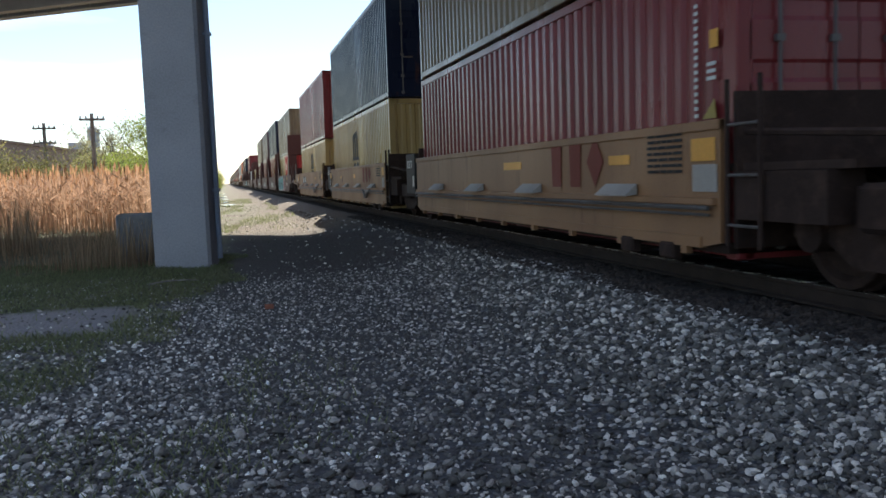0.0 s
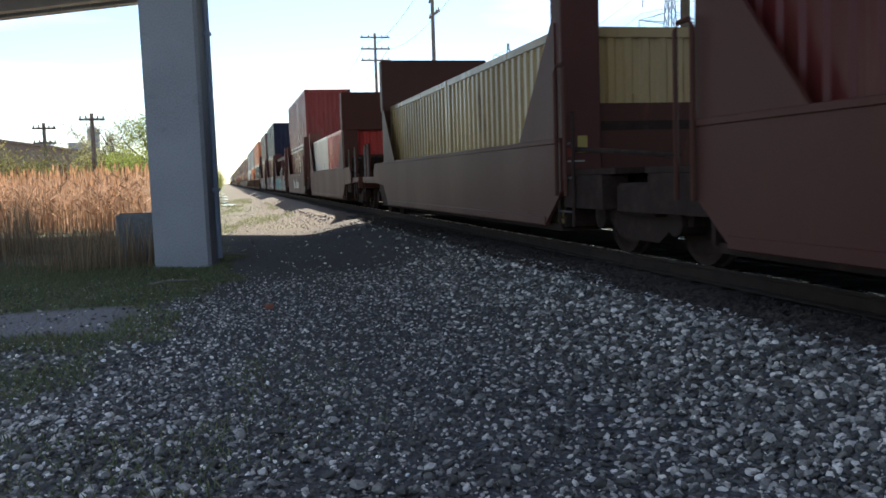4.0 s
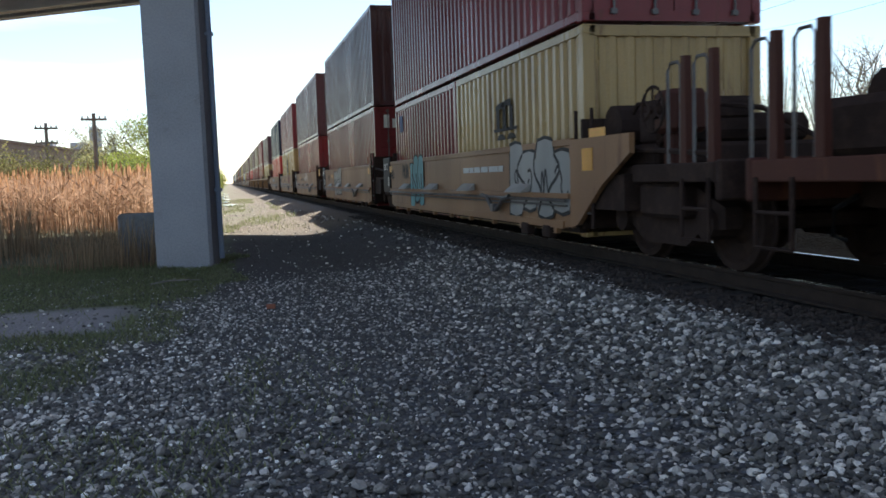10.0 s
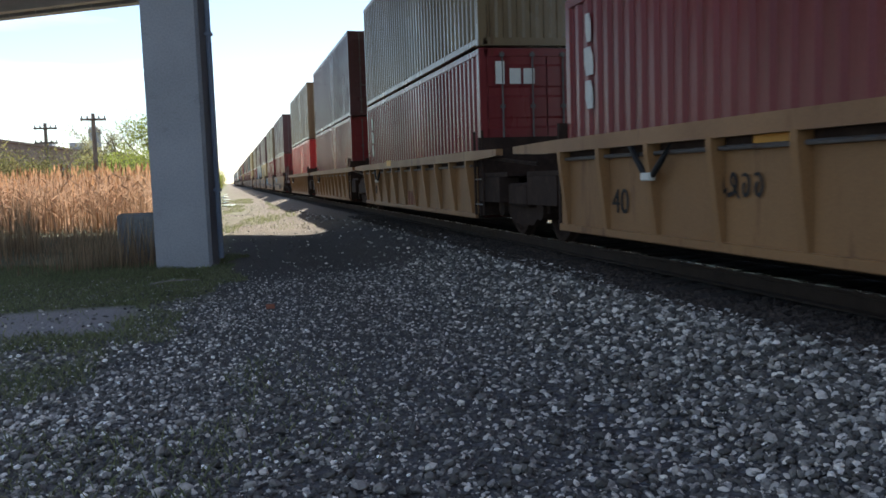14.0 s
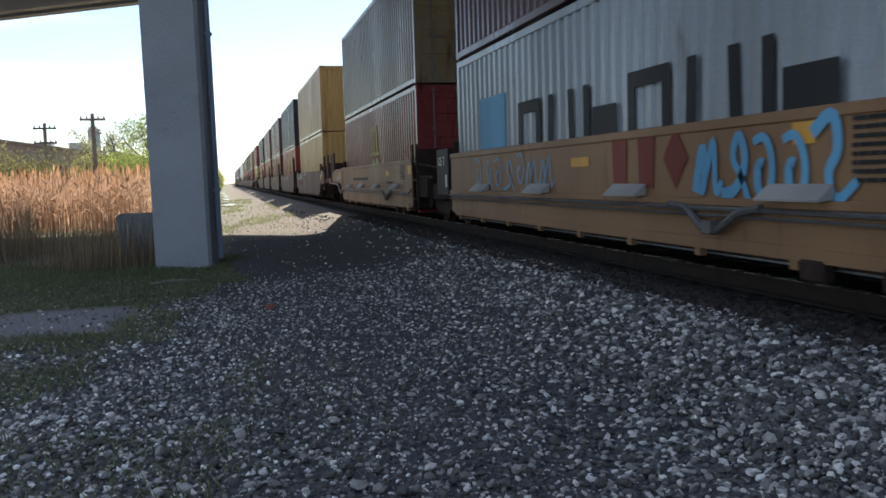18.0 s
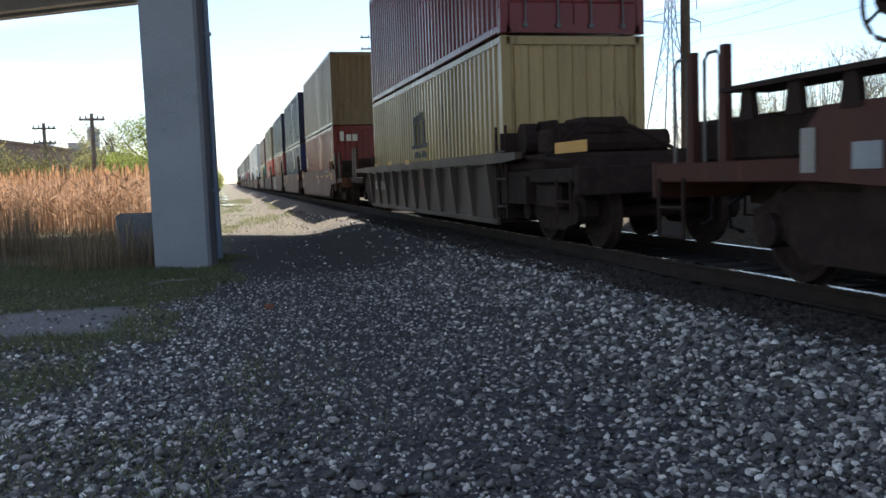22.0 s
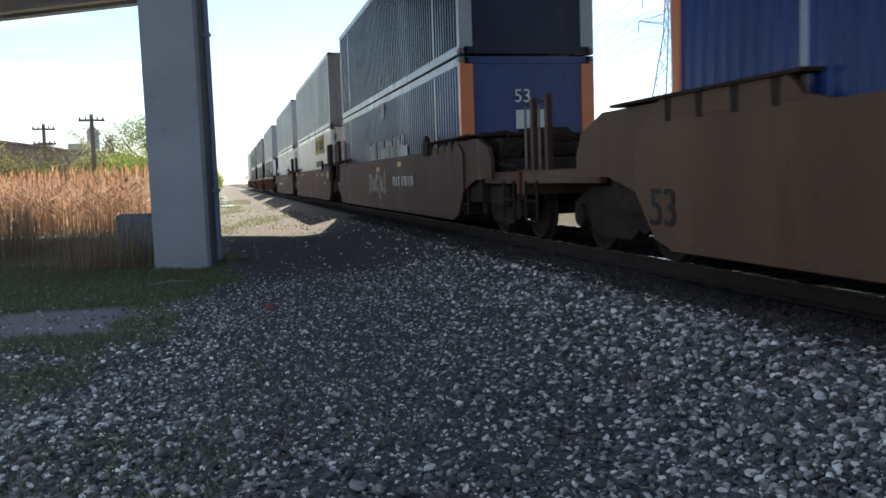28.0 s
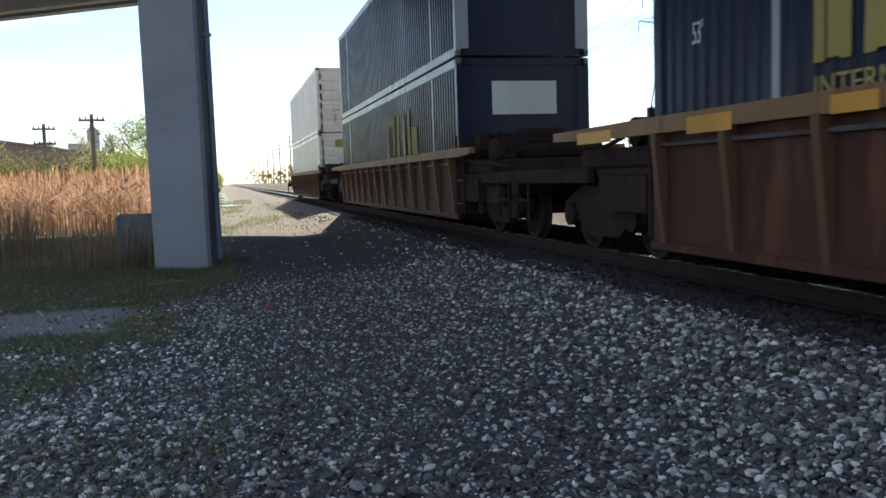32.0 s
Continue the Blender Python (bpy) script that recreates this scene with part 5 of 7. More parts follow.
rect(263.9, "car", 9.20, 1.41, 8.89, 1.49, "reflector")
tag(287.9, 2.44, 0.38, 0.03, 1.41, 'silver', 'letterblack', 4)
arch(287.9, 3.64, 1.35, 2.53, 1.96, "letterblack")
rect(287.9, "car", -0.53, 1.25, -0.98, 1.48, "reflector")
print_rows(287.9, "car", 5.11, 1.03, 2.75, 1.21, "letterwhite", 1)
words(287.9, "car", 12.17, 0.96, 11.63, 1.21, "letterblack", "40")
tag(287.9, 9.70, 0.34, 8.32, 1.46, 'aqua', 'letterblack', 3)
tag(287.9, 10.59, 0.83, 9.92, 1.43, 'letterblack', None, 4, True)
rect(287.9, "box", 11.63, 1.93, 11.27, 2.32, "sprayblue")
rect(287.9, "car", 9.80, 1.01, 9.34, 1.20, "reflector")
rect(287.9, "car", 12.37, 1.13, 12.00, 1.29, "reflector")
rect(303.4, "box", 12.06, 1.40, 11.76, 2.50, "letterwhite")
words(303.4, "car", 11.03, 0.97, 10.54, 1.21, "letterblack", "40")
tag(303.4, 8.87, 0.32, 6.77, 1.44, 'silver', 'letterblack', 4)
rect(303.4, "car", 9.92, 1.07, 9.53, 1.19, "reflector")
rect(303.4, "car", 0.50, 1.13, 0.17, 1.33, "reflector")
tag(319.6, 6.79, 0.86, 4.57, 1.52, 'letterwhite', None, 9, True)
words(319.6, "car", 8.84, 1.00, 8.61, 1.19, "letterblack", "D")
words(319.6, "car", 11.91, 1.00, 11.37, 1.26, "letterblack", "40")
rect(319.6, "car", 9.52, 1.10, 9.01, 1.20, "reflector")
rect(319.6, "car", 5.95, 1.09, 5.51, 1.20, "reflector")
rect(319.6, "box", 11.43, 2.23, 11.03, 2.68, "sprayblue")
print_rows(319.6, "car", 8.33, 1.01, 6.81, 1.15, "letterblack", 2)
rect(319.6, "car", -1.24, 1.18, -1.78, 1.48, "reflector")
arch(335.5, 6.95, 1.16, 5.25, 2.39, "letterblack")
brand(335.5, "car", 4.00, 0.85, 2.45, 1.48, "letterred", "WWX")
words(335.5, "car", 8.40, 0.98, 8.20, 1.17, "letterblack", "E")
rect(335.5, "car", 5.72, 1.09, 5.34, 1.19, "reflector")
rect(335.5, "car", 9.16, 1.10, 8.71, 1.19, "reflector")
print_rows(335.5, "car", 8.01, 1.01, 6.60, 1.14, "letterblack", 2)
rect(351.0, "car", 9.54, 0.94, 6.50, 1.26, "letterblack")
brand(351.0, "car", 9.23, 0.99, 6.54, 1.22, "letterwhite", "NNNN NNNNNN")
words(351.0, "car", 5.78, 0.95, 5.55, 1.13, "letterblack", "A")
tag(351.0, 4.49, 0.91, 3.15, 1.43, 'letterblack', 'letterred', 4, True)
print_rows(351.0, "car", 1.56, 0.93, 0.94, 1.43, "letterblack", 7)
rect(351.0, "box", 11.73, 1.92, 10.75, 2.44, "letterwhite")
rect(351.0, "car", 3.51, 1.11, 3.05, 1.20, "reflector")
print_rows(351.0, "car", 3.83, 0.78, 2.56, 0.98, "letterblack", 2)
arch(371.4, 3.23, 1.14, 2.29, 1.96, "letterblack")
arch(371.4, 9.31, 1.20, 8.54, 1.96, "letterblack")
arch(371.4, 9.87, 1.09, 8.65, 1.92, "letterblack")
words(371.4, "box", 11.28, 1.07, 11.07, 2.21, "letterblack", "SHIPPING", True)
rect(371.4, "car", 10.82, 0.34, 8.88, 0.62, "letterblack")
brand(371.4, "car", 10.67, 0.38, 8.88, 0.59, "letterwhite", "NNNN NNNNNN")
words(371.4, "car", 11.86, 0.41, 11.43, 0.60, "letterwhite", "125-T")
rect(371.4, "car", 10.54, 1.20, 10.05, 1.29, "reflector")
rect(371.4, "car", -1.41, 0.89, -1.86, 1.16, "letterwhite")
tag(371.4, 9.89, 0.58, 8.34, 0.84, 'letterblack', None, 6, True)
rect(387.4, "box", 11.60, 1.43, 11.34, 2.61, "letterwhite")
words(387.4, "car", 10.77, 0.53, 10.26, 0.81, "letterblack", "40")
tag(387.4, 8.53, 0.68, 7.79, 1.00, 'letterblack', None, 4, True)
rect(387.4, "car", 7.95, 1.16, 7.42, 1.26, "reflector")
rect(403.5, "box", 11.49, 1.34, 11.14, 2.48, "letterwhite")
brand(403.5, "car", 5.90, 0.36, 4.97, 0.67, "letterred", "WWX")
words(403.5, "car", 10.61, 0.55, 10.16, 0.81, "letterblack", "40")
rect(403.5, "car", 7.91, 1.29, 7.32, 1.43, "reflector")
tag(455.8, 9.54, 0.80, 7.22, 1.52, 'skyblue', 'skyblue', 6)
tag(455.8, 10.51, 0.99, 9.60, 1.41, 'letterwhite', None, 4, True)
tag(455.8, 7.86, 0.86, 7.48, 1.20, 'letterred', 'letterblack', 2, True)
words(455.8, "car", 11.85, 0.89, 11.28, 1.15, "letterblack", "40")
rect(455.8, "car", 9.42, 1.07, 8.95, 1.20, "reflector")
rect(455.8, "car", 12.24, 1.10, 11.82, 1.25, "reflector")
rect(471.6, "box", 12.55, 2.07, 12.08, 2.44, "letterwhite")
rect(471.6, "box", 12.55, 1.63, 12.08, 1.99, "letterwhite")
rect(471.6, "box", 12.55, 1.26, 12.08, 1.55, "letterwhite")
tag(471.6, 11.97, 0.84, 9.22, 1.39, 'skyblue', 'sprayblue', 8)
tag(471.6, 8.96, 1.10, 8.08, 1.42, 'letterwhite', None, 3, True)
brand(471.6, "car", 6.26, 0.85, 5.20, 1.39, "letterred", "WWX")
rect(471.6, "car", 7.46, 0.33, 6.71, 0.59, "letterwhite")
rect(471.6, "car", 7.27, 1.06, 6.82, 1.17, "reflector")
print_rows(471.6, "car", 7.44, 1.26, 6.46, 1.32, "letterblack", 1)
rect(471.6, "car", 0.07, 1.07, -0.31, 1.29, "reflector")
print_rows(471.6, "box", 1.21, 1.77, 0.39, 2.38, "letterwhite", 6)
arch(488.1, 6.81, 1.15, 5.31, 2.35, "letterblack")
brand(488.1, "car", 5.43, 0.82, 3.67, 1.51, "letterred", "WWX")
tag(488.1, 3.61, 0.79, 2.65, 1.39, 'skyblue', 'skyblue', 2)
tag(488.1, 10.54, 0.92, 7.83, 1.31, 'skyblue', None, 6, True)
rect(488.1, "car", 6.47, 1.05, 6.03, 1.17, "reflector")
rect(488.1, "car", 0.29, 1.06, -0.00, 1.31, "reflector")
tag(488.1, 3.45, 0.85, 1.14, 1.39, 'skyblue', None, 5, True)
arch(488.1, 6.09, 1.42, 4.66, 2.18, "letterblack")
rect(488.1, "box", 0.45, 1.58, 0.26, 1.76, "letterwhite")
brand(503.9, "box", 8.78, 1.14, 1.47, 1.85, "letterblack", "NNNNNN")
rect(503.9, "box", 10.74, 1.22, 9.35, 2.08, "skyblue")
brand(503.9, "car", 5.23, 0.81, 3.40, 1.37, "letterred", "WWX")
tag(503.9, 3.40, 0.59, 1.33, 1.44, 'skyblue', 'skyblue', 5)
tag(503.9, 10.61, 0.64, 6.89, 1.39, 'skyblue', None, 7, True)
print_rows(503.9, "car", 1.36, 0.86, 0.86, 1.33, "letterblack", 8)
rect(503.9, "car", 6.30, 1.05, 5.76, 1.16, "reflector")
rect(503.9, "car", 2.00, 1.14, 1.73, 1.30, "reflector")
arch(519.7, 6.58, 1.23, 5.17, 2.36, "letteryellow")
print_rows(519.7, "car", 9.41, 0.95, 6.33, 1.11, "letterblack", 1)
rect(519.7, "car", 3.26, 1.05, 2.83, 1.17, "reflector")
print_rows(519.7, "car", 1.31, 0.95, 0.73, 1.31, "letterblack", 7)
rect(519.7, "car", 0.41, 1.06, -0.02, 1.26, "reflector")
triangle(519.7, 0.46, 1.28, 0.25, 1.47)
print_rows(519.7, "box", 0.65, 1.29, 0.58, 2.11, "letterwhite", 14)
print_rows(519.7, "car", 3.28, 0.85, 2.27, 0.94, "letterblack", 1)
words(539.7, "car", 7.91, 0.78, 7.77, 1.00, "letterwhite", "B")
tag(539.7, 10.83, 1.04, 8.77, 1.39, 'letterwhite', None, 7, True)
brand(539.7, "car", 10.98, 0.78, 8.67, 0.96, "letterred", "NNNN NNNNNN")
print_rows(539.7, "car", 12.23, 1.11, 11.05, 1.21, "letterwhite", 2)
rect(539.7, "car", -0.72, 1.14, -1.18, 1.43, "letterwhite")
print_rows(539.7, "car", 7.69, 1.30, 6.79, 1.37, "letterwhite", 1)
arch(555.6, 7.07, 1.15, 5.26, 2.40, "letteryellow")
words(555.6, "car", 8.94, 0.76, 8.79, 0.96, "letterwhite", "C")
print_rows(555.6, "car", 7.31, 1.20, 6.54, 1.29, "letterwhite", 1)
words(555.6, "car", 5.68, 1.21, 4.93, 1.31, "letterwhite", "LD LMT")
rect(555.6, "car", 10.09, 1.08, 9.65, 1.16, "reflector")
rect(555.6, "car", 7.58, 1.03, 7.09, 1.15, "reflector")
rect(555.6, "car", 5.18, 1.04, 4.91, 1.14, "reflector")
rect(555.6, "car", 11.89, 1.16, 11.65, 1.28, "reflector")
brand(571.5, "box", 11.23, 1.94, 10.29, 2.48, "letterwhite", "NN")
words(571.5, "car", 8.56, 0.78, 8.40, 0.97, "letterwhite", "D")
brand(571.5, "car", 5.29, 0.83, 2.59, 1.21, "olive", "NNNN")
rect(571.5, "car", 5.37, 0.72, 2.73, 0.80, "olive")
rect(571.5, "car", 7.35, 1.09, 6.97, 1.20, "reflector")
rect(571.5, "car", 5.75, 1.05, 5.31, 1.16, "reflector")
words(571.5, "car", 5.56, 1.25, 4.48, 1.39, "letterwhite", "LD LMT")
rect(571.5, "car", 9.66, 1.06, 9.31, 1.14, "reflector")
words(587.0, "car", 8.69, 0.80, 8.48, 1.00, "letterwhite", "E")
rect(587.0, "car", 7.43, 1.07, 6.99, 1.16, "reflector")
rect(587.0, "car", 4.91, 1.05, 4.44, 1.14, "reflector")
rect(587.0, "car", 2.61, 1.05, 2.17, 1.13, "reflector")
words(587.0, "car", 5.69, 1.26, 4.62, 1.39, "letterwhite", "LD LMT")
words(602.9, "car", 7.25, 0.80, 7.00, 0.98, "letterwhite", "A")
brand(602.9, "car", 5.29, 0.90, 2.68, 1.21, "olive", "NNNN")
rect(602.9, "car", 2.53, 1.06, 2.06, 1.17, "reflector")
print_rows(602.9, "box", 0.49, 1.28, 0.43, 2.04, "letterwhite", 13)
triangle(602.9, 0.35, 1.28, 0.15, 1.49)
rect(602.9, "car", 0.29, 1.07, -0.15, 1.26, "reflector")
print_rows(602.9, "car", 0.45, 0.68, -0.00, 0.90, "letterwhite", 4)
arch(624.5, 6.80, 1.17, 5.29, 2.16, "letterblack")
brand(624.5, "car", 11.59, 0.68, 9.54, 0.92, "letterwhite", "NNN NNNNN")
rect(624.5, "car", 6.65, 1.28, 6.20, 1.39, "reflector")
rect(624.5, "car", 8.87, 1.31, 8.38, 1.41, "reflector")
rect(624.5, "car", -2.47, 1.23, -3.51, 1.37, "reflector")
print_rows(624.5, "car", 5.72, 0.79, 5.43, 0.97, "letterred", 3)
rect(624.5, "car", 10.93, 1.32, 10.50, 1.39, "reflector")
triangle(646.6, 0.92, 1.72, 0.69, 1.89)
rect(646.6, "box", 1.02, 1.37, 0.64, 1.58, "reflector")
print_rows(646.6, "box", 0.54, 1.28, 0.46, 2.48, "letterwhite", 16)
rect(646.6, "car", 4.99, 1.10, 4.59, 1.20, "reflector")
rect(646.6, "car", 1.17, 1.10, 0.69, 1.19, "reflector")
print_rows(646.6, "car", 1.45, 1.33, 0.72, 1.39, "letterwhite", 1)
rect(646.6, "car", 0.11, 1.15, -0.08, 1.34, "letteryellow")
words(646.6, "car", 4.36, 0.85, 4.16, 1.06, "letterwhite", "B")
rect(646.6, "car", 3.08, 1.10, 2.69, 1.19, "reflector")
rect(646.6, "box", 11.62, 1.35, 11.25, 1.89, "letterwhite")
rect(646.6, "car", 12.34, 1.11, 11.88, 1.31, "reflector")
print_rows(646.6, "car", 12.23, 0.67, 11.79, 0.90, "letterwhite", 5)
rect(646.6, "car", 11.48, 0.88, 11.26, 0.96, "reflector")
rect(646.6, "car", 12.58, 0.88, 12.42, 1.07, "letteryellow")
rect(662.5, "car", 0.21, 1.11, -0.26, 1.31, "reflector")
rect(662.5, "car", 12.11, 1.13, 11.66, 1.32, "reflector")
rect(662.5, "car", 10.12, 1.11, 9.67, 1.21, "reflector")
rect(662.5, "car", 9.86, 0.91, 9.62, 1.00, "reflector")
words(662.5, "car", 9.12, 0.86, 8.94, 1.05, "letterwhite", "C")
print_rows(662.5, "car", 11.99, 0.70, 11.61, 0.93, "letterwhite", 4)
brand(662.5, "box", 11.34, 2.02, 9.96, 2.21, "letterwhite", "NNNN")
tag(662.5, 9.56, 0.97, 9.07, 1.41, 'letterwhite', None, 3, True)
rect(678.2, "box", 11.34, 1.40, 11.09, 2.53, "letterwhite")
tag(678.2, 10.40, 0.34, 7.02, 1.43, None, 'silver', 5)
words(678.2, "car", 9.05, 0.86, 8.88, 1.07, "letterwhite", "D")
rect(678.2, "car", 8.26, 1.08, 7.81, 1.19, "reflector")
rect(678.2, "car", 12.10, 1.14, 11.73, 1.32, "reflector")
rect(678.2, "car", 10.12, 1.09, 9.69, 1.20, "reflector")
brand(694.0, "box", 10.50, 1.20, 5.16, 1.78, "letterwhite", "NNNNNNN")
tag(694.0, 11.25, 0.60, 5.26, 1.35, 'aqua', 'silver', 10)
brand(694.0, "car", 6.59, 1.28, 5.77, 1.36, "letterwhite", "NNNN NNNNNN N")
words(694.0, "car", 8.99, 0.85, 8.80, 1.06, "letterwhite", "E")
rect(694.0, "car", 11.96, 1.15, 11.51, 1.29, "reflector")
rect(694.0, "car", 8.17, 1.11, 7.69, 1.22, "reflector")
rect(694.0, "car", 6.19, 1.11, 5.71, 1.22, "reflector")
arch(709.5, 9.54, 1.27, 8.59, 1.92, "sprayblue")
rect(709.5, "box", 5.21, 1.21, 4.86, 2.10, "letterwhite")
tag(709.5, 5.30, 0.59, 3.71, 1.41, None, 'letterwhite', 3)
words(709.5, "car", 7.68, 0.82, 7.52, 1.00, "letterwhite", "A")
rect(709.5, "car", 9.25, 1.16, 8.82, 1.25, "reflector")
rect(709.5, "car", 5.46, 1.08, 4.99, 1.18, "reflector")
print_rows(709.5, "car", 6.56, 1.25, 5.63, 1.34, "letterwhite", 1)
print_rows(709.5, "car", 6.51, 0.92, 5.24, 1.01, "letterwhite", 1)
rect(709.5, "car", 3.99, 1.10, 3.71, 1.20, "reflector")
brand(729.7, "box", 5.91, 1.23, 1.05, 1.70, "lettergreen", "NNNNN")
rect(729.7, "box", 5.33, 1.93, 1.05, 2.40, "letteryellow")
brand(769.6, "box", 8.26, 1.21, 4.72, 1.74, "letterwhite", "NNNNNNNNNN")
rect(769.6, "box", 10.02, 1.28, 8.63, 1.71, "orange")
tag(769.6, 6.19, 0.18, -0.37, 1.40, 'dirtytan', 'letterwhite', 9)
rect(769.6, "box", 0.77, 1.47, 0.37, 1.84, "letterwhite")
rect(769.6, "box", 7.78, 2.37, 7.31, 2.76, "letterwhite")
words(769.6, "box", 0.77, 1.93, 0.41, 2.08, "letterwhite", "53")
words(769.6, "car", 16.34, 0.46, 15.68, 0.84, "letterblack", "53")
rect(769.6, "car", 1.69, 1.11, 1.15, 1.21, "reflector")
brand(793.4, "box", 10.90, 1.25, 5.16, 1.77, "letterwhite", "NNNNN NNNNNNNNNN")
rect(793.4, "car", 6.24, 0.79, 3.52, 1.08, "rustbrown")
brand(793.4, "car", 6.12, 0.82, 3.55, 1.04, "letterwhite", "NNNN NNNNNN")
tag(793.4, 9.93, 0.31, 7.01, 1.36, 'letterwhite', None, 7, True)
rect(793.4, "car", 8.48, 1.20, 7.95, 1.31, "reflector")
rect(793.4, "car", 5.44, 1.27, 4.99, 1.39, "reflector")
rect(793.4, "box", 8.21, 2.34, 7.71, 2.77, "letterwhite")
brand(793.4, "box", 10.57, 1.26, 4.66, 1.70, "letterwhite", "NNNNNN")
rect(813.3, "box", 6.20, 1.95, 2.62, 2.74, "letteryellow")
brand(813.3, "box", 5.76, 2.11, 2.86, 2.54, "letterblack", "NN NNNN")
words(813.3, "box", 6.01, 1.38, 2.86, 1.80, "lettergreen", "Intermodal")
rect(813.3, "car", 0.67, 1.11, 0.19, 1.34, "reflector")
rect(813.3, "car", 2.72, 1.20, 2.26, 1.31, "reflector")
rect(813.3, "car", 4.77, 1.20, 4.38, 1.30, "reflector")
rect(813.3, "car", 1.75, 0.87, 1.33, 0.95, "letterwhite")
rect(813.3, "car", 12.43, 1.28, 11.96, 1.42, "reflector")
rect(813.3, "car", 16.62, 1.32, 15.83, 1.50, "reflector")
rect(813.3, "car", 15.13, 0.89, 14.67, 0.97, "letterwhite")
words(833.3, "box", 6.22, 1.28, 4.0, 1.90, "lettergreen", "Intermodal")
rect(833.3, "car", 5.42, 1.21, 4.94, 1.32, "reflector")
rect(833.3, "car", 8.26, 1.18, 7.80, 1.30, "reflector")
print_rows(833.3, "car", 12.83, 0.83, 10.13, 1.08, "letterwhite", 1)
tag(833.3, 7.25, 0.66, 5.61, 1.12, "weartan", None, 7, True)
rect(833.3, "car", 11.11, 1.21, 10.60, 1.34, "reflector")
rect(833.3, "car", 9.30, 0.76, 8.72, 1.12, "tan")
rect(833.3, "box", 7.93, 1.84, 7.41, 2.26, "grey")
brand(857.5, "box", 4.93, 1.67, 2.65, 2.22, "letterwhite", "NNNNO")
rect(857.5, "car", -0.45, 1.32, -1.31, 1.47, "reflector")
rect(857.5, "car", 1.72, 1.35, 1.13, 1.46, "reflector")
tag(857.5, 9.58, 0.36, 8.38, 1.16, 'letterwhite', None, 6, True)
rect(857.5, "car", 11.69, 1.37, 11.29, 1.48, "reflector")
brand(881.1, "box", 13.60, 1.49, 11.09, 2.39, "letteryellow", "NNN")
tag(881.1, 3.54, 0.34, 2.19, 1.03, 'letterwhite', None, 4, True)
rect(881.1, "car", 4.62, 0.43, 4.06, 1.06, "tan")
brand(881.1, "box", 13.72, 1.47, 12.18, 2.03, "letteryellow", "NNN")
words(881.1, "box", 13.70, 1.22, 12.26, 1.39, "letteryellow", "INTERMODAL")
words(881.1, "box", 15.39, 1.86, 15.11, 2.07, "letterwhite", "53'")
rect(881.1, "car", 15.24, 1.30, 14.52, 1.45, "reflector")
rect(881.1, "car", 13.32, 1.33, 12.86, 1.46, "reflector")
rect(881.1, "car", 17.77, 1.31, 16.84, 1.44, "reflector")
brand(904.8, "box", 7.22, 1.28, 3.26, 2.30, "letteryellow", "NNN")
# white marks on the front end walls
for u in (303.4, 387.4, 403.5, 602.9, 646.6, 678.2):
    for i, (w, h) in enumerate(((0.16, 0.38), (0.2, 0.26), (0.2, 0.26))):
        s = Shape().box(-0.94 + i * 0.25, -0.94 + i * 0.25 + w, -0.046, -0.042, 2.28, 2.28 + h)
        put("brand_shape", s.mesh("brand_shape", PAINT["letterwhite"]), UNITS[u][1][0])
for u, text in ((793.4, "53"), (769.6, "53")):
    letters(UNITS[u][1][0], text, -0.3, 2.06, 0.34, "letterwhite", end=True)
    put("sheet", Shape().box(-0.26, 0.29, -0.012, -0.006, 1.58, 1.92).mesh("sheet", PAINT["letterwhite"]), UNITS[u][1][0])
put("sheet", Shape().box(-0.63, 0.63, -0.012, -0.006, 1.86, 2.47).mesh("sheet", PAINT["letterwhite"]), UNITS[904.8][1][0])
for i in range(5):
    put("brand_shape", Shape().box(-0.1 + i * 0.14, 0.0 + i * 0.14, -0.012, -0.006, 1.9, 2.06).mesh("brand_shape", PAINT["letterwhite"]), UNITS[857.5][1][0])
put("hazard_placard", Shape().prism([(-0.75, 1.45), (-0.45, 1.75), (-0.75, 2.05), (-1.05, 1.75)], "y", -0.012, -0.006).mesh("hazard_placard", PAINT["letterwhite"]), UNITS[857.5][1][0])
for u in (813.3, 833.3, 729.7, 749.7, 263.9, 929.2):
    put("brand_sign", Shape().box(-0.55, 0.6, -0.012, -0.006, 2.25, 2.6).mesh("brand_sign", PAINT["letteryellow"]), UNITS[u][1][0], (0, 0, 0), "yellow sign")
put("sheet", Shape().box(-0.85, -0.4, -0.012, -0.006, 1.8, 2.25).mesh("sheet", PAINT["letterwhite"]), UNITS[709.5][1][0])
# ---- ground ----
def ground_z(x, y):
    """Height of the ground: ballast shoulder at the track, a flat gravel way beside it, low ground to the west."""
    d = abs(x - TRACK_X)
    z = -0.49
    if d < 1.75:
        z = -0.20
    elif d < 3.45:
        k = (d - 1.75) / 1.7
        z = -0.20 - 0.29 * (k * k * (3 - 2 * k))
    # a bank added beyond the track to hide the sunlit ground behind it
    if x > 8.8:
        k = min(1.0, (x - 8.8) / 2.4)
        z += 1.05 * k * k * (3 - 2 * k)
    if x < -4:
        z -= 0.06 * min(1, (-4 - x) / 6)
    return z + 0.025 * noise.noise((x * 0.6, y * 0.6, 0.3)) + 0.05 * noise.noise((x * 0.13, y * 0.13, 2.0)) * (1 if d > 3 else 0)


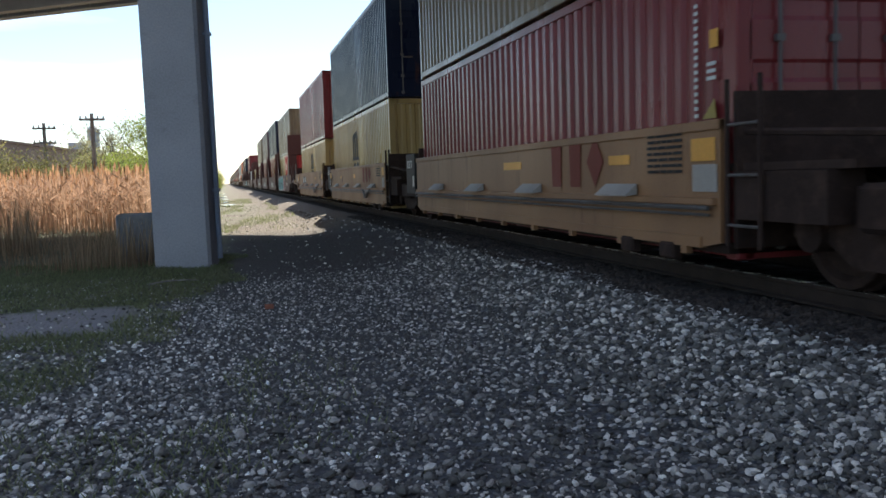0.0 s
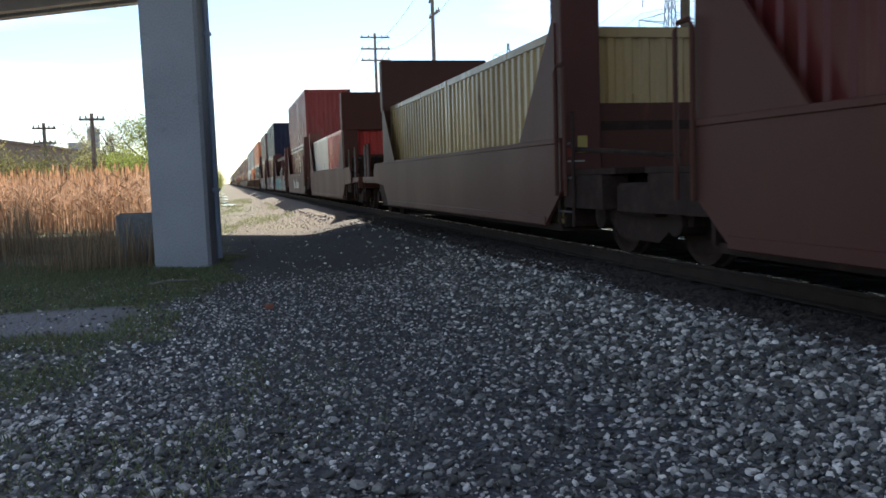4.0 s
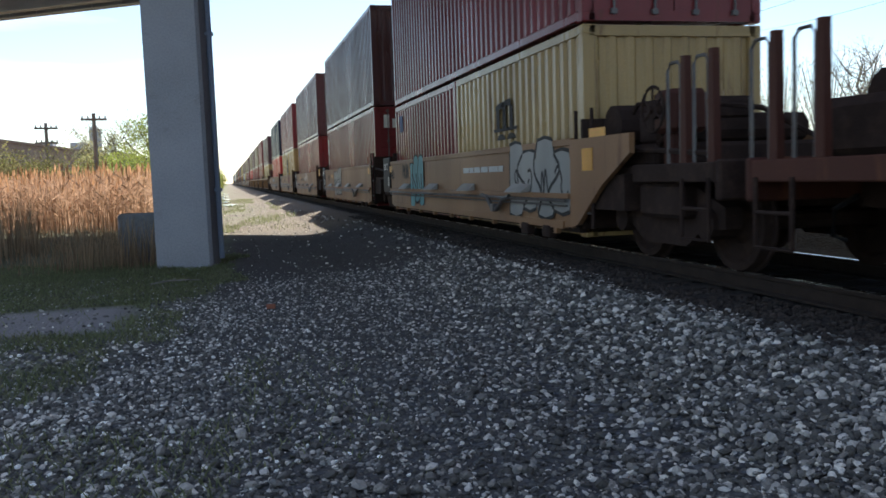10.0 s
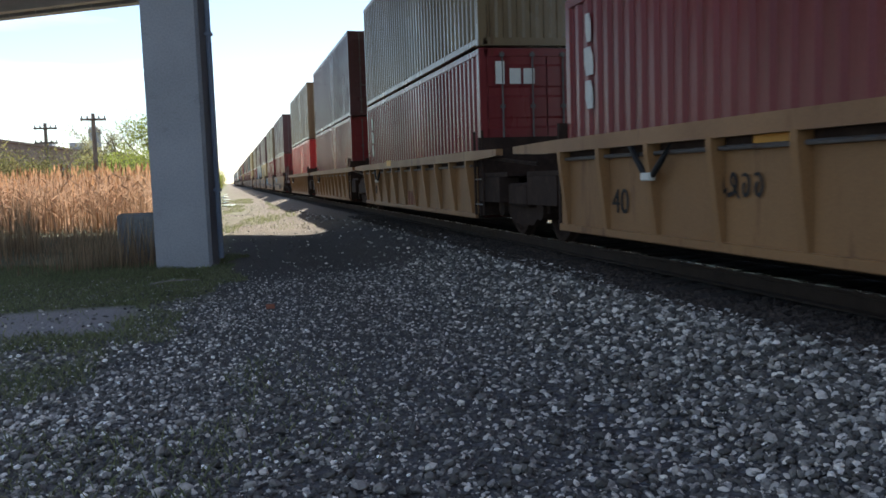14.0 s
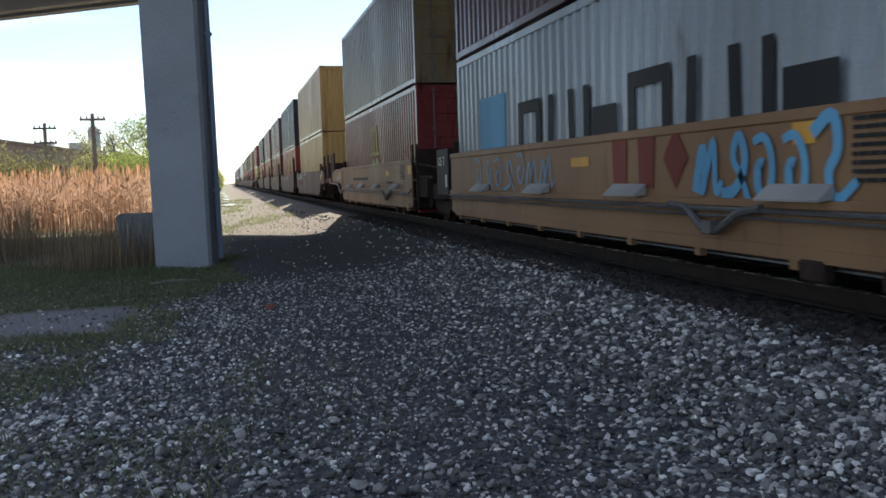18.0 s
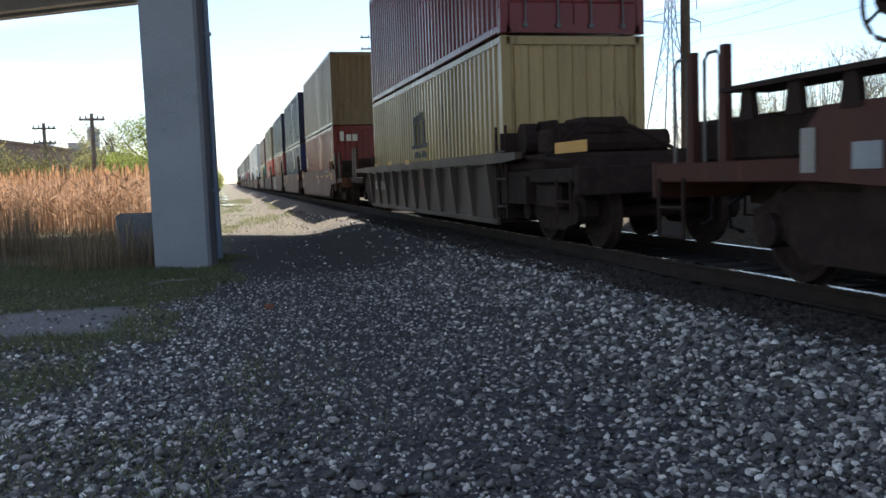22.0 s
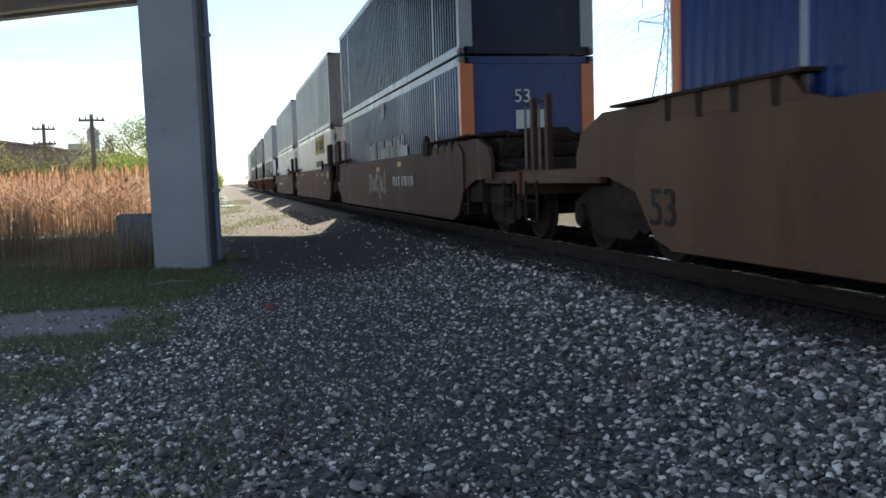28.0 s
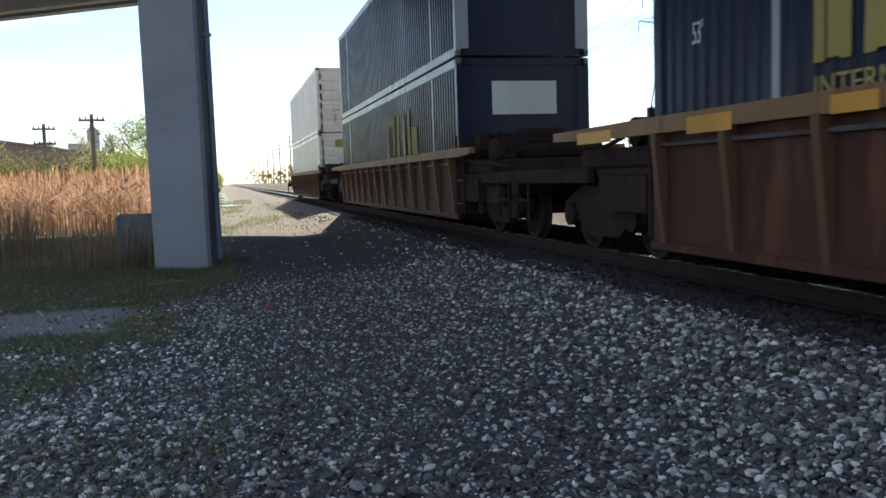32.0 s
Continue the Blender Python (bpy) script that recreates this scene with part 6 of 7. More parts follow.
xs = [-400, -250, -150, -90, -60, -40, -28, -20, -15] + [-12 + 0.35 * i for i in range(78)] + [16, 19, 24, 32, 45, 70, 110, 200, 400]
ys = [-60, -30, -15, -8, -4] + [-2 + 0.4 * i for i in range(80)] + [31 + 1.5 * i for i in range(40)] + [95, 110, 130, 160, 200, 260, 350, 500, 800, 1300, 2200]
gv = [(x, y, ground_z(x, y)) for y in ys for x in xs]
gf = [(j * len(xs) + i, j * len(xs) + i + 1, (j + 1) * len(xs) + i + 1, (j + 1) * len(xs) + i) for j in range(len(ys) - 1) for i in range(len(xs) - 1)]


def ground_material():
    m = bpy.data.materials.new("ground_gravel_and_grass")
    m.use_nodes = True
    n, l = m.node_tree.nodes, m.node_tree.links
    b = n["Principled BSDF"]
    b.inputs["Roughness"].default_value = 0.93
    co = n.new("ShaderNodeTexCoord")
    sep = n.new("ShaderNodeSeparateXYZ")
    wide = n.new("ShaderNodeMapping")
    wide.inputs["Scale"].default_value = (1.09, 1, 1)
    l.new(co.outputs["Object"], wide.inputs["Vector"])
    l.new(wide.outputs[0], sep.inputs[0])

    def tex(scale, detail=4):
        t = n.new("ShaderNodeTexNoise")
        t.inputs["Scale"].default_value, t.inputs["Detail"].default_value = scale, detail
        l.new(co.outputs["Object"], t.inputs["Vector"])
        return t.outputs["Fac"]

    def ramp(src, a, c):
        r = n.new("ShaderNodeMapRange")
        r.inputs["From Min"].default_value, r.inputs["From Max"].default_value = a, c
        l.new(src, r.inputs["Value"])
        return r.outputs[0]

    def mixed(fac, a, c):
        x = n.new("ShaderNodeMix")
        x.data_type = "RGBA"
        if isinstance(fac, float):
            x.inputs["Factor"].default_value = fac
        else:
            l.new(fac, x.inputs["Factor"])
        for key, v in (("A", a), ("B", c)):
            if isinstance(v, tuple):
                x.inputs[key].default_value = (*v, 1)
            else:
                l.new(v, x.inputs[key])
        return x.outputs["Result"]

    def math2(op, a, c):
        x = n.new("ShaderNodeMath")
        x.operation = op
        for i, v in enumerate((a, c)):
            if isinstance(v, (int, float)):
                x.inputs[i].default_value = v
            else:
                l.new(v, x.inputs[i])
        return x.outputs[0]

    vor = n.new("ShaderNodeTexVoronoi")
    vor.inputs["Scale"].default_value = 19
    l.new(co.outputs["Object"], vor.inputs["Vector"])
    sepc = n.new("ShaderNodeSeparateColor")
    l.new(vor.outputs["Color"], sepc.inputs[0])
    gravel = mixed(sepc.outputs[0], (0.06, 0.06, 0.063), (0.19, 0.19, 0.2))
    # gravel paler westwards, the stronger light there put into its colour
    gravel = mixed(math2("MULTIPLY", ramp(sep.outputs[0], 1.0, -0.8), 0.5), gravel, (0.24, 0.235, 0.22))
    gravel = mixed(ramp(vor.outputs["Distance"], 0.25, 0.75), gravel, (0.03, 0.028, 0.026))
    fines = mixed(tex(45), (0.05, 0.048, 0.048), (0.13, 0.127, 0.127))
    # the worn way between the shoulder and the grass is finer and browner
    wobble = math2("MULTIPLY", math2("SUBTRACT", tex(0.5), 0.5), 2.4)
    xw = math2("ADD", sep.outputs[0], wobble)
    way = math2("MULTIPLY", ramp(xw, -2.2, -0.6), ramp(xw, 2.6, 1.6))
    col = mixed(math2("MULTIPLY", way, 0.7), gravel, fines)
    # grass to the west and in tufts
    grass = mixed(tex(14), (0.13, 0.14, 0.08), (0.22, 0.215, 0.13))
    rim = math2("MULTIPLY", math2("SUBTRACT", ramp(sep.outputs[1], 6.7, 13.5), 1.0), 1.3)
    inside = ramp(math2("SUBTRACT", math2("ADD", sep.outputs[0], math2("MULTIPLY", wobble, 0.4)), rim), 0.2, -0.5)
    gmask = math2("MULTIPLY", math2("MULTIPLY", inside, ramp(sep.outputs[1], 5.2, 7.2)), ramp(tex(1.3), 0.3, 0.45))
    far = math2("MULTIPLY", ramp(sep.outputs[1], 24, 34), math2("MULTIPLY", ramp(xw, 2.6, 0.4), math2("MULTIPLY", ramp(tex(0.4), 0.42, 0.56), 0.75)))
    # darker, browner ground from about y = 12, tan beyond y = 22
    dark_mid = math2("MULTIPLY", ramp(math2("ADD", sep.outputs[1], math2("MULTIPLY", wobble, 1.2)), 11.5, 14.5), ramp(xw, 3.9, 2.9))
    col = mixed(math2("MULTIPLY", dark_mid, 0.85), col, mixed(tex(9), (0.035, 0.029, 0.026), (0.07, 0.058, 0.05)))
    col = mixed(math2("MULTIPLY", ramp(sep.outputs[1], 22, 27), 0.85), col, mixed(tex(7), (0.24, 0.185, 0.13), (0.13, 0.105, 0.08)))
    col = mixed(math2("MAXIMUM", gmask, far), col, grass)
    dry = mixed(tex(8), (0.12, 0.085, 0.045), (0.18, 0.135, 0.075))
    col = mixed(math2("MULTIPLY", ramp(xw, -9, -13), ramp(sep.outputs[1], 22, 28)), col, dry)
    col = mixed(math2("MULTIPLY", ramp(xw, 7.2, 8.4), 0.95), col, mixed(tex(5), (0.07, 0.05, 0.03), (0.14, 0.11, 0.06)))
    # a bare patch of packed grit in the grass
    patch = math2("MULTIPLY", math2("MULTIPLY", ramp(sep.outputs[0], -1.0, -1.5), ramp(sep.outputs[1], 9.1, 9.5)), ramp(sep.outputs[1], 11.3, 10.9))
    col = mixed(patch, col, mixed(tex(60), (0.24, 0.22, 0.22), (0.34, 0.32, 0.32)))
    # dark brown strip under the train
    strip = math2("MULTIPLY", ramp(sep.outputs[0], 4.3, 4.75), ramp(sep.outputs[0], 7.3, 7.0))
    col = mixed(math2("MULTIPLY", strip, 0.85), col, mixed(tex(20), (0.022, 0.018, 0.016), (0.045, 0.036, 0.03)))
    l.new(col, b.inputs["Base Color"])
    bp = n.new("ShaderNodeBump")
    bp.inputs["Strength"].default_value, bp.inputs["Distance"].default_value = 0.9, 0.04
    l.new(math2("SUBTRACT", 1.0, vor.outputs["Distance"]), bp.inputs["Height"])
    l.new(bp.outputs[0], b.inputs["Normal"])
    return m


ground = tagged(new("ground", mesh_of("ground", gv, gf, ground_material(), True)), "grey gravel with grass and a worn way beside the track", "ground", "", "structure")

# ---- track ----
track = thing("track", "single railway track on stone ballast with timber ties", "railway track", "", (0, 0, 0), "structure")
RAIL_PROFILE = [(-0.07, -0.17), (0.07, -0.17), (0.07, -0.155), (0.012, -0.14), (0.012, -0.045), (0.036, -0.035), (0.036, -0.004), (-0.036, -0.004), (-0.036, -0.035), (-0.012, -0.045), (-0.012, -0.14), (-0.07, -0.155)]
for sx in (-1, 1):
    r = put("rail", Shape().prism(RAIL_PROFILE, "y", -60, 2000).mesh("rail", RAILSIDE), track, (TRACK_X + sx * 0.755, 0, 0), "rusty steel rail")
    put("rail_head", Shape().box(-0.034, 0.034, -60, 2000, -0.005, 0.0).mesh("rail_head", RAILTOP), r, (0, 0, 0), "polished running surface")
tie_me = Shape().box(-1.3, 1.3, -0.115, 0.115, -0.36, -0.175, 0.012).mesh("tie", TIEWOOD)
for i in range(290):
    put("tie", tie_me, track, (TRACK_X + random.uniform(-0.03, 0.03), -6 + i * 0.55, random.uniform(-0.012, 0.0)), "", (0, 0, random.uniform(-0.8, 0.8)))

# ---- ballast stones ----
def stone_shape(rng):
    t = (1 + 5 ** 0.5) / 2
    vs = [(-1, t, 0), (1, t, 0), (-1, -t, 0), (1, -t, 0), (0, -1, t), (0, 1, t), (0, -1, -t), (0, 1, -t), (t, 0, -1), (t, 0, 1), (-t, 0, -1), (-t, 0, 1)]
    sc = (rng.uniform(0.75, 1.25), rng.uniform(0.6, 1.0), rng.uniform(0.45, 0.8))
    return np.array([[c / 1.9 * k * rng.uniform(0.72, 1.2) for c, k in zip(v, sc)] for v in vs])


ICO = np.array([(0, 11, 5), (0, 5, 1), (0, 1, 7), (0, 7, 10), (0, 10, 11), (1, 5, 9), (5, 11, 4), (11, 10, 2), (10, 7, 6), (7, 1, 8),
                (3, 9, 4), (3, 4, 2), (3, 2, 6), (3, 6, 8), (3, 8, 9), (4, 9, 5), (2, 4, 11), (6, 2, 10), (8, 6, 7), (9, 8, 1)])
rng = random.Random(11)
STONES = [stone_shape(rng) for _ in range(24)]


def stone_bed(count, x0, x1, y0, y1, r0, r1, seed, keep=None, material=STONE):
    rs = np.random.RandomState(seed)
    V, F = [], []
    k = 0
    for _ in range(count):
        x, y = rs.uniform(x0, x1), y0 + (y1 - y0) * rs.uniform() ** 1.5
        if keep and rs.uniform() > keep(x, y):
            continue
        r = 0.92 * (r0 + (r1 - r0) * rs.uniform() ** 1.6) * (0.72 + 0.46 * min(1, max(0, (x - 0.9) / 2.6)) + 0.22 * min(1, max(0, (0.2 - x) / 1.5)))
        a = rs.uniform(0, 6.28)
        ca, sa = math.cos(a), math.sin(a)
        tx, ty = rs.uniform(-0.5, 0.5, 2)
        s = STONES[rs.randint(24)] * r
        p = np.stack([s[:, 0] * ca - s[:, 1] * sa, s[:, 0] * sa + s[:, 1] * ca, s[:, 2] + s[:, 0] * tx + s[:, 1] * ty], 1)
        p += (x, y, ground_z(x, y) + r * 0.25)
        V.append(p)
        F.append(ICO + k)
        k += 12
    V, F = np.concatenate(V), np.concatenate(F)
    return mesh_of("ballast_stones", V.tolist(), F.tolist(), material)


def bed_keep(x, y):
    """Thick on the shoulder, thin on the worn way and in the grass."""
    x = x * 1.09
    w = noise.noise((x * 0.5, y * 0.35, 5.0)) * 0.9
    xx = x + w
    if 9.0 < y < 11.4 and x < -1.1:
        return 0.04
    if y > 6.7 and x + 2 * w < -1.3 + 0.19 * (min(y, 13.5) - 6.7):
        return 0.4
    if y > 11.5 and xx < 3.3:
        return max(0.12, 1 - (y - 11.5) / 3)
    if 8.5 < y < 28 and xx >= 2.8:
        return max(0.2, 1 - (y - 8.5) / 5)
    if x > 4.34 - 0.03 * (y - 4):
        return 0.0
    if xx > 2.3:
        return 1.0
    if xx > -0.9:
        return 0.8
    return 1.0


tagged(new("ballast_stones", stone_bed(92000, -3.9, 4.05, 2.9, 15, 0.010, 0.036, 3, bed_keep)), "loose grey crushed stones on the ground beside the track", "ballast", "", "stuff")
tagged(new("stained_stones", stone_bed(15000, 3.72, 4.6, 3.2, 28, 0.014, 0.04, 9, None, DARKSTONE)), "dark brown stones along the ties", "ballast", "", "stuff")
tagged(new("rear_stones", stone_bed(26000, -6.0, 3.75, 3.1, -12, 0.014, 0.04, 12, bed_keep)), "loose grey crushed stones on open ground", "ballast", "", "stuff")
tagged(new("pale_stones", stone_bed(20000, -3.3, 1.1, 3.3, 11, 0.012, 0.034, 8, lambda x, y: bed_keep(x, y) * min(1, max(0, (1.2 - x) / 1.6)), BRIGHTSTONE)), "crushed stones in sparse grass, brighter light painted into them", "ballast", "", "stuff")
tagged(new("far_ballast_stones", stone_bed(9000, -0.9, 4.2, 15, 60, 0.02, 0.05, 4, bed_keep)), "loose grey crushed stones on the far shoulder", "ballast", "", "stuff")

# the largest loose stones lie on top, each by itself
rng = random.Random(19)
LOOSE = [mesh_of("stone", (STONES[i] * 0.033).tolist(), ICO.tolist(), STONE) for i in range(12)]
for i in range(250):
    y = rng.uniform(3.6, 6.0)
    x = rng.uniform(-0.3 * y - 0.2, min(0.82 * y, 3.9))
    k = rng.uniform(0.8, 1.35)
    st = put("stone", LOOSE[i % 12], ground, (x, y, ground_z(x, y) + 0.022 * k), "", (rng.uniform(-20, 20), rng.uniform(-20, 20), rng.uniform(0, 360)))
    st.scale = (k, k, k)

chip = tagged(new("brick_fragment", Shape().prism([(-0.05, -0.03), (0.04, -0.035), (0.055, 0.0), (0.03, 0.035), (-0.045, 0.03)], "z", -0.015, 0.035).mesh("brick_fragment", mat("broken_brick", (0.42, 0.16, 0.10), 0.9, 0, None, 0.3, 8, 0.4, 60))), "broken piece of orange-red brick among stones", "brick")
chip.location = (0.41, 10.15, ground_z(0.41, 10.15) + 0.035)
twig = tagged(new("stick", Shape().tube([(-1.15, 13.2, 0.0), (-0.9, 13.25, 0.03), (-0.62, 13.2, 0.035), (-0.45, 13.3, 0.01)], 0.014, 6, 0.008).mesh("stick", mat("dead_wood", (0.34, 0.30, 0.26), 0.9, 0, None, 0.3, 6, 0.3, 40))), "thin pale dead stick lying in short grass", "stick")
twig.location = (0, 0, ground_z(-0.8, 13.2) + 0.04)
# ---- overpass ----
U = Vector((0.8374, -0.5466, 0))
N = Vector((0.5466, 0.8374, 0))
SKEW = math.degrees(math.atan2(U.y, U.x))
DECK_Z, DECK_FAR, DECK_NEAR = 8.58, 31.3, 9.4
deck = thing("overpass", "wide road overpass with a ribbed steel edge girder", "bridge", "", (0, 0, 0))
deck.rotation_euler = (0, 0, radians(SKEW))
put("deck_slab", Shape().box(-70, 60, DECK_NEAR, DECK_FAR - 0.4, DECK_Z + 1.3, DECK_Z + 1.7).mesh("deck_slab", CONCRETE), deck)
put("edge_girder", Shape().box(-70, 60, DECK_FAR - 0.25, DECK_FAR - 0.2, DECK_Z, DECK_Z + 1.4).box(-70, 60, DECK_FAR - 0.45, DECK_FAR, DECK_Z, DECK_Z + 0.05).mesh("edge_girder", FASCIA), deck)
put("parapet", Shape().box(-70, 60, DECK_FAR - 0.4, DECK_FAR, DECK_Z + 1.45, DECK_Z + 2.7, 0.03).mesh("parapet", CONCRETE), deck)
for i in range(5):
    put("girder", Shape().box(-70, 60, -0.02, 0.02, DECK_Z, DECK_Z + 1.3).box(-70, 60, -0.2, 0.2, DECK_Z, DECK_Z + 0.05).mesh("girder", FASCIA), deck, (0, DECK_NEAR + 0.6 + i * 5.0, 0))
stiff = Shape().box(-0.012, 0.012, DECK_FAR - 0.31, DECK_FAR - 0.22, DECK_Z + 0.05, DECK_Z + 1.35).mesh("stiffener", FASCIA)
for i in range(24):
    put("stiffener", stiff, deck, (-46 + i * 1.5, 0, 0))
pier = thing("pier", "grey concrete bridge pier standing in grass", "bridge pier", "", (-0.75, 16.56, -0.53))
pier.rotation_euler = (0, radians(-0.4), radians(-14))
put("shaft", Shape().prism([(-0.49, -0.3), (0.455, -0.3), (0.51, -0.24), (0.51, 0.26), (0.455, 0.32), (-0.435, 0.32), (-0.49, 0.26)], "z", -0.6, 9.0).mesh("shaft", CONCRETE), pier)
put("drain_pipe", Shape().tube([(0.575, 0.12, 0.15), (0.575, 0.12, 9.0)], 0.05, 8).mesh("drain_pipe", GIRDER), pier, (0, 0, 0), "grey drain pipe")
for z in (1.4, 4.2, 7.0):
    put("pipe_clip", cached("pipeclip", lambda: Shape().box(0.5, 0.64, 0.06, 0.18, -0.03, 0.03).mesh("pipe_clip", GIRDER)), pier, (0, 0, z))
put("pier_cap", Shape().box(-0.8, 0.8, -0.6, 0.6, 9.0, 9.12, 0.03).mesh("pier_cap", CONCRETE), pier)
put("footing", Shape().box(-0.75, 0.75, -0.5, 0.55, -0.5, 0.02, 0.03).mesh("footing", CONCRETE), pier)
block = thing("concrete_block", "low weathered concrete block beside the pier, painted darker for shade", "concrete block", "", (-1.70, 18.3, -0.55))
put("block_body", Shape().box(-0.41, 0.64, -0.35, 0.35, -0.2, 1.0, 0.04).mesh("block_body", BLOCKSTONE), block)
# ---- reeds and grass ----
def leafy(name, base, second, vary=0.35, rough=0.75):
    m = mat(name, base, rough, 0, second, 0.3, 1.5, 0.0, 20, vary=vary)
    n, l = m.node_tree.nodes, m.node_tree.links
    b = n["Principled BSDF"]
    b.inputs["Subsurface Weight"].default_value = 0.0
    tr = n.new("ShaderNodeBsdfTranslucent")
    col = b.inputs["Base Color"].links[0].from_socket
    l.new(col, tr.inputs["Color"])
    ms = n.new("ShaderNodeMixShader")
    ms.inputs[0].default_value = 0.55
    out = n["Material Output"]
    l.new(b.outputs[0], ms.inputs[1])
    l.new(tr.outputs[0], ms.inputs[2])
    l.new(ms.outputs[0], out.inputs["Surface"])
    return m


REED = leafy("dry_reed", (0.45, 0.285, 0.185), (0.53, 0.355, 0.25), 0.35)
PLUME = leafy("reed_plume", (0.42, 0.22, 0.12), (0.52, 0.32, 0.18), 0.35)
DRYSTALK = leafy("dry_stalk", (0.40, 0.28, 0.17), (0.30, 0.22, 0.14), 0.4)
GRASS = leafy("green_grass", (0.20, 0.225, 0.105), (0.26, 0.27, 0.15), 0.4)
LEAF_YOUNG = leafy("young_leaf", (0.28, 0.36, 0.07), (0.36, 0.38, 0.12), 0.35)
LEAF_OLIVE = leafy("olive_leaf", (0.20, 0.21, 0.07), (0.27, 0.22, 0.10), 0.35)
LEAF_PALE = leafy("pale_bud", (0.38, 0.36, 0.22), (0.30, 0.31, 0.16), 0.3)
# bark paled to grey for the far trees, haze put into the colour
TWIG = mat("hazed_twig", (0.30, 0.275, 0.25), 0.9, 0, None, 0.3, 2, 0.3, 30)
BARK = mat("bark", (0.16, 0.13, 0.10), 0.9, 0, None, 0.4, 2, 0.5, 30)
# wood lightened, the haze over the poles painted into it
POLEWOOD = mat("hazed_pole_wood", (0.26, 0.22, 0.19), 0.9, 0, None, 0.3, 2, 0.3, 30)


def blades(spots, seed, materials, h0, h1, width, plume=False, bend=0.15):
    rs = np.random.RandomState(seed)
    V, F, M = [], [], []
    for x, y in spots:
        z = ground_z(x, y) - 0.02
        h = rs.uniform(h0, h1)
        a = rs.uniform(0, 6.28)
        lx, ly = math.cos(a), math.sin(a)
        bx, by = rs.uniform(-bend, bend, 2) * h
        k = len(V)
        w = width * rs.uniform(0.7, 1.3)
        for t, q in ((0, 1), (0.55, 0.8), (1, 0.25)):
            V += [(x + bx * t * t - lx * w * q, y + by * t * t - ly * w * q, z + h * t), (x + bx * t * t + lx * w * q, y + by * t * t + ly * w * q, z + h * t)]
        F += [(k, k + 1, k + 3, k + 2), (k + 2, k + 3, k + 5, k + 4)]
        M += [0, 0]
        if plume:
            for j in range(2):
                k = len(V)
                s = rs.uniform(0.3, 0.85)
                c = rs.uniform(0, 6.28)
                px, py, pz = x + bx * s * s, y + by * s * s, z + h * s
                ex, ey = math.cos(c) * 0.28, math.sin(c) * 0.28
                V += [(px, py, pz - 0.015), (px + ex, py + ey, pz + 0.16), (px + ex * 0.9, py + ey * 0.9, pz + 0.19), (px, py, pz + 0.02)]
                F.append((k, k + 1, k + 2, k + 3))
                M.append(0)
            if rs.uniform() < 0.35:
                k = len(V)
                px, py, pz = x + bx, y + by, z + h
                w2 = 0.035
                V += [(px - lx * 0.01, py - ly * 0.01, pz - 0.05), (px - lx * w2, py - ly * w2, pz + 0.08), (px, py, pz + 0.26), (px + lx * w2, py + ly * w2, pz + 0.08)]
                F.append((k, k + 1, k + 2, k + 3))
                M.append(1)
    me = mesh_of("blades", V, F, materials)
    me.polygons.foreach_set("material_index", M)
    return me


def spots(count, x0, x1, y0, y1, seed, keep=lambda x, y: 1.0, near=1.0):
    rs = np.random.RandomState(seed)
    out = []
    while len(out) < count:
        x, y = rs.uniform(x0, x1), y0 + (y1 - y0) * rs.uniform() ** near
        if rs.uniform() < keep(x, y):
            out.append((x, y))
    return out


tagged(new("reeds", blades(spots(11000, -24, -2.4, 27.5, 52, 21, lambda x, y: (1.0 if x < -0.092 * y + 0.37 else 0.15) * (0.55 * x + 0.84 * y > 23.0), 1.0), 22, [REED, PLUME], 1.36, 2.14, 0.016, True, 0.12)), "dense stand of dry orange reeds with brown plumes", "reeds", "", "stuff")
tagged(new("dry_stalks", blades(spots(4200, -13, -1.1, 15.8, 27.5, 23, lambda x, y: (0.3 + 0.7 * (noise.noise((x * 0.35, y * 0.35, 9)) > 0.0)) * (1 if x < -0.064 * y - 0.37 else 0.0), 0.8), 24, [DRYSTALK], 0.11, 0.46, 0.009, False, 0.3)), "low brown dead stalks in the shade", "weeds", "", "stuff")
tagged(new("block_stalks", blades(spots(260, -3.1, -1.24, 16.5, 17.9, 33), 34, [DRYSTALK], 0.36, 1.05, 0.009, False, 0.15)), "dead stalks in front of the concrete block", "weeds", "", "stuff")
tagged(new("tall_stalks", blades(spots(1300, -11, -3.7, 19.5, 25, 25, lambda x, y: 1.0 if x < -0.194 * y else 0.03, 1.0), 26, [DRYSTALK], 0.55, 1.46, 0.011, False, 0.12)), "tall brown dead stalks in the shade", "weeds", "", "stuff")


def grass_keep(x, y):
    x = x * 1.09
    if x < -0.31 * y - 0.6:
        return 0.0
    if 9.2 < y + 0.3 * noise.noise((x, y, 1.0)) < 11.2 and x < -1.2 - 0.4 * noise.noise((x, y, 1.0)):
        return 0.03
    g = noise.noise((x * 0.7, y * 0.7, 4.0))
    edge = -1.3 + 0.19 * (min(y, 13.5) - 6.7) + 0.9 * g + 0.4 * noise.noise((x * 2.2, y * 2.2, 1.0))
    if y > 6.3 and x < edge and g > -0.35:
        return 1.0
    return 0.4 if g > -0.02 and x < 0.4 - 0.12 * (8 - y) and y < 8 else (0.1 if g > 0.17 and x < 2.0 and y < 11 else 0.0)


tagged(new("grass", blades(spots(42000, -6.0, 0.9, 3.8, 18.5, 27, grass_keep, 1.0), 28, [GRASS], 0.03, 0.10, 0.006, False, 0.9)), "short green grass between the stones", "grass", "", "stuff")
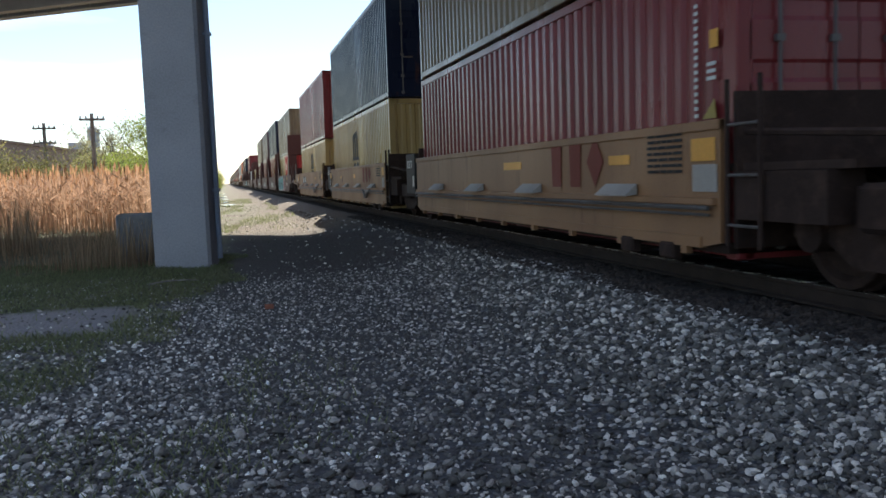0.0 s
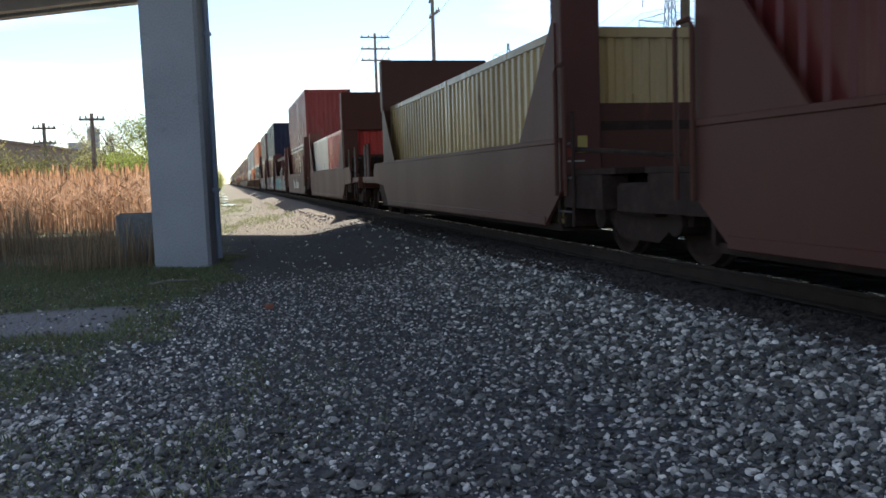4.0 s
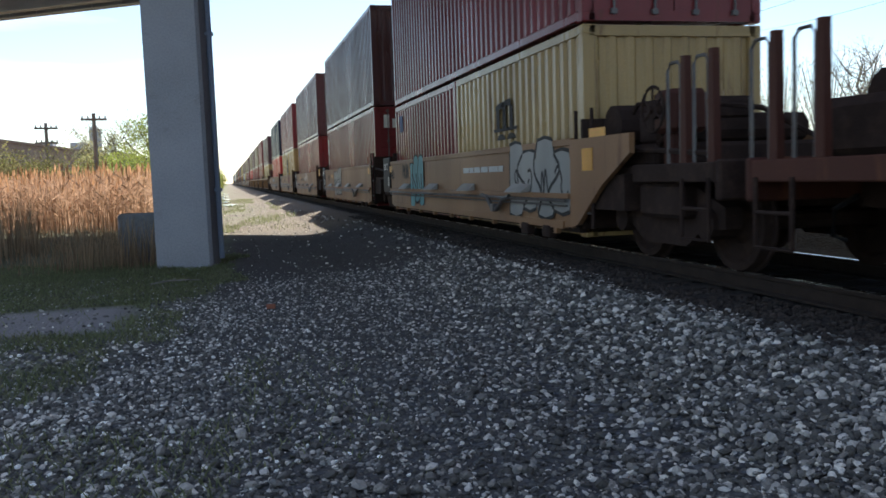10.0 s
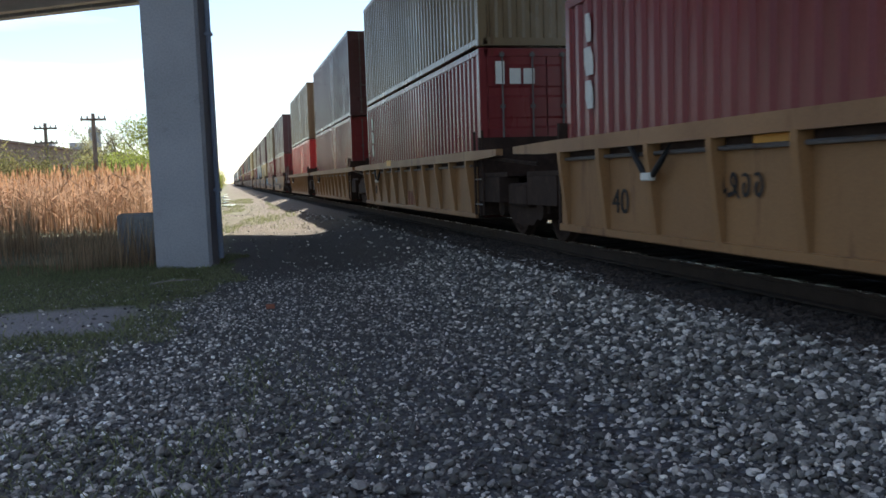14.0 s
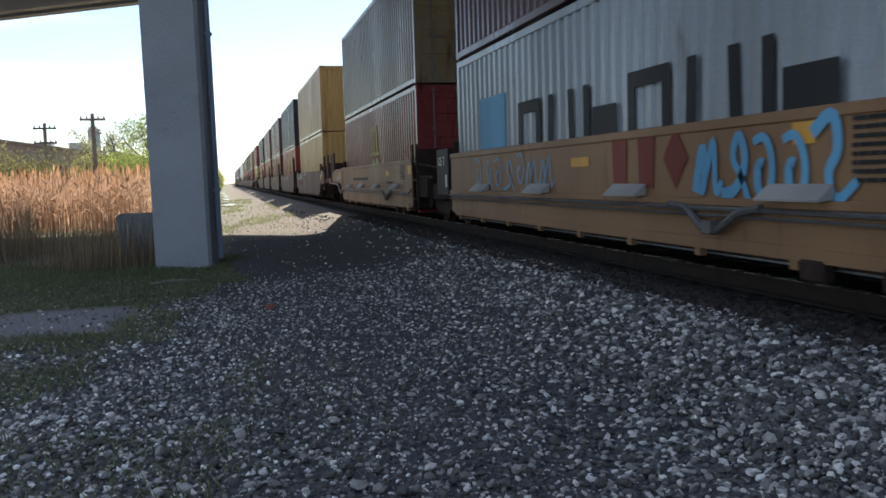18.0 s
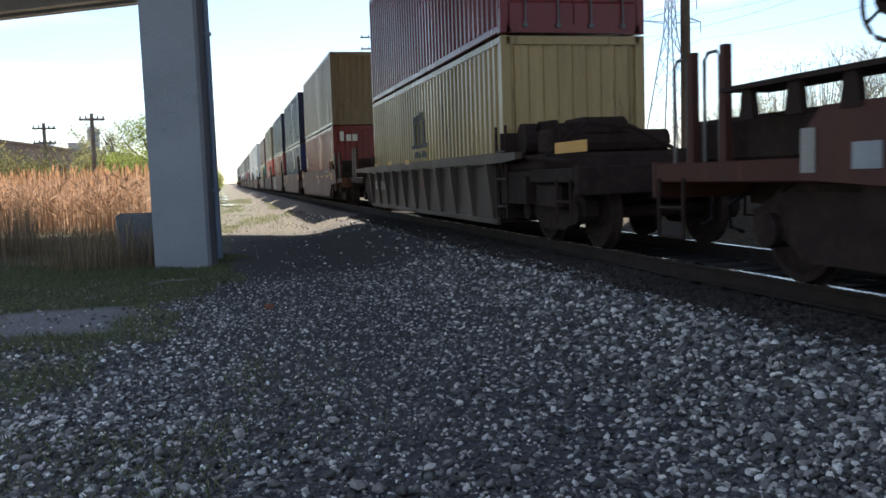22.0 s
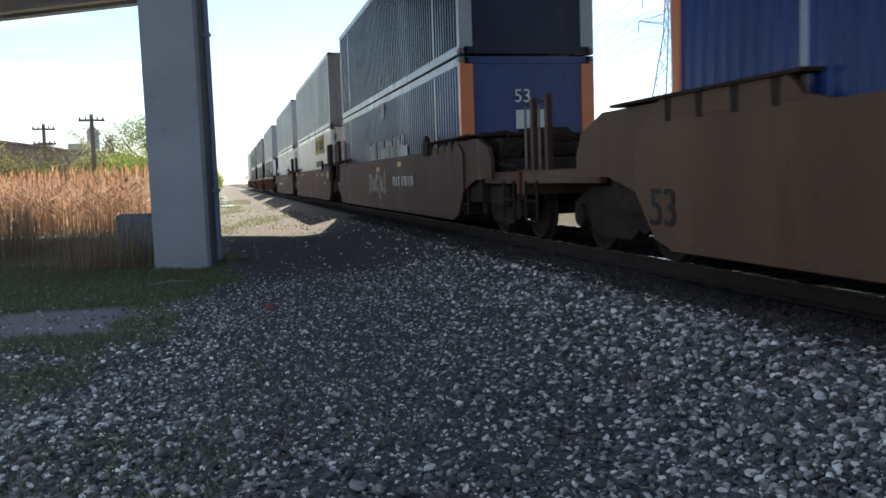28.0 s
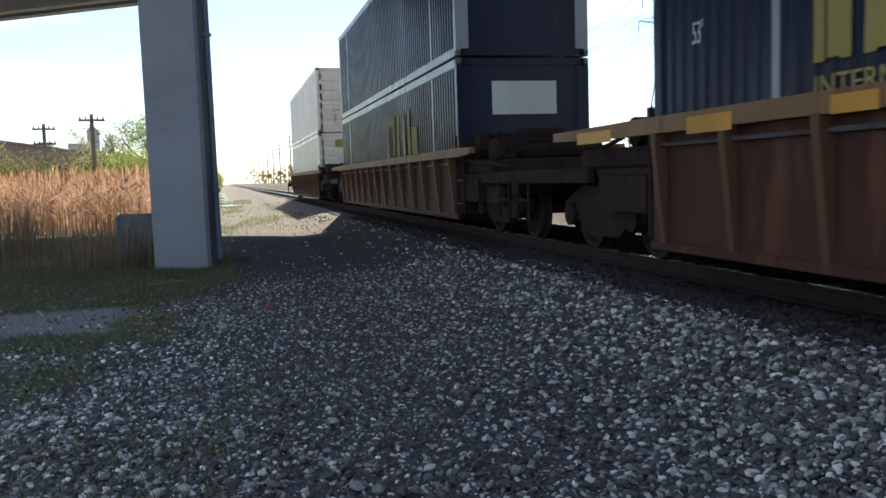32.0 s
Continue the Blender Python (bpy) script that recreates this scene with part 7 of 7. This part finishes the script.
tagged(new("sunlit_grass", blades(spots(5200, -2.9, 2.65, 27, 80, 29, lambda x, y: 1.0 if noise.noise((x * 0.5, y * 0.12, 7.0)) > 0.12 else 0.05, 1.3), 30, [GRASS], 0.06, 0.16, 0.009, False, 0.5)), "tufts of green grass along the sunlit way", "grass", "", "stuff")

WATER = mat("puddle_water", (0.06, 0.055, 0.05), 0.04, 0, None, 0.1, 1, 0.0, 10)
for i, (x, y, a, b) in enumerate(((0.05, 59, 0.50, 2.2), (-0.41, 69, 0.55, 2.4), (-0.46, 80, 0.64, 4.0), (-0.55, 96, 0.73, 5.0), (-0.73, 120, 0.82, 7.0))):
    rr = random.Random(i)
    o = [(math.cos(k * math.pi / 12) * a * rr.uniform(0.8, 1.15), math.sin(k * math.pi / 12) * b * rr.uniform(0.8, 1.15)) for k in range(24)]
    tagged(new("puddle", Shape().prism(o, "z", -0.05, 0.0).mesh("puddle", WATER)), "shallow puddle on the gravel way", "puddle", "puddles").location = (x, y, -0.43)


# ---- trees ----
def make_tree(seed, height, spread, leaf, leaves, size, label, limbs=9, wood=BARK):
    rs = random.Random(seed)
    t = thing("tree", label, "tree", "trees beyond the railway")
    trunk = Shape()
    r = height * 0.02 + 0.03
    pts = [(0, 0, -0.3)]
    for k in range(1, 6):
        pts.append((rs.uniform(-0.03, 0.03) * height, rs.uniform(-0.03, 0.03) * height, height * 0.75 * k / 5))
    trunk.tube(pts, r, 7, r * 0.3)
    put("trunk", trunk.mesh("trunk", wood), t)
    tips = []
    for i in range(limbs):
        h = height * (0.22 + 0.5 * i / limbs)
        a = i * 2.4 + rs.uniform(-0.4, 0.4)
        ln = spread * rs.uniform(0.6, 1.0) * (1 - 0.35 * i / limbs)
        p0 = Vector((0, 0, h))
        s = Shape()
        p1 = p0 + Vector((math.cos(a) * ln * 0.5, math.sin(a) * ln * 0.5, ln * 0.35))
        p2 = p0 + Vector((math.cos(a) * ln, math.sin(a) * ln, ln * rs.uniform(0.7, 1.1)))
        s.tube([p0, p1, p2], r * 0.42, 5, r * 0.1)
        for j in range(7):
            q = p1.lerp(p2, rs.uniform(0, 1))
            e = q + Vector((rs.uniform(-1, 1), rs.uniform(-1, 1), rs.uniform(0.1, 1.1))) * spread * 0.38
            s.tube([q, q.lerp(e, 0.5) + Vector((0, 0, 0.05)), e], r * 0.13, 4, r * 0.04)
            tips += [e, q.lerp(e, 0.6)]
            for g in range(3):
                e2 = e + Vector((rs.uniform(-1, 1), rs.uniform(-1, 1), rs.uniform(-0.2, 1))) * spread * 0.2
                s.tube([q.lerp(e, 0.7), e2], r * 0.06, 3, r * 0.03)
                tips.append(e2)
        put("limb", s.mesh("limb", wood), t)
    V, F = [], []
    for i in range(leaves):
        c = rs.choice(tips) + Vector((rs.gauss(0, 1), rs.gauss(0, 1), rs.gauss(0, 1))) * spread * 0.09
        a = Vector((rs.uniform(-1, 1), rs.uniform(-1, 1), rs.uniform(-1, 1))).normalized()
        b = a.orthogonal().normalized()
        z = size * rs.uniform(0.6, 1.3)
        k = len(V)
        V += [c - a * z, c + b * z * 0.5, c + a * z, c - b * z * 0.5]
        F.append((k, k + 1, k + 2, k + 3))
    put("crown", mesh_of("crown", [v[:] for v in V], F, leaf), t)
    return t


def make_shrub(seed, height, width, leaf, leaves, size, label, stems=14, wood=BARK):
    rs = random.Random(seed)
    t = thing("shrub", label, "shrub", "shrubs behind the reeds")
    s = Shape()
    tips = []
    for i in range(stems):
        a = rs.uniform(0, 6.28)
        e = Vector((math.cos(a) * width * rs.uniform(0.1, 0.5), math.sin(a) * width * rs.uniform(0.1, 0.5), height * rs.uniform(0.55, 1.0)))
        s.tube([(0, 0, -0.2), e * 0.5 + Vector((0, 0, 0.1)), e], 0.03 if stems < 20 else 0.013, 4, 0.006)
        tips += [e, e * 0.8, e * 0.6 + Vector((rs.uniform(-0.3, 0.3), rs.uniform(-0.3, 0.3), 0))]
    put("stem", s.mesh("stem", wood), t)
    V, F = [], []
    for i in range(leaves):
        c = rs.choice(tips) + Vector((rs.gauss(0, 1), rs.gauss(0, 1), rs.gauss(0, 0.8))) * width * 0.11
        a = Vector((rs.uniform(-1, 1), rs.uniform(-1, 1), rs.uniform(-1, 1))).normalized()
        b = a.orthogonal().normalized()
        z = size * rs.uniform(0.6, 1.3)
        k = len(V)
        V += [c - a * z, c + b * z * 0.5, c + a * z, c - b * z * 0.5]
        F.append((k, k + 1, k + 2, k + 3))
    put("foliage", mesh_of("foliage", [v[:] for v in V], F, leaf), t)
    return t


def stand(ob, x, y, turn=0.0, size=1.0):
    x, y, size = x * 0.916, y + 0.048 * x, size * 0.912
    ob.matrix_basis = pose(x, y, ground_z(x, y), 0, 0, turn) @ Matrix.Diagonal((size, size, size, 1))
    return ob


def again(ob, x, y, turn, size=1.0):
    x, y, size = x * 0.916, y + 0.048 * x, size * 0.912
    c = copy_thing(ob, pose(x, y, ground_z(x, y), 0, 0, turn))
    c.scale = (size, size, size)
    return c


pale = stand(make_tree(1, 8.6, 2.6, LEAF_PALE, 2200, 0.10, "slender spring tree with pale buds and bare twigs"), -10.6, 85)
young = stand(make_tree(2, 8.4, 2.7, LEAF_YOUNG, 2700, 0.10, "spring tree with fresh yellow-green leaves"), -6.3, 72)
bare = stand(make_tree(3, 9.5, 3.2, LEAF_PALE, 1500, 0.055, "nearly bare spring tree with thin grey twigs", 11, TWIG), 42, 45)
again(pale, -12.9, 88, 130, 0.92)
again(young, -14.5, 96, 70, 0.75)
for i, (x, y, k) in enumerate(((47, 42, 0.85), (52, 50, 0.9), (38, 36, 0.7), (58, 62, 1.0), (44, 58, 0.75), (50, 72, 0.8), (56, 88, 0.9), (48, 96, 0.7), (60, 110, 0.9), (52, 130, 0.8))):
    again(bare, x, y, i * 47, k)
green = stand(make_shrub(5, 3.6, 3.4, LEAF_YOUNG, 2600, 0.075, "bright green shrub in young leaf"), -5.3, 54)
olive = stand(make_shrub(6, 3.5, 3.6, LEAF_OLIVE, 2200, 0.075, "olive brown shrub with sparse leaves"), -10.3, 57)
for i, (x, y, k) in enumerate(((-7.2, 56, 0.9), (-3.6, 57, 0.95), (-6.3, 60, 1.05))):
    again(green, x, y, 60 * i + 20, k)
for i, (x, y, k) in enumerate(((-12.5, 56, 1.15), (-14.8, 58, 1.2), (-17.2, 56, 1.15), (-19.6, 57, 1.05), (-9.0, 62, 1.3), (-22.0, 58, 1.0), (-16.0, 64, 1.3), (-24.5, 60, 1.0), (-13.4, 61, 1.25), (-11.4, 54, 0.95))):
    again(olive, x, y, 50 * i, k)
for i in range(9):
    again(olive if i % 2 else green, -1.6 - 0.3 * (i % 3), 84 + i * 13, i * 40, 0.8 + 0.1 * (i % 3))
twiggy = stand(make_shrub(9, 3.8, 3.2, LEAF_PALE, 900, 0.04, "leafless grey shrub with thin upright twigs", 60, TWIG), 25, 24)
for i in range(16):
    again(twiggy, 26 + 3.2 * (i % 5) + i * 1.2, 26 + i * 9, i * 33, 1.3 + 0.25 * (i % 3))

# far woods along the horizon
rs = random.Random(77)
V, F = [], []
for i in range(5200):
    a = rs.uniform(-0.55, 0.9)
    d = rs.uniform(420, 900)
    x, y = math.sin(a) * d, math.cos(a) * d
    if abs(x - TRACK_X) < 14:
        continue
    h = (5 + 5 * (0.5 + noise.noise((a * 9, d * 0.01, 3)))) * (1.25 if x > 0 else 0.9)
    c = Vector((x, y, -0.6 + h * rs.uniform(0.05, 1) ** 0.7))
    e = Vector((rs.uniform(-1, 1), rs.uniform(-1, 1), rs.uniform(-1, 1))).normalized()
    b = e.orthogonal().normalized()
    z = rs.uniform(0.8, 2.0)
    k = len(V)
    V += [(c - e * z)[:], (c + b * z * 0.7)[:], (c + e * z)[:], (c - b * z * 0.7)[:]]
    F.append((k, k + 1, k + 2, k + 3))
tagged(new("far_woods", mesh_of("far_woods", V, F, LEAF_OLIVE)), "distant belt of spring woods along the horizon", "woods", "", "stuff")


# ---- poles, wires and pylons ----
def utility_pole(x, y, height, arms, turn=0.0, wide=1.25):
    p = thing("utility_pole", "wooden utility pole with crossarms, lightened for haze", "utility pole", "utility poles", (x, y, ground_z(x, y)))
    p.rotation_euler = (0, 0, radians(turn))
    put("shaft", Shape().tube([(0, 0, -0.5), (0, 0, height)], 0.16, 8, 0.1).mesh("shaft", POLEWOOD), p)
    for k in range(arms):
        z = height - 0.35 - k * 0.95
        arm = put("crossarm", cached(("crossarm", wide), lambda: Shape().box(-wide, wide, -0.16, -0.05, -0.06, 0.06, 0.01).mesh("crossarm", POLEWOOD)), p, (0, 0, z))
        for xx in () if y > 110 else (-0.88 * wide, -0.44 * wide, 0.44 * wide, 0.88 * wide):
            put("insulator", cached("insulator", lambda: Shape().tube([(0, -0.1, 0.05), (0, -0.1, 0.12), (0, -0.1, 0.22)], 0.05, 6, 0.03).mesh("insulator", PAINT["steel"])), arm, (xx, 0, 0))
    return p


utility_pole(-11.31, 62, 5.8, 2, 12, 0.7)
utility_pole(-7.27, 54, 5.75, 1, 8, 0.7)
LINE = ((22.7, 12.6), (53, 12.0), (74, 12.0), (106, 10.4), (141, 9.7), (177, 9.1), (212, 8.9), (242, 8.8), (274, 8.8), (307, 8.6), (348, 8.6), (394, 8.6))
for y, h in LINE:
    utility_pole(12.8, y, h + 0.6, 3, 90 if y < 60 else 0)


def lattice_tower(x, y, height, turn):
    t = thing("pylon", "grey steel lattice transmission tower", "pylon", "pylons", (x, y, ground_z(x, y)))
    t.rotation_euler = (0, 0, radians(turn))
    levels = [0, 0.16, 0.3, 0.42, 0.53, 0.63, 0.72, 0.8, 0.87, 0.94, 1.0]

    def half(f):
        return height * (0.085 * (1 - f / 0.63) + 0.022 if f < 0.63 else 0.022 * (1 - (f - 0.63) / 0.5))
    for sx in (-1, 1):
        for sy in (-1, 1):
            put("leg", Shape().tube([(sx * half(f), sy * half(f), f * height) for f in levels], 0.11, 4, 0.06).mesh("leg", GIRDER), t)
    for a, b in zip(levels, levels[1:]):
        s = Shape()
        for k in range(4):
            c = [(-1, -1), (1, -1), (1, 1), (-1, 1)]
            p, q = c[k], c[(k + 1) % 4]
            s.tube([(p[0] * half(a), p[1] * half(a), a * height), (q[0] * half(b), q[1] * half(b), b * height)], 0.045, 3)
            s.tube([(q[0] * half(a), q[1] * half(a), a * height), (p[0] * half(b), p[1] * half(b), b * height)], 0.045, 3)
        put("bracing", s.mesh("bracing", GIRDER), t)
    for f, ln in ((0.68, 0.16), (0.79, 0.14), (0.9, 0.12)):
        for sx in (-1, 1):
            s = Shape()
            z, e = f * height, sx * ln * height
            for sy in (-1, 1):
                s.tube([(sx * half(f), sy * half(f), z), (e, 0, z + 0.3)], 0.06, 4)
                s.tube([(sx * half(f), sy * half(f), z + 1.5), (e, 0, z + 0.3)], 0.05, 4)
            s.tube([(e, 0, z + 0.3), (e, 0, z - 1.4)], 0.07, 5)
            put("crossarm", s.mesh("crossarm", GIRDER), t)
    return t


TOWERS = ((66.0, 121.5, 32.8), (69.6, 209.6, 32.8), (56.8, 23.0, 32.8), (73.3, 313.8, 32.8))
for x, y, h in TOWERS:
    lattice_tower(x, y, h, 3)
WIRE = mat("wire_metal", (0.05, 0.05, 0.055), 0.5, 0.5)
for (xa, ya, h), (xb, yb, _) in ((TOWERS[2], TOWERS[0]), (TOWERS[0], TOWERS[1]), (TOWERS[1], TOWERS[3])):
    for f, ln in ((0.68, 0.16), (0.79, 0.14), (0.9, 0.12)):
        for sx in (-1, 1):
            z = h * f - 1.7
            pts = []
            for i in range(15):
                k = i / 14
                pts.append((xa + (xb - xa) * k + sx * ln * h, ya + (yb - ya) * k, z - 3.0 * 4 * k * (1 - k)))
            w = tagged(new("power_line", Shape().tube(pts, 0.022, 4).mesh("power_line", WIRE)), "sagging power line between two pylons", "power line", "power lines")
for k in range(len(LINE) - 1):
    (ya, ha), (yb, hb) = LINE[k], LINE[k + 1]
    for xx in (-1.1, 1.1):
        pts = [(12.8 + xx, ya + (yb - ya) * i / 8, ha + (hb - ha) * i / 8 - 0.2 - 0.6 * 4 * (i / 8) * (1 - i / 8)) for i in range(9)]
        tagged(new("telegraph_wire", Shape().tube(pts, 0.012, 3).mesh("telegraph_wire", WIRE)), "thin wire along the pole line", "wire", "telegraph wires")

# ---- buildings in the west ----
# brick made paler in place of the haze in front of it
BRICK = mat("hazed_brown_brick", (0.36, 0.27, 0.22), 0.9, 0, (0.29, 0.21, 0.17), 0.3, 0.3, 0.2, 6)
ROOF = mat("dark_roof", (0.12, 0.11, 0.11), 0.85, 0, None, 0.3, 0.3, 0.1, 5)
PALEWALL = mat("pale_metal_wall", (0.42, 0.45, 0.48), 0.6, 0, None, 0.2, 0.4, 0.1, 5)


def shed(x0, x1, y, depth, h0, h1, wall, roof, label, windows):
    b = thing("warehouse", label, "building", "buildings", ((x0 + x1) / 2, y, -0.7))
    w = (x1 - x0) / 2
    put("front_wall", Shape().prism([(-w, 0), (w, 0), (w, h1), (-w, h0)], "y", 0, 0.3).mesh("front_wall", wall), b)
    put("back_wall", Shape().prism([(-w, 0), (w, 0), (w, h1), (-w, h0)], "y", depth - 0.3, depth).mesh("back_wall", wall), b)
    for sx, hh in ((-w, h0), (w - 0.3, h1)):
        put("side_wall", Shape().box(sx, sx + 0.3, 0.3, depth - 0.3, 0, hh).mesh("side_wall", wall), b)
    put("roof", Shape().prism([(-w - 0.3, h0 + 0.02), (w + 0.3, h1 + 0.02), (w + 0.3, h1 + 0.35), (-w - 0.3, h0 + 0.35)], "y", -0.4, depth + 0.4).mesh("roof", roof), b)
    for i in range(windows):
        xx = -w + (i + 0.7) * 2 * w / windows
        win = put("window", cached(("win", label), lambda: Shape().box(-0.8, 0.8, -0.06, 0.02, 1.6, 2.9).mesh("window", PAINT["grey"])), b, (xx, 0, 0))
        put("pane", cached(("pane", label), lambda: Shape().box(-0.7, 0.7, -0.075, -0.062, 1.7, 2.8).mesh("pane", WATER)), win)
    return b


big = shed(-46.0, -20.8, 147.6, 28, 11.3, 7.1, BRICK, BRICK, "long low brown brick warehouse behind shrubs", 9)
put("roof_unit", Shape().box(9.2, 11.4, 4, 8, 7.0, 9.0, 0.05).mesh("roof_unit", PALEWALL), big)
put("roof_unit", Shape().box(4.6, 6.4, 5, 8, 7.4, 9.3, 0.05).mesh("roof_unit", PALEWALL), big)
shed(-9.9, -5.04, 85.6, 12, 4.75, 3.3, PALEWALL, ROOF, "low shed with a sloping dark roof", 3)
silo = thing("silo", "pale grey steel silo behind the trees", "silo", "", (-17.3, 129, -0.6))
put("silo_body", Shape().disc((0, 0, 4.75), "z", 0.82, 9.5, 14).mesh("silo_body", PALEWALL), silo)
put("silo_cap", Shape().disc((0, 0, 9.78), "z", 0.87, 0.56, 14, 0.3).mesh("silo_cap", PALEWALL), silo)


def motions():
    """Every wagon and container rolls southwards at one speed."""
    for ob, s0, z in MOVERS:
        walk(ob, [(t, pose(TRACK_X, s0 - SPEED * t, z)) for t in (0.0, 16.0, 32.0)])


motions()
